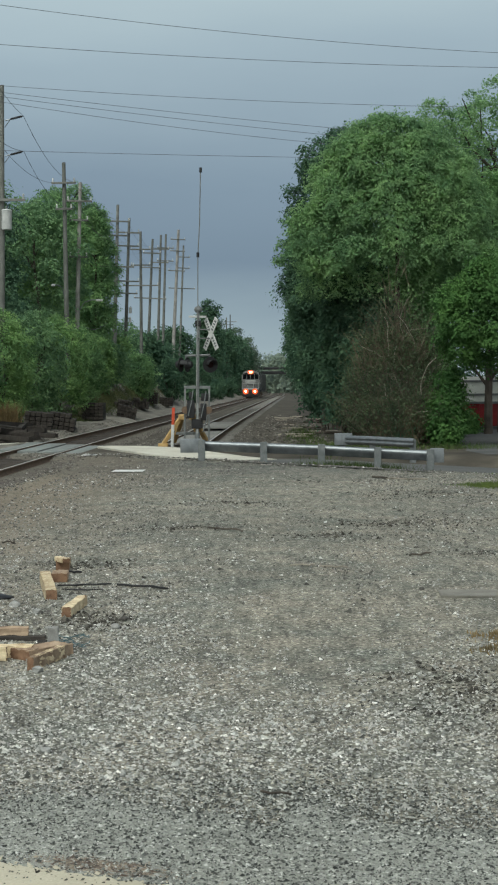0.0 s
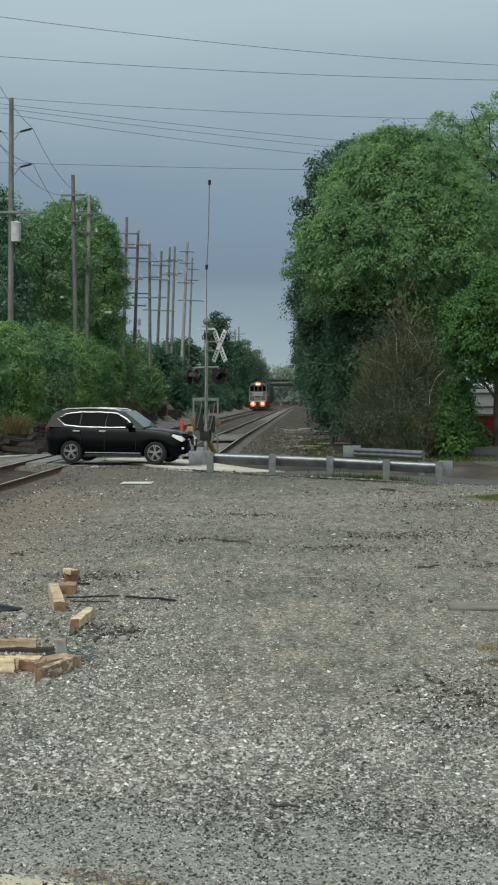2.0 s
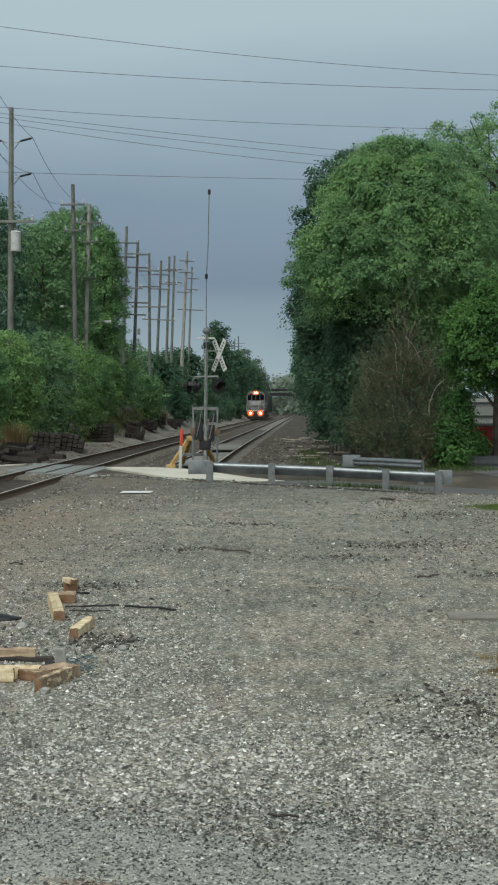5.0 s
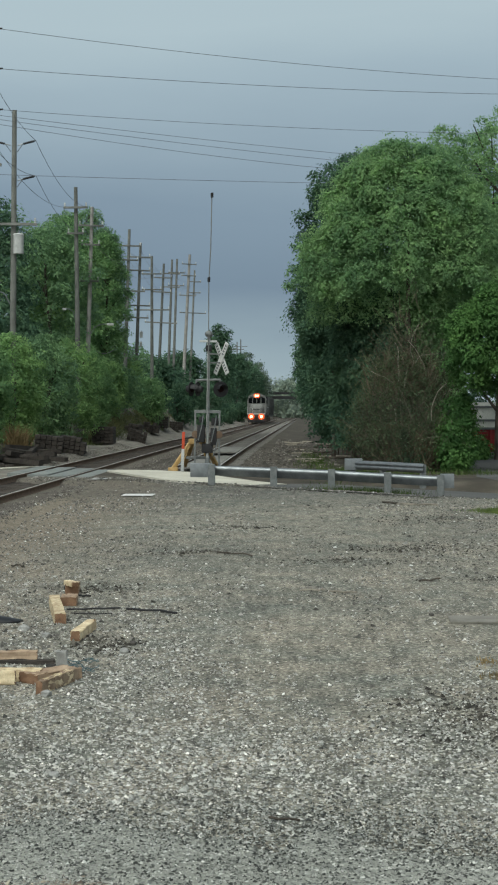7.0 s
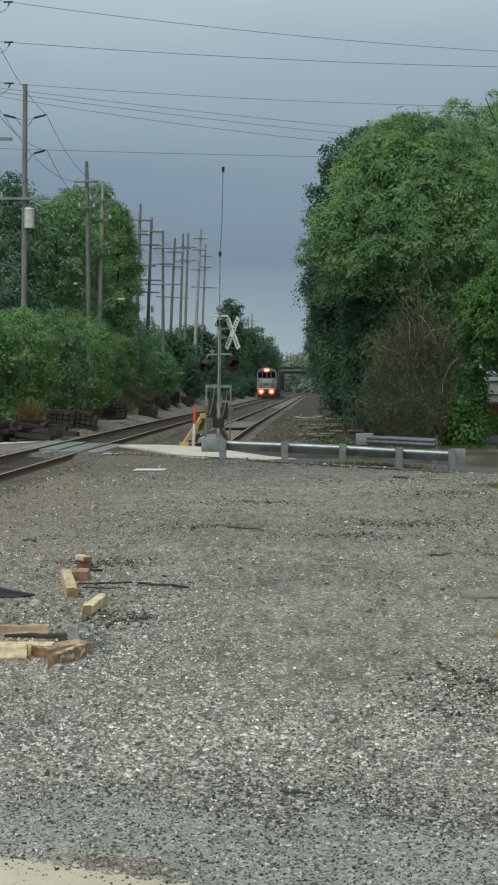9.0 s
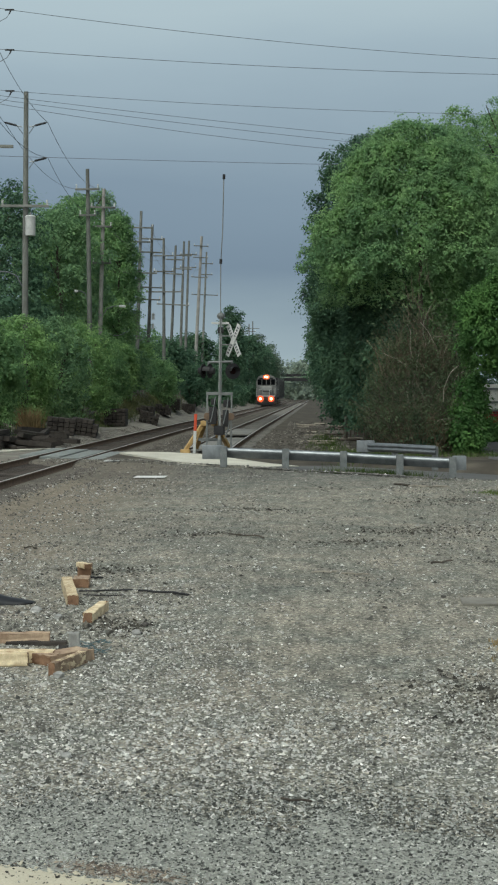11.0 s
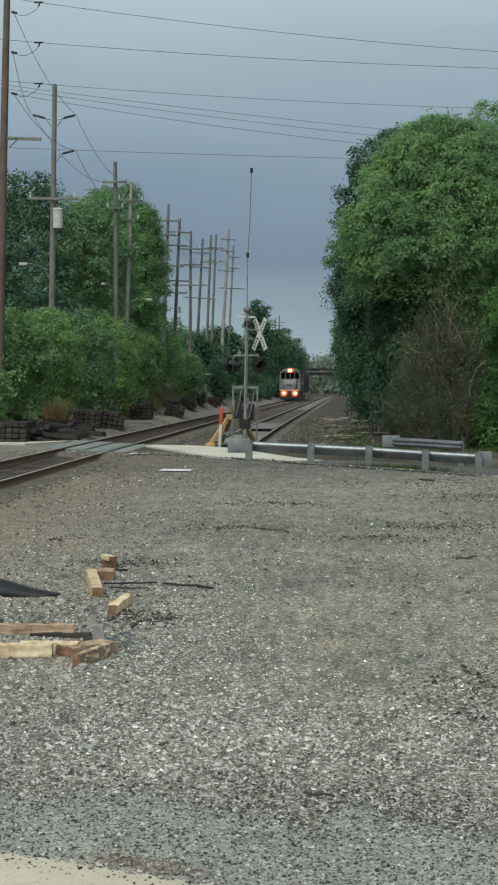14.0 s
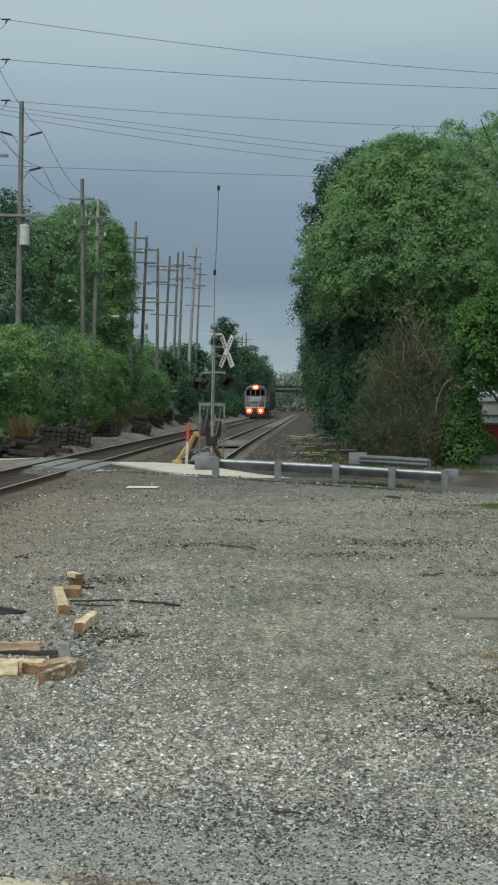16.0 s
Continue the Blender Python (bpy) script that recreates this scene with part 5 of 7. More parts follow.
def build_signal():
    x, y = -3.06, 54.0
    g = gz(x, y)
    top = empty("crossing_signal", "grey railway crossing signal mast with white crossbuck and dark lamps", "crossing signal", pose(x, y, g, 0, 0.9, 0))
    Z = lambda z: z - g
    bm = bmesh.new()
    cyl(bm, (0, 0, 0), (0, 0, Z(4.4)), 0.06, 0.05, 14)
    part("mast", bm, "mast_grey", top)
    bm = bmesh.new()
    box(bm, -0.22, 0.22, -0.22, 0.22, -0.1, 0.2, 0.03)
    cyl(bm, (0, 0, 0.2), (0, 0, 0.5), 0.11, 0.07, 14)
    part("base", bm, "weathered_post", top)
    bm = bmesh.new()
    bmesh.ops.create_uvsphere(bm, u_segments=16, v_segments=8, radius=0.14, matrix=Matrix.Translation((0.0, 0, Z(4.48))) @ Matrix.Diagonal((1, 1, 0.85, 1)))
    part("bell", bm, "signal_silver", top)
    bm = bmesh.new()
    box(bm, -0.32, 0.28, -0.03, 0.03, Z(4.2), Z(4.27), 0.01)
    part("top_arm", bm, "signal_white", top)
    # crossbuck, turned towards the road
    for k, a in enumerate((31, -31)):
        bm = bmesh.new()
        box(bm, -0.1, 0.1, -0.012, 0.012, -0.61, 0.61, 0.006, pose(0, -0.004 + 0.026 * k, 0, 0, a, 0))
        ob = part("crossbuck_blade", bm, "signal_white", top, "white crossbuck blade with dark lettering bars")
        ob.matrix_local = pose(0.44, -0.1, Z(3.65), 0, 0, -48)
        for s in (-1, 1):
            for q in range(4):
                bm = bmesh.new()
                z = s * (0.17 + q * 0.105)
                box(bm, -0.05, 0.05, -0.0195 + 0.026 * k, -0.0165 + 0.026 * k, z - 0.03, z + 0.03, 0, pose(0, 0, 0, 0, a, 0))
                part("lettering_bar", bm, "weathered_post", ob)
    for z in (3.5, 3.8):
        bm = bmesh.new()
        box(bm, 0.0, 0.44, -0.09, -0.05, Z(z) - 0.02, Z(z) + 0.02, 0.005)
        part("sign_bracket", bm, "signal_silver", top)
    bm = bmesh.new()
    box(bm, -0.1, 0.1, -0.1, 0.1, Z(3.9), Z(4.1), 0.02)
    part("junction_box", bm, "dark_steel", top)
    # flashing lamps, unlit
    bm = bmesh.new()
    tube(bm, [(-0.4, 0, Z(2.9)), (0.42, 0, Z(2.93))], 0.04, 8)
    part("lamp_bracket", bm, "signal_silver", top)
    for sx in (-0.4, 0.4):
        bm = bmesh.new()
        tube(bm, [(sx, 0, Z(2.93)), (sx, 0.02, Z(2.66))], 0.04, 8)
        part("lamp_hanger", bm, "signal_silver", top)
    for x0, yaw in ((-0.34, 250), (0.43, 24), (-0.58, 70)):
        lamp_m = pose(x0, -0.08, Z(2.6), 90, 0, yaw)
        b2 = bmesh.new()
        r = 0.27 if x0 > 0 else 0.25
        cyl(b2, (0, 0, 0), (0, 0, 0.02), r, r, 24)
        cyl(b2, (0, 0, -0.16), (0, 0, 0), 0.1, 0.17, 16)
        lamp = part("lamp", b2, "signal_black", top, "black round lamp with hood")
        lamp.matrix_local = lamp_m
        b2 = bmesh.new()
        cyl(b2, (0, 0, 0.02), (0, 0, 0.05), 0.11, 0.1, 20)
        part("lens", b2, "red_lens", lamp)
        b2 = bmesh.new()
        for q in range(9):
            a0, a1 = math.radians(q * 20), math.radians(q * 20 + 20)
            f = [Vector((math.cos(a) * 0.16, math.sin(a) * 0.16, zz)) for a, zz in ((a0, 0.02), (a1, 0.02), (a1, 0.3), (a0, 0.3))]
            b2.faces.new([b2.verts.new(v) for v in f])
        bmesh.ops.remove_doubles(b2, verts=b2.verts, dist=1e-4)
        part("hood", b2, "signal_black", lamp)
    # gate mechanism in its frame
    for sx in (-0.43, 0.40):
        bm = bmesh.new()
        box(bm, sx - 0.03, sx + 0.03, -0.04, 0.04, 0.02, Z(1.86), 0.01)
        part("frame_post", bm, "signal_silver", top)
    bm = bmesh.new()
    box(bm, -0.465, 0.435, -0.05, 0.05, Z(1.78), Z(1.88), 0.012)
    part("frame_header", bm, "signal_silver", top)
    for x0, x1, z0, z1, y0 in ((-0.35, -0.1, 0.78, 1.38, -0.2), (0.1, 0.31, 0.7, 1.28, -0.16), (-0.2, 0.18, 0.42, 0.74, -0.1), (0.12, 0.36, 1.36, 1.62, -0.12), (-0.3, -0.14, 1.44, 1.66, -0.08)):
        bm = bmesh.new()
        box(bm, x0, x1, y0, 0.14, Z(z0), Z(z1), 0.04)
        part("gate_mechanism", bm, "dark_steel", top, "dark gate mechanism box")
    for sx, z0, z1 in ((-0.2, 0.85, 1.72), (0.24, 0.8, 1.7), (0.3, 0.3, 0.9)):
        bm = bmesh.new()
        tube(bm, [(sx - 0.1, -0.22, Z(z0)), (sx, -0.24, Z((z0 + z1) / 2)), (sx + 0.06, -0.2, Z(z1))], 0.018, 6)
        part("conduit", bm, "weathered_post", top)
    for sx in (-0.41, 0.38):
        bm = bmesh.new()
        cyl(bm, (sx, -0.12, Z(1.05)), (sx, -0.06, Z(1.05)), 0.13, 0.13, 14)
        part("counterweight", bm, "rail_side", top, "rusty round counterweight")
    # raised gate arm: a thin tapering rod held upright
    bm = bmesh.new()
    tube(bm, [(0.0, -0.1, Z(1.3)), (0.0, -0.1, Z(3.6)), (-0.02, -0.1, Z(6.3)), (0.03, -0.1, Z(7.4)), (0.045, -0.1, Z(9.0)), (0.05, -0.1, Z(9.27))], 0.018, 7)
    arm = part("gate_arm", bm, "signal_silver", top, "thin raised crossing gate arm")
    for z, xx in ((6.32, -0.02), (9.19, 0.05)):
        bm = bmesh.new()
        cyl(bm, (xx, -0.1, Z(z) - 0.07), (xx, -0.1, Z(z) + 0.09), 0.05, 0.05, 10)
        part("arm_lamp", bm, "signal_black", arm)


def build_bumper():
    x, y = SIDE_X + 0.12, 54.4
    g = gz(x, y)
    top = empty("track_bumper", "yellow steel bumping post with rusty struts ending the siding", "track bumper", pose(x, y, g))
    Z = lambda z: z - g
    for pts in (((-0.86, -0.3, 0.08), (-0.2, 0.0, Z(0.85))), ((0.42, -0.1, 0.08), (0.16, 0.0, Z(0.85))), ((-0.6, 1.5, 0.1), (-0.18, 0.1, Z(0.83))), ((0.6, 1.5, 0.1), (0.16, 0.1, Z(0.83)))):
        bm = bmesh.new()
        d = Vector(pts[1]) - Vector(pts[0])
        b2 = bmesh.new()
        box(b2, -0.075, 0.075, -0.06, 0.06, 0, d.length, 0.015)
        merge(bm, b2, Matrix.Translation(pts[0]) @ d.to_track_quat("Z", "Y").to_matrix().to_4x4())
        part("strut", bm, "bumper_yellow", top)
    for sx in (-0.2, 0.16):
        bm = bmesh.new()
        box(bm, sx - 0.11, sx + 0.11, -0.16, 0.06, Z(0.72), Z(0.9), 0.03)
        part("buffer_head", bm, "bumper_yellow", top)
    bm = bmesh.new()
    box(bm, -1.0, -0.66, -0.42, -0.14, -0.02, 0.16, 0.03)
    part("foot", bm, "bumper_yellow", top)
    bm = bmesh.new()
    box(bm, -0.4, 0.42, -0.14, -0.05, Z(0.2), Z(0.3), 0.01)
    part("tie_bar", bm, "signal_silver", top)
    post = tagged(new("marker_post"), "white marker post with an orange-red top", "marker post")
    gp = gz(-3.9, 53.9)
    post.matrix_world = pose(-3.91, 53.9, gp, 0, 2.5, 0)
    bm = bmesh.new()
    box(bm, -0.05, 0.05, -0.03, 0.03, -0.1, 0.56 - gp, 0.01)
    part("stake", bm, "signal_white", post)
    bm = bmesh.new()
    box(bm, -0.05, 0.05, -0.035, 0.035, 0.56 - gp, 1.14 - gp, 0.01)
    part("marker_top", bm, "bumper_red", post, "orange-red reflective top")


def guard_rail(name, label, pts, post_h, box_ends, back=True):
    """W-beam rail; back: seen from its posts' side."""
    top = empty(name, label, "guardrail")
    prof = [(0.0, 0.0), (-0.06, -0.02), (-0.09, -0.055), (-0.095, -0.09), (-0.08, -0.14), (-0.05, -0.19), (-0.03, -0.22), (-0.015, -0.26), (0.0, -0.29)] if back else [(0.0, 0.0), (-0.05, -0.045), (-0.08, -0.09), (-0.05, -0.13), (-0.01, -0.15), (-0.05, -0.17), (-0.08, -0.21), (-0.05, -0.255), (0.0, -0.30)]
    for a, b in zip(pts, pts[1:]):
        a, b = Vector(a), Vector(b)
        d = (b - a).normalized()
        nrm = Vector((d.y, -d.x, 0)).normalized()
        v, f = [], []
        for p in (a, b):
            for side in (1.0, 0.0):
                v += [p + Vector((0, 0, post_h - 0.04 + z)) - nrm * ((0.1 if back else 0.05) + o - 0.006 * side) for o, z in prof]
        k = len(prof)
        for j in range(k - 1):
            f += [(j, j + 1, 2 * k + j + 1, 2 * k + j), (k + j, 3 * k + j, 3 * k + j + 1, k + j + 1)]
        f += [(0, 2 * k, 3 * k, k), (k - 1, 2 * k - 1, 4 * k - 1, 3 * k - 1)]
        from_np("beam", v, f, "galvanised", top)
    for p in pts:
        bm = bmesh.new()
        dy = 0.0 if back else 0.32
        box(bm, p[0] - 0.1, p[0] + 0.1, p[1] - 0.2 + dy, p[1] - 0.02 + dy, p[2] - 0.3, p[2] + post_h - (0.0 if back else 0.08), 0.015)
        part("post", bm, "weathered_post", top)
    for p, sx in box_ends:
        bm = bmesh.new()
        box(bm, p[0] + min(0, sx), p[0] + max(0, sx), p[1] - 0.12, p[1] + 0.12, p[2] + post_h - 0.37, p[2] + post_h + 0.03, 0.02)
        part("end_piece", bm, "galvanised", top, "flat grey terminal plate")


def build_guardrails():
    pts = [(-2.46, 45.8, -0.26), (-0.66, 45.5, -0.32), (0.99, 45.2, -0.38), (2.57, 44.8, -0.46), (4.02, 44.4, -0.52)]
    guard_rail("guardrail", "galvanised steel guardrail on grey posts beside the road", pts, 0.57, ((pts[0], -0.62), (pts[-1], 0.38)))
    far = [(1.9, 53.5, -0.55), (2.85, 52.3, -0.55), (4.08, 51.0, -0.58)]
    guard_rail("guardrail", "short galvanised guardrail across the road", far, 0.76, ((far[0], 0.32), (far[0], -0.28)), False)


build_signal()
build_bumper()
build_guardrails()


# ---- bundles of sleepers ----


def tie_bundle(x, y, cols, rows, lean=0.0, yaw=0.0, label="strapped bundle of dark creosoted railway ties"):
    g = gz(x, y)
    top = empty("tie_bundle", label, "railway ties", pose(x, y, g, 0, lean, yaw), "tie bundles beside the track")
    bm = bmesh.new()
    box(bm, -0.112, 0.112, -1.3, 1.3, 0.004, 0.172, 0.014)
    me = bpy.data.meshes.new("tie")
    bm.to_mesh(me)
    bm.free()
    me.materials.append(MATS["creosote"])
    rs = random.Random(int(y * 10))
    for r in range(rows):
        for c in range(cols):
            if r == rows - 1 and rs.random() < 0.15:
                continue
            ob = new("tie", me)
            ob.parent = top
            ob.matrix_local = pose((c - (cols - 1) / 2) * 0.245, rs.uniform(-0.06, 0.06), r * 0.19 + rs.uniform(0, 0.008), 0, rs.uniform(-1, 1), 0)
    return top


def build_bundles():
    for x, y, cols, rows, lean, yaw in ((-11.55, 56.6, 5, 4, 0, 3), (-10.97, 69.5, 5, 4, 6, 8), (-10.45, 73.2, 5, 4, 9, 6), (-10.95, 89.7, 5, 5, 0, 3), (-11.1, 107, 5, 4, 8, 4), (-10.25, 100.5, 5, 4, 14, 6), (-10.9, 118, 5, 4, 7, 4), (-11.2, 130, 5, 5, 3, 3), (-10.6, 139, 5, 4, 4, 3), (-11.2, 152.7, 6, 5, 0, 2), (-10.9, 176, 6, 6, 0, 2)):
        tie_bundle(x, y, cols, rows, lean, yaw)
    # a burst bundle lying in a heap
    rs = random.Random(7)
    bm = bmesh.new()
    box(bm, -0.112, 0.112, -1.3, 1.3, 0.0, 0.172, 0.014)
    me = bpy.data.meshes.new("tie")
    bm.to_mesh(me)
    bm.free()
    me.materials.append(MATS["creosote"])
    for i in range(26):
        x, y = rs.uniform(-11.3, -9.6), rs.uniform(56.5, 62.5)
        k = 1 - abs(x + 10.6) / 0.9
        ob = tagged(new("loose_tie", me), "loose dark creosoted tie lying in a heap", "railway tie", "loose ties by the track")
        ob.matrix_world = pose(x, y, gz(x, y) + max(0, k) * rs.uniform(0, 0.35), rs.uniform(-5, 5), rs.uniform(-14, 14), rs.uniform(-50, 80))


build_bundles()


# ---- lumber in the yard ----


def lumber(px, py, length, wd, ht, yaw, material, label, z=0.0, roll=0.0):
    y = (EYE[2] + 0.45) * 2800 / (py - 684)
    x = (px - 507) * y / 2800
    bm = bmesh.new()
    box(bm, -wd / 2, wd / 2, -length / 2, length / 2, 0, ht, 0.006)
    bmesh.ops.subdivide_edges(bm, edges=[e for e in bm.edges if e.calc_length() > 0.03], cuts=4, use_grid_fill=True)
    rs = random.Random(int(px * 3 + py))
    for v in bm.verts:
        v.co += Vector((rs.uniform(-1, 1), rs.uniform(-1, 1), rs.uniform(-1, 1) if v.co.z > 0.03 else 0)) * 0.006
        if v.co.z > ht * 0.9 and rs.random() < 0.12:
            v.co.z -= rs.uniform(0.0, 0.03)
    ob = tagged(part("timber_block", bm, material), label, "timber", "timber offcuts in the yard")
    if "lumber" in material:
        ob.data.materials.append(MATS["end_grain"])
        long_y = length >= wd
        for f in ob.data.polygons:
            if abs(f.normal.y if long_y else f.normal.x) > 0.75:
                f.material_index = 1
    ob.matrix_world = pose(x, y, gz(x, y) + z, 0, roll, yaw)
    return ob


def build_lumber():
    lumber(127, 1082, 0.9, 0.1, 0.1, -3, "pale_lumber", "pale sawn softwood block on the gravel")
    lumber(80, 1044, 1.75, 0.12, 0.13, 11, "pale_lumber", "long pale sawn timber with splintered top")
    lumber(108, 1004, 0.4, 0.17, 0.12, 5, "brown_lumber", "weathered brown timber offcut lying on another")
    lumber(102, 1024, 0.35, 0.19, 0.11, 5, "brown_lumber", "weathered brown timber offcut lying on another")
    lumber(106, 1008, 0.3, 0.1, 0.06, 28, "pale_lumber", "pale split offcut lying across two others", z=0.11)
    for i in range(5):
        lumber(60 + i * 10, 1186 - i * 4.5, 0.3, 0.062, 0.105, -14, "brown_lumber" if i % 2 == 0 else "pale_lumber", "short sawn timber offcut set in a row")
    lumber(68, 1163, 0.5, 0.24, 0.09, -40, "brown_lumber", "wide brown board beside the row of offcuts")
    lumber(0, 1164, 0.12, 0.5, 0.1, 0, "pale_lumber", "pale brown timber lying across the gravel")
    lumber(50, 1168, 0.12, 0.1, 0.09, 0, "brown_lumber", "stubby brown timber offcut")
    lumber(-60, 1172, 0.14, 0.6, 0.11, 8, "pale_lumber", "pale brown timber lying across the gravel")
    lumber(-30, 1132, 0.13, 0.75, 0.09, 8, "brown_lumber", "long brown timber with split end")
    lumber(838, 1058, 0.5, 0.75, 0.03, -2, "dusty_board", "pale weathered board trodden into the gravel")
    lumber(88, 1150, 0.1, 0.09, 0.2, 8, "grey_stone", "grey weathered block propped on end")
    lumber(72, 1146, 0.2, 0.12, 0.05, 8, "creosote", "flat black offcut under the grey block")
    lumber(20, 1134, 0.1, 0.55, 0.035, 4, "creosote", "flat black strip beside the timbers")


build_lumber()


# ---- car ----


def loft(bm, sections, close_ends=True):
    """Skin over sections of equally many points each."""
    rings = [[bm.verts.new(p) for p in s] for s in sections]
    k = len(rings[0])
    for a, b in zip(rings, rings[1:]):
        for j in range(k):
            bm.faces.new((a[j], a[(j + 1) % k], b[(j + 1) % k], b[j]))
    if close_ends:
        bm.faces.new(rings[0])
        bm.faces.new(rings[-1][::-1])
    return bm


CAR_STATIONS = [-2.22, -2.18, -2.1, -1.95, -1.8, -1.68, -1.62, -1.52, -1.4, -1.305, -1.2, -1.09, -0.99, -0.93, -0.7, 0, 0.6, 0.95, 1.02, 1.085, 1.185, 1.3, 1.4, 1.5, 1.615, 1.715, 1.78, 1.95, 2.1, 2.22, 2.3, 2.345]


def build_car():
    car = empty("car", "glossy black mid-size SUV with chrome window trim and silver roof rails", "car")
    W = lambda x: float(np.interp(x, [-2.22, -2.13, -1.95, -1.3, 0, 1.4, 2.0, 2.22, 2.345], [0.60, 0.76, 0.87, 0.92, 0.92, 0.915, 0.88, 0.78, 0.6]))
    T = lambda x: float(np.interp(x, [-2.22, -2.13, -1.95, -1.0, 0, 0.95, 1.5, 2.0, 2.2, 2.3, 2.345], [0.92, 1.1, 1.16, 1.13, 1.1, 1.09, 1.05, 0.97, 0.88, 0.78, 0.7]))
    secs = []
    for x in CAR_STATIONS:
        w, t = W(x), T(x)
        arch = 0.24
        for ax in (-1.305, 1.4):
            d = abs(x - ax)
            if d < 0.385:
                arch = max(arch, 0.345 + math.sqrt(max(0, 0.385 ** 2 - d * d)))
        f = 0.24 if -2.1 < x < 2.2 else 0.32
        arch = max(arch, f)
        half = [(0, f), (w - 0.28, f), (w - 0.28, arch), (w - 0.015, arch), (w, max(arch + 0.01, 0.5)), (w + 0.008, max(arch + 0.02, 0.76)), (w - 0.02, t - 0.13), (w - 0.075, t - 0.02), (w - 0.2, t + 0.015), (0, t + 0.04)]
        pts = half + [(-y, z) for y, z in half[-2:0:-1]]
        secs.append([(x, y, z) for y, z in pts])
    bm = loft(bmesh.new(), secs)
    part("body", bm, "car_paint", car)
    for s in (-1, 1):
        bm = bmesh.new()
        box(bm, -0.85, 0.95, s * 0.9 - 0.025, s * 0.9 + 0.025, 0.22, 0.3, 0.01)
        part("sill_trim", bm, "dark_steel", car)
        bm = bmesh.new()
        box(bm, -0.85, 0.95, s * 0.928 - 0.006, s * 0.928 + 0.006, 0.33, 0.35, 0.004)
        part("trim_strip", bm, "chrome", car)
    # greenhouse: side outline with tumblehome
    outline = [(1.02, 1.08), (0.62, 1.4), (0.28, 1.62), (-0.1, 1.67), (-0.7, 1.69), (-1.4, 1.665), (-1.86, 1.6), (-1.97, 1.5), (-2.14, 1.12)]
    wz = lambda z: float(np.interp(z, [1.05, 1.15, 1.6, 1.7], [0.86, 0.85, 0.655, 0.55]))
    bm = bmesh.new()
    a = [bm.verts.new((x, wz(z), z)) for x, z in outline]
    b = [bm.verts.new((x, -wz(z), z)) for x, z in outline]
    k = len(outline)
    for i in range(k):
        j = (i + 1) % k
        bm.faces.new((a[i], a[j], b[j], b[i]))
    bm.faces.new(a)
    bm.faces.new(b[::-1])
    bmesh.ops.bevel(bm, geom=[e for e in bm.edges if abs(e.verts[0].co.y) == abs(e.verts[1].co.y) and e.verts[0].co.y * e.verts[1].co.y > 0 and e.verts[0].co.z > 1.3 and e.verts[1].co.z > 1.3], offset=0.05, segments=3, affect="EDGES")
    part("cabin", bm, "car_paint", car)

    def pane(name, pts, material, off=0.012):
        """A flat pane on the cabin's side; pts: (x, z)."""
        for s in (-1, 1):
            bm = bmesh.new()
            o1 = [bm.verts.new((x, s * (wz(z) + off), z)) for x, z in pts]
            o0 = [bm.verts.new((x, s * (wz(z) - 0.01), z)) for x, z in pts]
            bm.faces.new(o1)
            bm.faces.new(o0)
            for i in range(len(pts)):
                j = (i + 1) % len(pts)
                bm.faces.new((o1[i], o1[j], o0[j], o0[i]))
            part(name, bm, material, car)

    pane("side_window", [(0.66, 1.17), (0.44, 1.36), (0.12, 1.53), (-0.17, 1.555), (-0.2, 1.155)], "car_glass")
    pane("side_window", [(-0.25, 1.155), (-0.22, 1.558), (-0.7, 1.565), (-1.0, 1.555), (-1.02, 1.165)], "car_glass")
    pane("quarter_window", [(-1.07, 1.17), (-1.05, 1.55), (-1.5, 1.5), (-1.72, 1.38), (-1.5, 1.22)], "car_glass")
    # chrome surround
    ring = [(0.74, 1.135), (0.46, 1.385), (0.13, 1.56), (-0.4, 1.592), (-1.05, 1.585), (-1.53, 1.53), (-1.79, 1.385), (-1.52, 1.185), (-1.0, 1.13), (0.0, 1.12), (0.74, 1.135)]
    for s in (-1, 1):
        bm = bmesh.new()
        tube(bm, [(x, s * (wz(z) + 0.014), z) for x, z in ring], 0.015, 6)
        part("window_trim", bm, "chrome", car, "bright chrome window surround")
        bm = bmesh.new()
        tube(bm, [(0.2, s * 0.6, 1.635), (0.05, s * 0.61, 1.69), (-0.7, s * 0.62, 1.715), (-1.5, s * 0.61, 1.685), (-1.7, s * 0.6, 1.63)], 0.018, 8)
        part("roof_rail", bm, "alloy", car, "silver roof rail")
        for x in (-0.28, -1.12):
            bm = bmesh.new()
            box(bm, x - 0.11, x + 0.11, s * 0.935 - 0.018, s * 0.935 + 0.018, 0.975, 1.025, 0.008)
            part("door_handle", bm, "chrome", car, "chrome door handle")
        for x in (0.78, -0.22, -1.0):
            bm = bmesh.new()
            box(bm, x - 0.006, x + 0.006, s * 0.921 - 0.012, s * 0.921 + 0.012, 0.4, 1.0, 0.002)
            part("door_seam", bm, "rubber", car)
        bm = bmesh.new()
        box(bm, 0.5, 0.7, min(s * 0.88, s * 1.1), max(s * 0.88, s * 1.1), 1.12, 1.28, 0.04)
        part("mirror", bm, "car_paint", car)
        bm = bmesh.new()
        extrude_poly(bm, [(1.9, 0.86), (2.24, 0.7), (2.3, 0.76), (2.2, 0.87), (1.95, 0.935)], "y", min(s * 0.58, s * 0.86), max(s * 0.58, s * 0.86), 0.01)
        part("headlight", bm, "headlight_glass", car, "clear headlight")
        bm = bmesh.new()
        box(bm, 2.14, 2.27, min(s * 0.56, s * 0.78), max(s * 0.56, s * 0.78), 0.47, 0.53, 0.02)
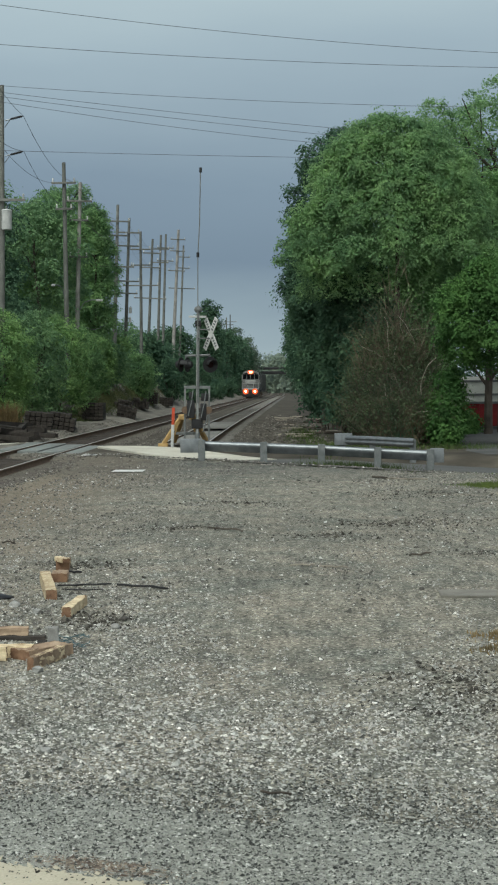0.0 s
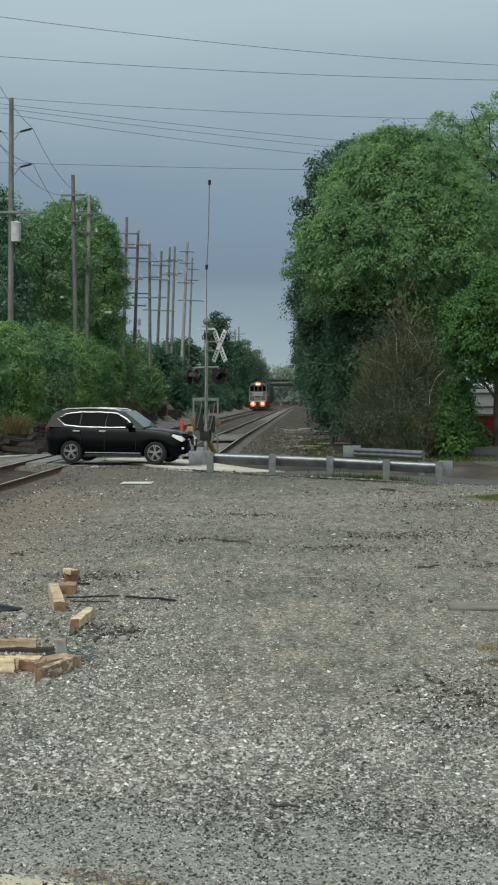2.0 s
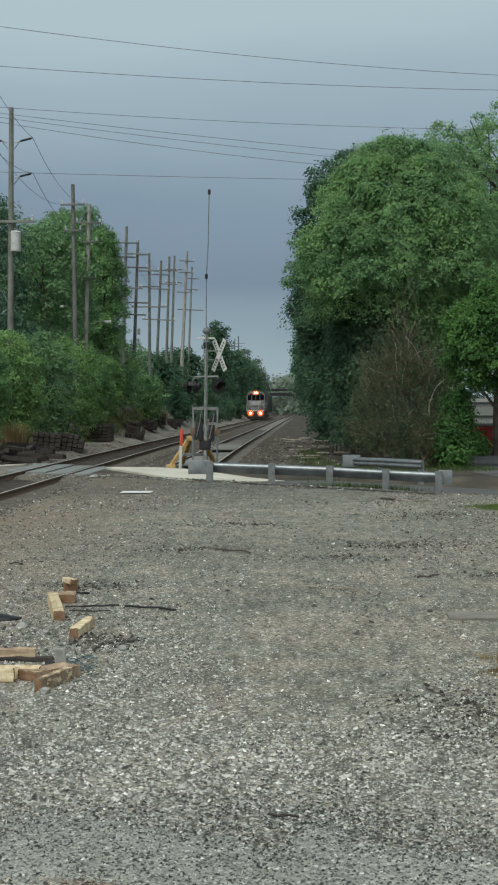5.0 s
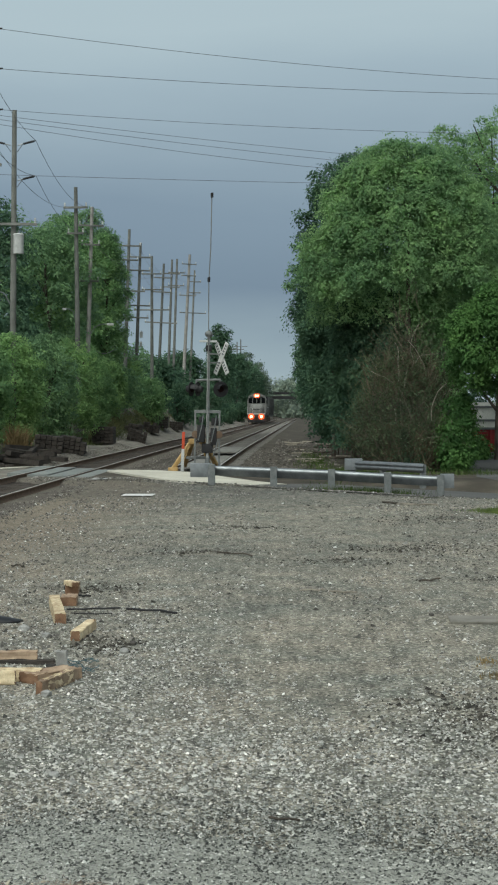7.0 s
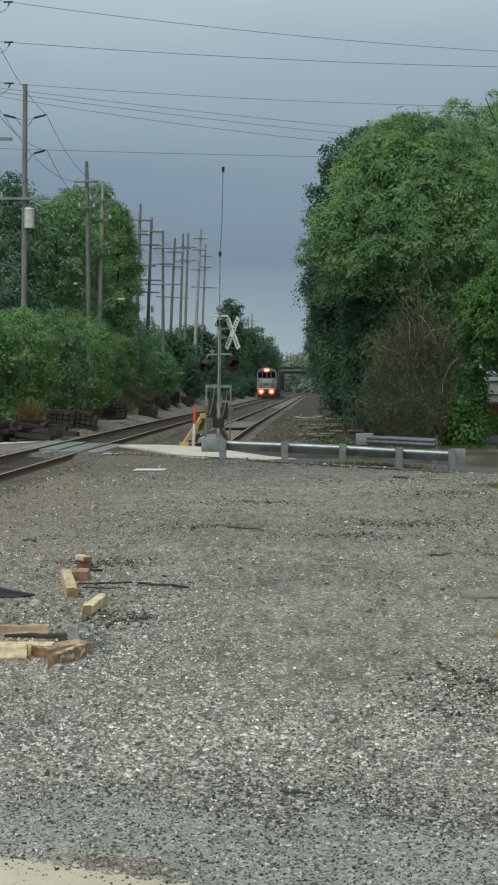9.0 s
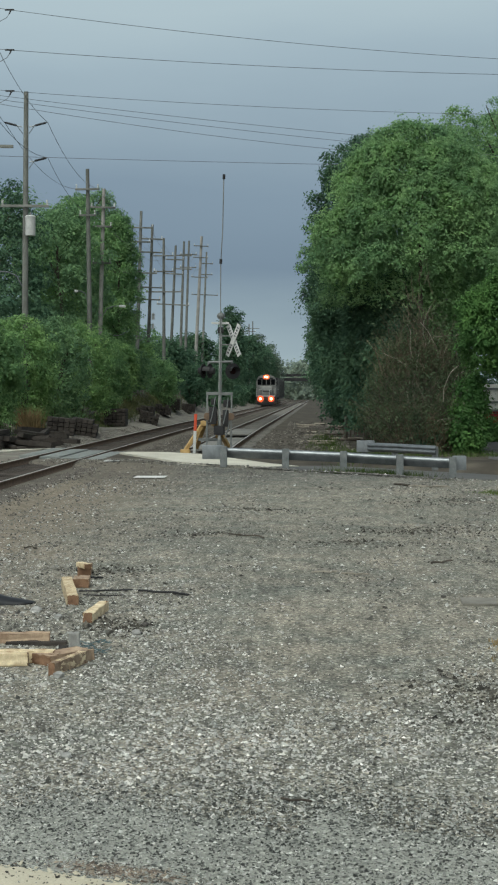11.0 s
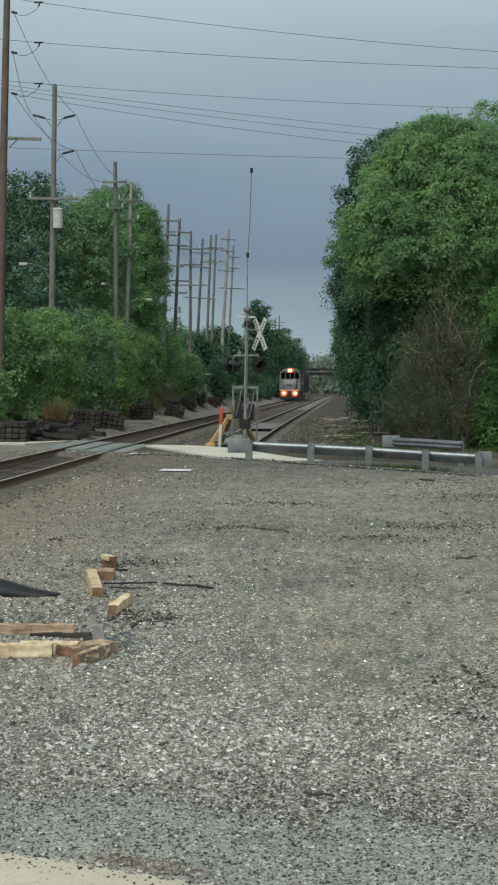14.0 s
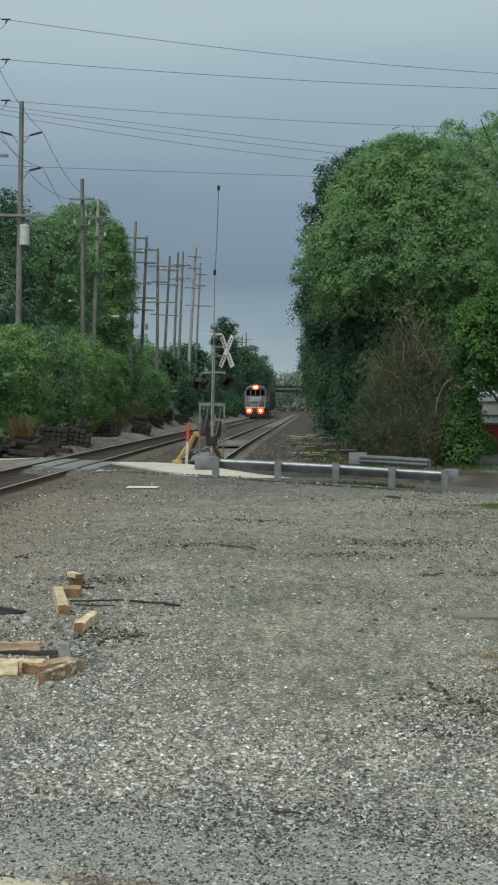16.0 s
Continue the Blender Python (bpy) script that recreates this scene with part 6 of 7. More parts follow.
        part("fog_light", bm, "headlight_glass", car)
        bm = bmesh.new()
        box(bm, -2.2, -2.04, min(s * 0.56, s * 0.8), max(s * 0.6, s * 0.86), 1.0, 1.12, 0.03)
        part("tail_light", bm, "tail_lens", car, "dark red tail light")
    for x0, x1 in (((1.0, 1.1), (0.32, 1.6)),):
        bm = bmesh.new()
        v = [(x0[0], -0.78, x0[1] + 0.012), (x0[0], 0.78, x0[1] + 0.012), (x1[0], 0.6, x1[1] + 0.012), (x1[0], -0.6, x1[1] + 0.012)]
        d = Vector((0.02, 0, 0.025))
        vs = [bm.verts.new(Vector(p) + d) for p in v] + [bm.verts.new(Vector(p) - d) for p in v]
        for f in ((0, 1, 2, 3), (7, 6, 5, 4), (0, 4, 5, 1), (1, 5, 6, 2), (2, 6, 7, 3), (3, 7, 4, 0)):
            bm.faces.new([vs[i] for i in f])
        part("windscreen", bm, "windscreen_glass", car)
    bm = bmesh.new()
    box(bm, 2.26, 2.355, -0.42, 0.42, 0.55, 0.76, 0.02)
    part("grille", bm, "signal_black", car)
    bm = bmesh.new()
    tube(bm, [(2.33, -0.36, 0.78), (2.37, -0.2, 0.56), (2.375, 0.2, 0.56), (2.33, 0.36, 0.78)], 0.03, 7)
    part("grille_trim", bm, "chrome", car)
    bm = bmesh.new()
    box(bm, 2.34, 2.365, -0.16, 0.16, 0.42, 0.54, 0.005)
    part("number_plate", bm, "signal_white", car)
    bm = bmesh.new()
    box(bm, 2.2, 2.36, -0.62, 0.62, 0.3, 0.36, 0.02)
    part("lower_trim", bm, "chrome", car)
    bm = bmesh.new()
    box(bm, -2.12, -1.82, -0.6, 0.6, 1.56, 1.6, 0.015)
    part("spoiler", bm, "car_paint", car)
    # wheels
    bm = bmesh.new()
    prof = [(0.225, -0.11), (0.31, -0.115), (0.345, -0.09), (0.352, 0), (0.345, 0.09), (0.31, 0.115), (0.225, 0.11)]
    seg = 28
    rings = []
    for i in range(seg):
        a = 2 * math.pi * i / seg
        rings.append([(r * math.cos(a), w, r * math.sin(a)) for r, w in prof])
    loft(bm, rings + [rings[0]], False)
    bmesh.ops.remove_doubles(bm, verts=bm.verts, dist=1e-5)
    tyre = bpy.data.meshes.new("tyre")
    bm.to_mesh(tyre)
    bm.free()
    tyre.materials.append(MATS["rubber"])
    bm = bmesh.new()
    cyl(bm, (0, -0.07, 0), (0, 0.07, 0), 0.235, 0.235, 24)
    well = bpy.data.meshes.new("rim_well")
    bm.to_mesh(well)
    bm.free()
    well.materials.append(MATS["rubber"])
    bm = bmesh.new()
    for i in range(5):
        for da in (-0.16, 0.16):
            a = 2 * math.pi * i / 5
            p0 = Vector((math.cos(a) * 0.05, 0, math.sin(a) * 0.05))
            p1 = Vector((math.cos(a + da) * 0.225, 0, math.sin(a + da) * 0.225))
            cyl(bm, p0 + Vector((0, -0.095, 0)), p1 + Vector((0, -0.1, 0)), 0.024, 0.017, 6)
            cyl(bm, p0 + Vector((0, 0.095, 0)), p1 + Vector((0, 0.1, 0)), 0.024, 0.017, 6)
    cyl(bm, (0, -0.11, 0), (0, 0.11, 0), 0.06, 0.06, 12)
    for sy in (-0.1, 0.1):
        tube(bm, [(math.cos(a) * 0.23, sy, math.sin(a) * 0.23) for a in np.linspace(0, 2 * math.pi, 25)], 0.014, 5)
    rim = bpy.data.meshes.new("rim")
    bm.to_mesh(rim)
    bm.free()
    rim.materials.append(MATS["alloy"])
    wheels = []
    for ax in (-1.305, 1.4):
        for s in (-1, 1):
            wheel = new("wheel", tyre)
            wheel.parent = car
            wheel.matrix_local = pose(ax, s * 0.8, 0.352)
            for nm, me in (("rim_well", well), ("rim", rim)):
                ob = new(nm, me)
                ob.parent = wheel
            wheels.append((wheel, ax, s * 0.8))
    return car, wheels


# ---- train ----


def build_loco():
    loco = empty("locomotive", "pale grey diesel freight locomotive with lit headlights", "locomotive")
    P = lambda name, bm, mat, label="": part(name, bm, mat, loco, label)
    # local: -y is the front, z from the rail head
    bm = bmesh.new()
    box(bm, -1.5, 1.5, 0.3, 20.0, 1.3, 1.62, 0.03)
    P("frame", bm, "dark_steel")
    bm = bmesh.new()
    box(bm, -1.45, 1.45, 0.0, 0.35, 0.35, 1.6, 0.05)
    P("pilot", bm, "loco_red", "dull red front pilot sheet")
    bm = bmesh.new()
    box(bm, -1.3, 1.3, -0.35, 0.02, 0.15, 0.55, 0.08)
    P("plough", bm, "dark_steel")
    bm = bmesh.new()
    extrude_poly(bm, [(0.5, 1.6), (0.5, 2.55), (0.75, 2.95), (2.3, 3.05), (2.3, 1.6)], "x", -0.95, 0.95, 0.09)
    P("nose", bm, "loco_grey", "pale grey short nose")
    for x0, x1, z0, z1 in ((-0.5, 0.5, 2.12, 2.34), (-0.78, -0.62, 1.7, 2.45), (0.62, 0.78, 1.7, 2.45)):
        bm = bmesh.new()
        box(bm, x0, x1, 0.47, 0.51, z0, z1, 0.01)
        P("nose_marking", bm, "loco_dark", "dark painted bar on the nose")
    bm = bmesh.new()
    box(bm, -1.44, 1.44, -0.02, 0.02, 1.42, 1.6, 0.01)
    P("sill_stripe", bm, "signal_white", "pale stripe along the footplate")
    for x in (-0.6, 0.6):
        bm = bmesh.new()
        tube(bm, [(x, -0.05, 1.6), (x, -0.05, 2.45), (x * 2.3, -0.05, 2.45), (x * 2.3, -0.05, 1.6)], 0.028, 6)
        P("front_railing", bm, "signal_white")
    bm = bmesh.new()
    cab = [(-1.52, 1.6), (1.52, 1.6), (1.52, 3.75), (1.25, 4.45), (0.5, 4.75), (-0.5, 4.75), (-1.25, 4.45), (-1.52, 3.75)]
    extrude_poly(bm, cab, "y", 2.2, 4.6, 0.04)
    P("cab", bm, "loco_grey", "pale grey cab with rounded roof")
    for x0, x1 in ((-1.32, -0.72), (-0.62, -0.05), (0.05, 0.62), (0.72, 1.32)):
        bm = bmesh.new()
        box(bm, x0, x1, 2.15, 2.24, 3.2, 4.05, 0.02)
        P("cab_window", bm, "car_glass")
    for s in (-1, 1):
        bm = bmesh.new()
        box(bm, min(s * 1.5, s * 1.56), max(s * 1.5, s * 1.56), 2.6, 4.2, 3.0, 3.7, 0.02)
        P("side_window", bm, "car_glass")
        bm = bmesh.new()
        box(bm, min(s * 0.55, s * 1.05), max(s * 0.55, s * 1.05), 2.13, 2.22, 4.08, 4.28, 0.02)
        P("number_board", bm, "signal_black")
        bm = bmesh.new()
        tube(bm, [(s * 1.42, 0.15, 1.6), (s * 1.42, 0.15, 2.6), (s * 1.4, 2.1, 2.65)], 0.03, 6)
        P("handrail", bm, "signal_white")
        bm = bmesh.new()
        for q in range(4):
            box(bm, min(s * 1.1, s * 1.55), max(s * 1.1, s * 1.55), 0.4 + q * 0.12, 0.65 + q * 0.12, 0.45 + q * 0.3, 0.48 + q * 0.3, 0.005)
        P("step", bm, "dark_steel")
        bm = bmesh.new()
        tube(bm, [(s * 1.45, y, 2.55) for y in np.arange(5.0, 19.6, 1.8)], 0.025, 5)
        P("side_handrail", bm, "signal_white")
    bm = bmesh.new()
    box(bm, -0.42, 0.42, 2.12, 2.3, 4.15, 4.65, 0.05)
    P("headlight_housing", bm, "dark_steel")
    for x, z, y, r in ((-0.14, 4.4, 2.09, 0.17), (0.14, 4.4, 2.09, 0.17), (-0.8, 1.08, -0.03, 0.22), (0.8, 1.08, -0.03, 0.22)):
        bm = bmesh.new()
        cyl(bm, (x, y, z), (x, y - 0.05, z), r * 0.85, r * 0.85, 16)
        lens = P("headlight", bm, "lamp_glow", "bright warm headlight")
        # added glowing disc behind each lens imitates the lamp's halo of glare
        bm = bmesh.new()
        cyl(bm, (x, y - 0.02, z), (x, y + 0.1, z), r + (0.26 if z < 2 else 0.16), r + (0.28 if z < 2 else 0.18), 18)
        P("reflector", bm, "halo_glow", "glowing orange disc standing for the lamp's halo")
    bm = bmesh.new()
    box(bm, -0.92, 0.92, 4.6, 19.2, 1.6, 4.25, 0.12)
    P("long_hood", bm, "loco_dark")
    bm = bmesh.new()
    box(bm, -1.4, 1.4, 14.5, 18.8, 3.2, 4.4, 0.1)
    P("radiator", bm, "dark_steel")
    bm = bmesh.new()
    box(bm, -1.35, 1.35, 7.3, 12.6, 0.45, 1.3, 0.15)
    P("fuel_tank", bm, "dark_steel")
    for y in (1.9, 3.6, 5.3, 14.4, 16.1, 17.8):
        for s in (-1, 1):
            bm = bmesh.new()
            cyl(bm, (s * 0.68, y, 0.51), (s * 0.82, y, 0.51), 0.51, 0.51, 18)
            P("wheel", bm, "rail_side")
    for y in (3.6, 16.1):
        for s in (-1, 1):
            bm = bmesh.new()
            box(bm, min(s * 0.9, s * 1.15), max(s * 0.9, s * 1.15), y - 2.4, y + 2.4, 0.5, 1.15, 0.08)
            P("bogie_frame", bm, "dark_steel")
    bm = bmesh.new()
    cyl(bm, (0, -0.5, 0.88), (0, 0.2, 0.88), 0.13, 0.13, 10)
    P("coupler", bm, "dark_steel")
    return loco


def build_wagon():
    w = empty("freight_wagon", "dark grey covered freight wagon coupled behind the locomotive", "freight wagon", group="freight wagons")
    for name, dims, mat in (("body", (-1.5, 1.5, 0.6, 16.4, 1.2, 4.35), "wagon_grey"), ("underframe", (-1.4, 1.4, 0.2, 16.8, 0.95, 1.2), "dark_steel")):
        bm = bmesh.new()
        box(bm, *dims, 0.08)
        part(name, bm, mat, w)
    for s in (-1, 1):
        for y in np.arange(1.4, 16, 1.3):
            bm = bmesh.new()
            box(bm, min(s * 1.49, s * 1.56), max(s * 1.49, s * 1.56), y - 0.05, y + 0.05, 1.25, 4.2, 0.01)
            part("rib", bm, "wagon_grey", w)
        for y in (2.0, 3.8, 13.2, 15.0):
            bm = bmesh.new()
            cyl(bm, (s * 0.68, y, 0.42), (s * 0.82, y, 0.42), 0.42, 0.42, 16)
            part("wheel", bm, "rail_side", w)
    return w


# ---- the yard beyond the trees ----


def build_right_yard():
    y = 84.0
    g = gz(10.6, y)
    c = empty("skip_container", "dark red steel skip container with ribbed sides", "container", pose(11.3, y, g))
    bm = bmesh.new()
    extrude_poly(bm, [(-1.9, 0.12), (1.9, 0.12), (2.05, 1.35), (-2.05, 1.35)], "y", -0.9, 0.9, 0.03)
    part("hull", bm, "red_steel", c)
    for x in np.arange(-1.7, 1.8, 0.55):
        bm = bmesh.new()
        box(bm, x - 0.05, x + 0.05, -0.97, -0.895, 0.15, 1.3, 0.01)
        part("rib", bm, "red_steel", c)
    bm = bmesh.new()
    box(bm, -2.1, 2.1, -1.0, -0.88, 1.3, 1.42, 0.02)
    part("rim_rail", bm, "weathered_post", c)
    for x in (-1.5, 1.5):
        bm = bmesh.new()
        box(bm, x - 0.15, x + 0.15, -0.8, 0.8, -0.02, 0.15, 0.02)
        part("skid", bm, "dark_steel", c)
    t = empty("white_trailer", "pale box trailer parked behind the skip container", "trailer", pose(12.6, 90, gz(12.6, 90)))
    bm = bmesh.new()
    box(bm, -3.2, 3.2, -1.2, 1.2, 0.9, 2.75, 0.05)
    part("body", bm, "white_panel", t)
    for z in (1.25, 1.75, 2.5):
        bm = bmesh.new()
        box(bm, -3.22, 3.22, -1.26, -1.19, z - 0.06, z + 0.06, 0.01)
        part("side_rail", bm, "weathered_post", t)
    for x in (-2.2, 1.6, 2.5):
        bm = bmesh.new()
        cyl(bm, (x, -1.15, 0.45), (x, -0.85, 0.45), 0.45, 0.45, 18)
        part("wheel", bm, "rubber", t)


def build_bridge():
    b = empty("railway_overbridge", "dark steel overbridge crossing the line in the distance", "bridge", kind="structure")
    y, z = 440.0, 5.2
    for nm, d, mat in (("deck", (-40, 40, y, y + 6, z, z + 0.8), "dark_steel"), ("girder", (-40, 40, y - 0.2, y, z + 1.25, z + 1.9), "dark_steel"), ("abutment", (-16, -11, y - 0.5, y + 6.5, -1, z), "weathered_post"), ("abutment", (3, 9, y - 0.5, y + 6.5, -1, z), "weathered_post")):
        bm = bmesh.new()
        box(bm, *d, 0.05)
        part(nm, bm, mat, b)


# ---- near ground: slab, worn asphalt, litter ----


def build_apron():
    # worn asphalt strip at the photographer's feet
    rs = np.random.RandomState(2)
    xs = np.arange(-6, 6.05, 0.1)
    rows = []
    for k in np.linspace(0, 1, 40):
        row = []
        for x in xs:
            edge = 8.5 + 0.2 * math.sin(x * 4.1 + 2.0 * math.sin(x * 2.7)) + 0.09 * math.sin(x * 11.3 + 1.7 * math.sin(x * 5.1)) + 0.03 * math.sin(x * 31.0) + 0.12 * math.sin(x * 2.1) + 0.09 * math.sin(x * 5.3 + 1) + 0.05 * math.sin(x * 13.0) - 0.12 * x
            y = 4.0 + (edge - 4.0) * k
            row.append((x, y, gz(x, y) + 0.012 * min(1.0, (1 - k) * 12) - 0.01 * (k == 1)))
        rows.append(row)
    tagged(ribbon("asphalt_apron", rows, "old_asphalt"), "worn grey asphalt strip at the edge of the yard", "pavement", kind="structure")
    bm = bmesh.new()
    a, b = Vector((-1.45, 7.42)), Vector((-0.60, 7.07))
    d = (b - a).normalized()
    p0, p1 = a - d * 5, b + d * 0.3
    z = -0.43
    edge = []
    for i in range(140):
        q = p0.lerp(p1, i / 139)
        edge.append((q.x, q.y + 0.016 * math.sin(i * 1.9) + 0.012 * math.sin(i * 4.7) + rs.uniform(-0.012, 0.012), z))
    pts = edge + [(0.6, 4.6, z), (-6, 5.0, z)]
    top = [bm.verts.new((x, y, zz + 0.03)) for x, y, zz in pts]
    low = [bm.verts.new((x, y, zz - 0.15)) for x, y, zz in pts]
    bm.faces.new(top)
    for i in range(len(pts)):
        j = (i + 1) % len(pts)
        bm.faces.new((top[i], top[j], low[j], low[i]))
    tagged(part("concrete_slab", bm, "pale_concrete"), "pale concrete slab with a crumbling edge", "concrete slab", kind="structure")
    # crumbs broken from the slab's edge, and a rusty spill beside it
    k = 260
    t = rs.uniform(0.45, 1.02, k)
    x, y = p0.x + (p1.x - p0.x) * t, p0.y + (p1.y - p0.y) * t + np.abs(rs.normal(0, 0.05, k)) - 0.02
    size = rs.gamma(2, 0.003, k) + 0.003
    tagged(stones("concrete_crumbs", np.stack([x, y, ground_z(x, y) + 0.02], -1), size, "pale_concrete", 0.6), "pale crumbs broken from the slab's edge", "rubble", kind="stuff")
    k = 220
    t = rs.uniform(0.5, 1.0, k)
    x, y = p0.x + (p1.x - p0.x) * t, p0.y + (p1.y - p0.y) * t - np.abs(rs.normal(0, 0.09, k))
    size = rs.gamma(2, 0.003, k) + 0.003
    tagged(stones("dark_grit", np.stack([x, y, np.full(k, z + 0.031)], -1), size, "dark_chips", 0.5), "dark grit strewn on the concrete slab", "grit", kind="stuff")
    k = 2600
    x = -0.88 + rs.normal(0, 0.16, k)
    y = 7.38 + rs.normal(0, 0.05, k) - 0.3 * (x + 0.88)
    size = rs.gamma(2, 0.0028, k) + 0.003
    tagged(stones("rust_grit", np.stack([x, y, ground_z(x, y) + 0.011], -1), size, "rust_grit", 0.4), "rusty brown grit spilled beside the slab", "grit", kind="stuff")
    # white paint bars by the crossing
    for x, y, w, ln in ((-4.31, 42.95, 0.85, 1.0), (-5.9, 47.2, 0.45, 0.7)):
        rows = [[(x + (i - 0.5) * w, y + (j - 0.5) * ln, gz(x + (i - 0.5) * w, y + (j - 0.5) * ln) + 0.025) for i in np.linspace(0, 1, 5)] for j in np.linspace(0, 1, 6)]
        tagged(ribbon("road_marking", rows, "road_paint"), "worn white painted bar by the crossing", "road marking", kind="structure")


def on_lot(px, py, z=-0.45):
    y = (EYE[2] - z) * 2800 / (py - 684)
    return (px - 507) * y / 2800, y


def stick(px0, py0, px1, py1, r, material, label, name="stick", bend=0.06):
    x0, y0 = on_lot(px0, py0)
    x1, y1 = on_lot(px1, py1)
    rs = random.Random(int(px0 + py0))
    pts = []
    for i in range(7):
        k = i / 6
        x, y = x0 + (x1 - x0) * k + rs.uniform(-bend, bend) * 0.3, y0 + (y1 - y0) * k + rs.uniform(-bend, bend)
        pts.append((x, y, gz(x, y) + r + 0.015))
    bm = bmesh.new()
    tube(bm, pts, r, 6)
    return tagged(part(name, bm, material), label, name.replace("_", " "))


def build_litter():
    stick(100, 1036, 195, 1036, 0.012, "dark_steel", "thin black bent strap on the gravel", "metal_strap")
    stick(203, 1037, 290, 1046, 0.014, "dark_steel", "thin black bent strap on the gravel", "metal_strap", 0.1)
    stick(104, 1044, 180, 1046, 0.008, "dark_steel", "thin black bent strap on the gravel", "metal_strap")
    stick(115, 1012, 138, 1013, 0.014, "dark_steel", "short dark metal rod", "metal_rod")
    stick(366, 941, 428, 946, 0.014, "bark", "dark broken twig on the gravel", "twig", 0.15)
    stick(722, 990, 757, 986, 0.014, "bark", "dark broken twig on the gravel", "twig", 0.15)
    stick(660, 848, 685, 851, 0.028, "bark", "dark broken twig on the gravel", "twig", 0.15)
    stick(690, 853, 750, 851, 0.02, "pale_bark", "pale bare branch lying near the road", "twig", 0.3)
    stick(455, 1418, 512, 1420, 0.007, "bark", "small brown twig on the gravel", "twig", 0.02)
    stick(0, 962, 22, 961, 0.012, "bark", "dark broken twig on the gravel", "twig", 0.1)
    stick(515, 1008, 560, 1006, 0.012, "pale_bark", "pale splinter of wood", "twig", 0.1)
    stick(560, 1008, 610, 1009, 0.010, "pale_bark", "pale splinter of wood", "twig", 0.1)
    # black sheet lying humped over the stones
    rows = []
    x0, y0 = on_lot(-75, 1060)
    for j in range(9):
        row = []
        for i in range(22):
            u, v = i / 21, j / 8
            x = x0 - 1.6 + u * 2.14
            y = y0 + (v - 0.5) * 1.0 * (1.1 - u * 0.9) + 0.1 * u
            hump = 0.40 * math.sin(math.pi * v) ** 0.7 * (1 - u) ** 0.8
            row.append((x, y, gz(x, y) + 0.012 + hump + 0.01 * math.sin(u * 20)))
        rows.append(row)
    ob = ribbon("rubber_sheet", rows, "black_sheet")
    tagged(ob, "black rubber sheet lying humped on the gravel", "rubber sheet")
    ob.modifiers.new("thickness", "SOLIDIFY").thickness = 0.012
    # teal net tangled by the offcuts
    x0, y0 = on_lot(122, 1140)
    net = empty("tangled_netting", "faded teal plastic netting tangled by the offcuts", "netting", pose(x0, y0, gz(x0, y0)))
    rs = random.Random(3)
    for i in range(26):
        p = [Vector((rs.uniform(-0.13, 0.12), rs.uniform(-0.25, 0.25), 0.012 + rs.uniform(0, 0.05)))]
        a = rs.uniform(0, 6.28)
        for q in range(5):
            a += rs.uniform(-0.9, 0.9)
            p.append(p[-1] + Vector((math.cos(a) * 0.025, math.sin(a) * 0.05, rs.uniform(-0.008, 0.01))))
            p[-1].z = max(0.008, p[-1].z)
        bm = bmesh.new()
        tube(bm, p, 0.004, 4)
        part("strand", bm, "blue_tarp", net)
    # larger single stones
    for px, py, r in ((72, 1338, 0.035), (60, 1195, 0.05), (210, 1385, 0.02), (200, 1110, 0.05), (215, 1095, 0.04), (20, 1075, 0.06), (60, 1088, 0.05), (745, 1050, 0.03)):
        x, y = on_lot(px, py)
        bm = bmesh.new()
        bmesh.ops.create_icosphere(bm, subdivisions=2, radius=r)
        rr = random.Random(px)
        for v in bm.verts:
            v.co *= rr.uniform(0.8, 1.15)
            v.co.z *= 0.65
        ob = tagged(part("stone", bm, "dark_stone" if px % 2 else "grey_stone"), "single larger stone lying in the gravel", "stone", "single stones in the yard")
        ob.matrix_world = pose(x, y, gz(x, y) + r * 0.4, 0, 0, px)


def grass_patch(name, label, spots, material, height):
    rs = np.random.RandomState(len(spots) + int(height * 100))
    vs = []
    for cx, cy, rx, ry, k in spots:
        x = cx + rs.normal(0, 0.5, k) * rx
        y = cy + rs.normal(0, 0.5, k) * ry
        z = ground_z(x, y)
        a = rs.uniform(0, 6.28, k)
        h = height * rs.uniform(0.4, 1.2, k)
        w = 0.008 + 0.02 * height
        lean = rs.normal(0, 0.35, (k, 2)) * h[:, None]
        p0 = np.stack([x - np.cos(a) * w, y - np.sin(a) * w, z], -1)
        p1 = np.stack([x + np.cos(a) * w, y + np.sin(a) * w, z], -1)
        p2 = np.stack([x + lean[:, 0], y + lean[:, 1], z + h], -1)
        vs.append(np.stack([p0, p1, p2], 1).reshape(-1, 3))
    v = np.concatenate(vs)
    tagged(from_np(name, v, np.arange(len(v)).reshape(-1, 3), material), label, "grass", kind="stuff")


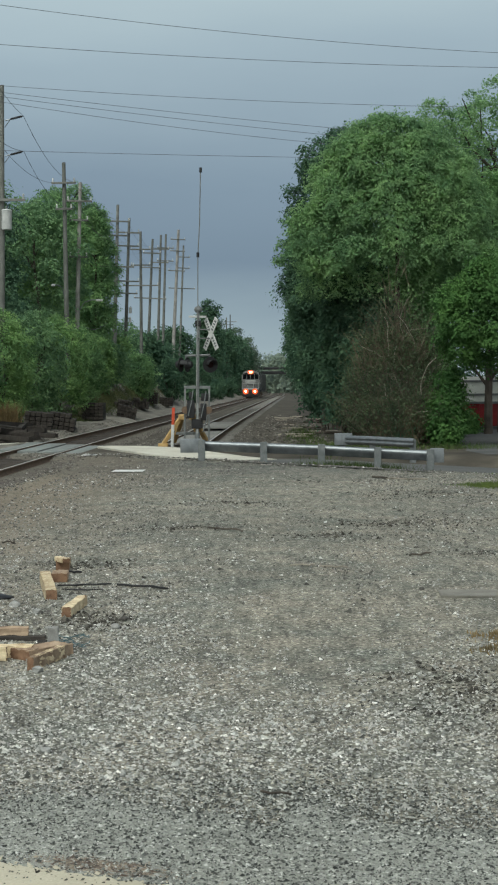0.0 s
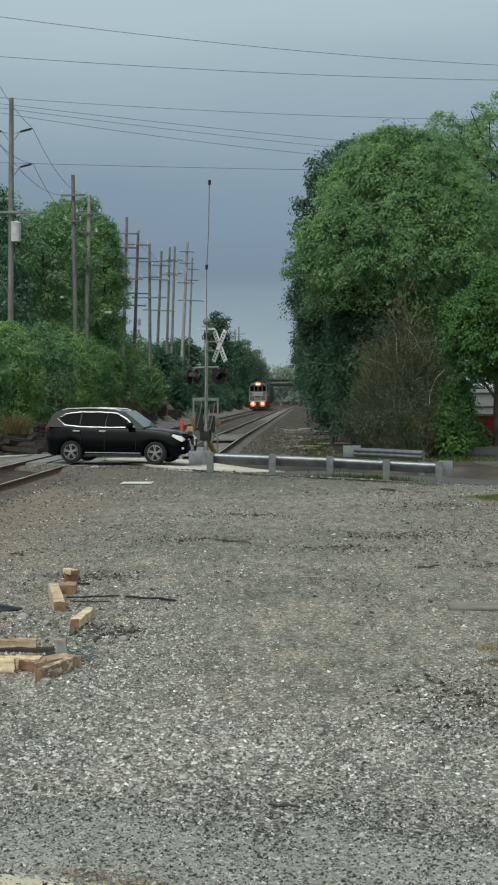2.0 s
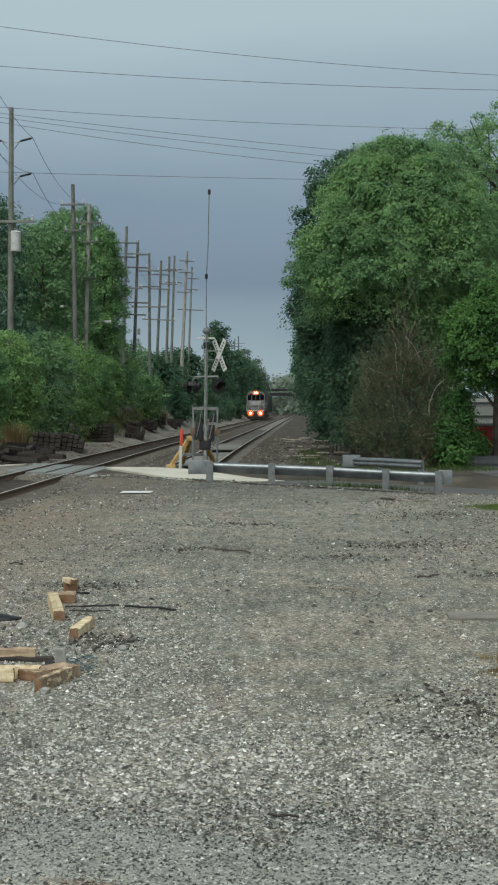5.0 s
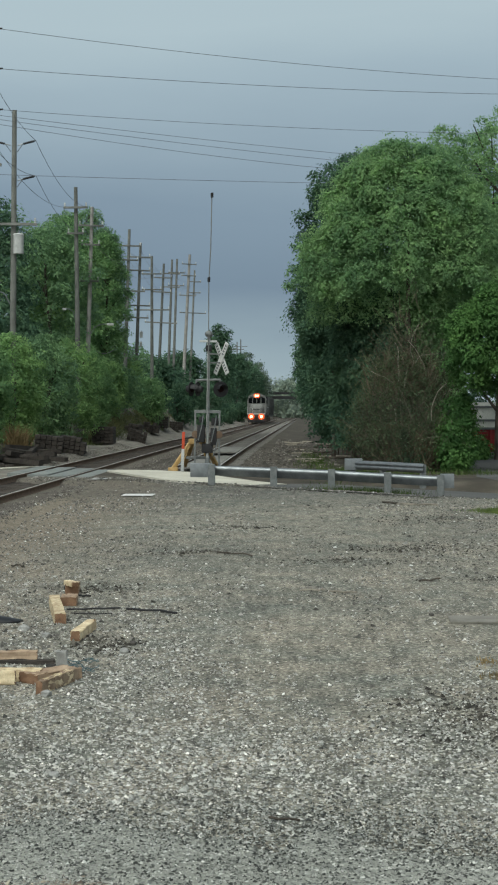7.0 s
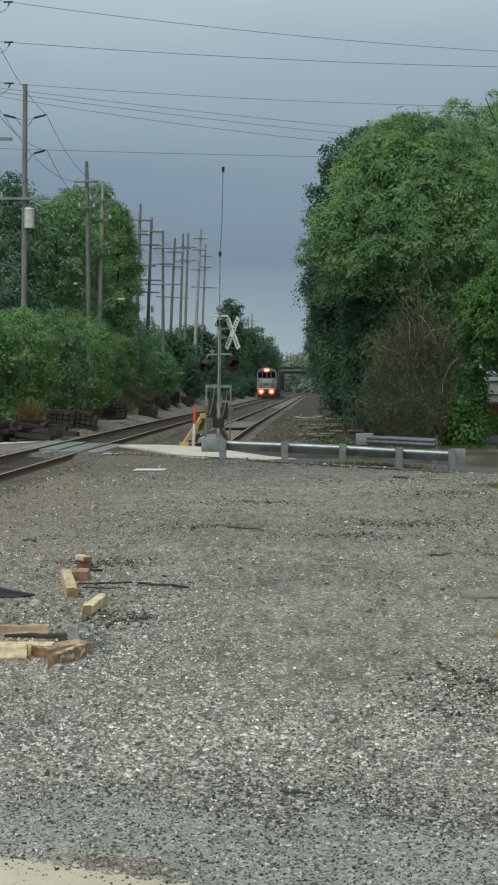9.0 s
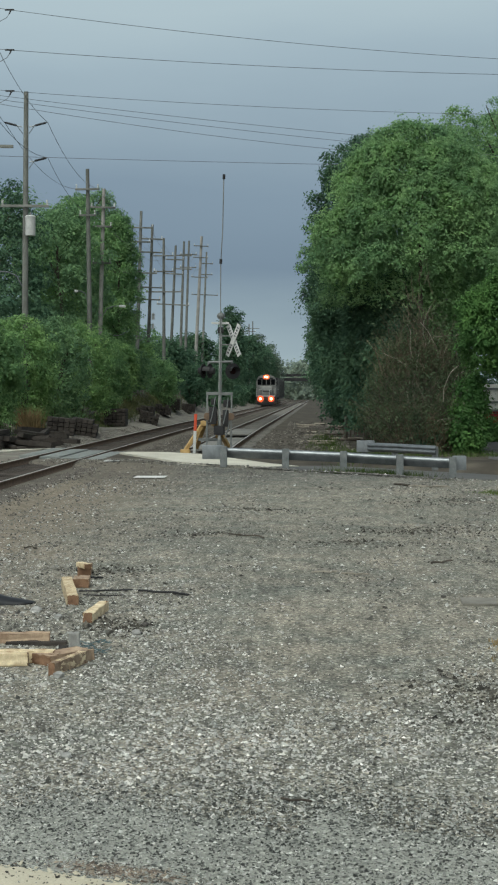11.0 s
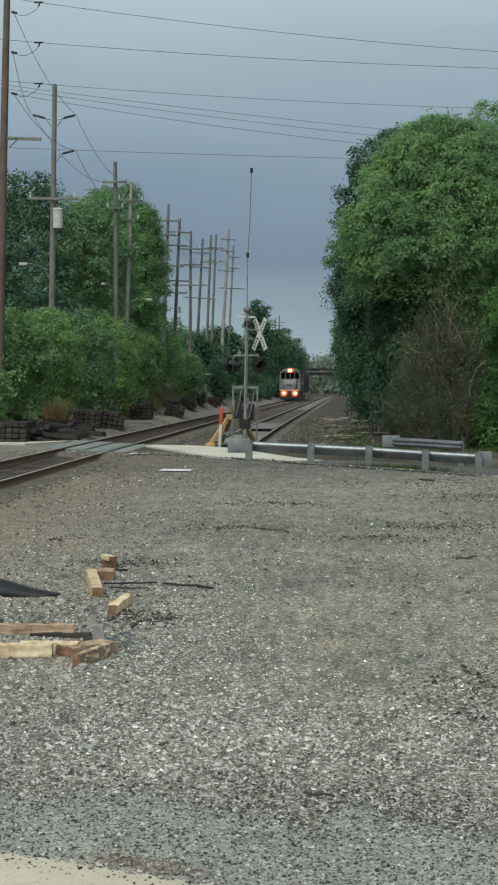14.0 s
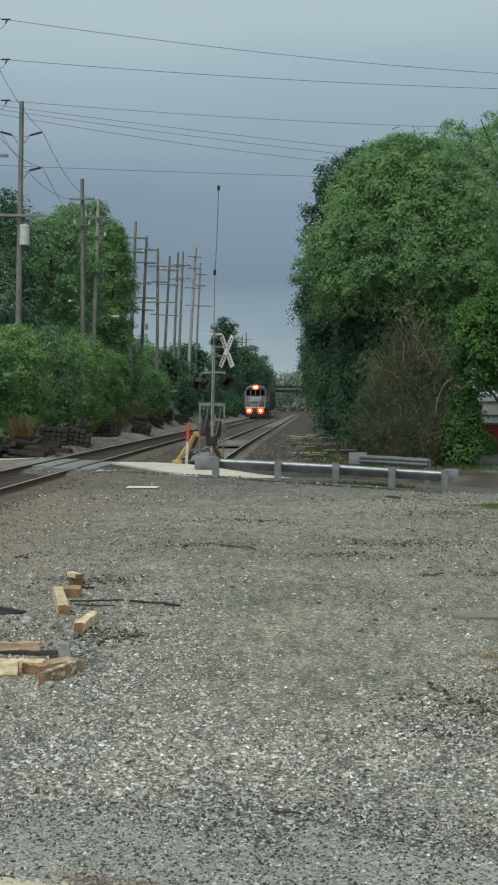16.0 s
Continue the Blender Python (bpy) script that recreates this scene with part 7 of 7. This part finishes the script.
def build_verge():
    """Debris on the bare strip beside the siding."""
    rs = np.random.RandomState(12)
    k = 2600
    y = rs.uniform(55, 120, k)
    x = -1.4 + rs.uniform(0, 1, k) * 3.2
    size = rs.gamma(1.6, 0.03, k) + 0.015
    tagged(stones("verge_rubble", np.stack([x, y, ground_z(x, y) + size * 0.1], -1), size, "ballast_stone", 0.6), "rubble and clods on the bare strip beside the siding", "rubble", kind="stuff")
    r2 = random.Random(5)
    for i in range(16):
        yy, xx = r2.uniform(68, 115), r2.uniform(-1.2, 1.8)
        a, ln = r2.uniform(-0.5, 0.5), r2.uniform(0.6, 1.8)
        pts = [(xx + math.cos(a) * ln * q / 4, yy + math.sin(a) * ln * q / 4, gz(xx + math.cos(a) * ln * q / 4, yy + math.sin(a) * ln * q / 4) + 0.05 + 0.04 * r2.random()) for q in range(5)]
        bm = bmesh.new()
        tube(bm, pts, r2.uniform(0.03, 0.07), 6)
        tagged(part("dead_branch", bm, "pale_bark" if i % 3 else "bark"), "dead branch lying on the bare strip", "branch", "dead branches beside the siding")


def build_road_edge():
    """Gravel spilling over the edge of the asphalt."""
    rs = np.random.RandomState(31)
    k = 5200
    u = rs.uniform(-2.0, 16.0, k)
    v = ROAD_LO + 0.05 + rs.normal(0, 0.16, k) + 0.12 * np.sin(u * 1.7)
    x = ROAD_A.x + ROAD_D.x * u + ROAD_N.x * v
    y = ROAD_A.y + ROAD_D.y * u + ROAD_N.y * v
    size = rs.gamma(2.0, 0.009, k) + 0.012
    z = np.where(v > ROAD_LO, road_z(u), ground_z(x, y)) + 0.004
    tagged(stones("road_edge_gravel", np.stack([x, y, z], -1), size, "chip_stone", 0.5), "loose gravel spilled over the asphalt's edge", "gravel", kind="stuff")


def build_grass():
    grass_patch("grass_tufts", "short green grass at the gravel's edge", [(4.8, 36.2, 0.7, 0.9, 3200), (5.9, 36.8, 1.0, 1.2, 3000), (6.6, 39.5, 1.2, 2.2, 1800), (2.0, 45.1, 1.3, 0.35, 500), (4.5, 43.6, 1.6, 0.6, 500)], "grass_blade", 0.055)
    grass_patch("roadside_weeds", "green weeds and grass along the banks", [(1.6, 57, 1.0, 5, 1300), (3.5, 57.5, 3, 2.0, 600), (-12.2, 70, 1.2, 16, 2500), (-12.0, 95, 1.0, 18, 2000), (-11.7, 125, 0.9, 22, 3000), (0.8, 72, 0.8, 14, 1500), (6.5, 57.5, 2.0, 1.5, 500), (1.9, 44.9, 1.5, 0.3, 900), (0.6, 57.5, 0.8, 1.5, 700)], "weed_blade", 0.2)
    grass_patch("dry_reeds", "dry straw-coloured reeds on the bank", [(-12.2, 69, 0.35, 0.5, 500)], "straw", 1.1)
    grass_patch("bank_grass", "rough olive grass on the bank above the tie bundles", [(-12.0, 104, 0.7, 14, 3600), (-11.9, 130, 0.8, 18, 3600), (-12.0, 84, 0.6, 10, 1500)], "bank_blade", 0.34)
    grass_patch("dry_weeds", "dry brown weeds growing through the gravel", [(1.95, 14.3, 0.3, 0.3, 260), (1.8, 13.6, 0.2, 0.2, 120)], "straw", 0.05)


build_right_yard()
build_bridge()
build_apron()
build_litter()
build_verge()
build_road_edge()
build_grass()
CAR, CAR_WHEELS = build_car()
LOCO = build_loco()
WAGON = build_wagon()
WAGONS = [WAGON] + [copy_thing(WAGON, Matrix.Identity(4)) for _ in range(1)]


# ---- what moves ----
# metres of the car's nose along the road, and of the train's front along the line
CAR_RUN = [(0.0, -10.2), (1.5, -1.27), (2.1, 2.72), (2.5, 5.28), (2.9, 7.76), (3.5, 11.85), (4.2, 16.6), (5.2, 23.0), (6.2, 27.4), (7.2, 29.8), (8.2, 30.6), (16.0, 30.6)]
TRAIN_RUN = [(0.0, 272.0), (4.0, 259.5), (7.0, 250.5), (11.0, 239.0), (14.0, 230.0), (16.0, 224.0)]


def along(table, t):
    return float(np.interp(t, [a for a, _ in table], [b for _, b in table]))


def car_pose(t):
    u = along(CAR_RUN, t) - 2.345
    off = -0.5 + 0.21 * min(max(u + 2.0, 0.0), 14.0)
    ahead, back = float(road_z(u + 1.4, off)), float(road_z(u - 1.3, off))
    p = ROAD_A + ROAD_D * u + ROAD_N * off
    return pose(p.x, p.y, (ahead + back) / 2 + 0.028, 0, 0, math.degrees(math.atan2(ROAD_D.y, ROAD_D.x)) + 11.5 - 1.5 * min(max(u, 0.0), 9.5)) @ pose(0, 0, 0, 0, -math.degrees(math.atan2(ahead - back, 2.7)), 0)


def motions():
    """Keys of all that moves: the car over the crossing, its wheels, and the train."""
    times = [i / 15 for i in range(241)]
    walk(CAR, [(t, car_pose(t)) for t in times if t <= 8.3 or t >= 15.9])
    for wheel, ax, side in CAR_WHEELS:
        rows = []
        for t in times:
            if t <= 8.3 or t >= 15.9:
                rows.append((t, pose(ax, side, 0.352) @ Matrix.Rotation((along(CAR_RUN, t) - CAR_RUN[0][1]) / 0.352, 4, "Y")))
        walk(wheel, rows)
    offset = 0.0
    for ob, length in [(LOCO, 20.6)] + [(w, 17.2) for w in WAGONS]:
        rows = []
        for t, y in TRAIN_RUN:
            a, b = y + offset, y + offset + length
            rows.append((t, pose(float(main_x(a)), a, float(main_z(a)), 0, 0, -math.degrees(math.atan2(float(main_x(b) - main_x(a)), length)))))
        walk(ob, rows)
        offset += length


motions()
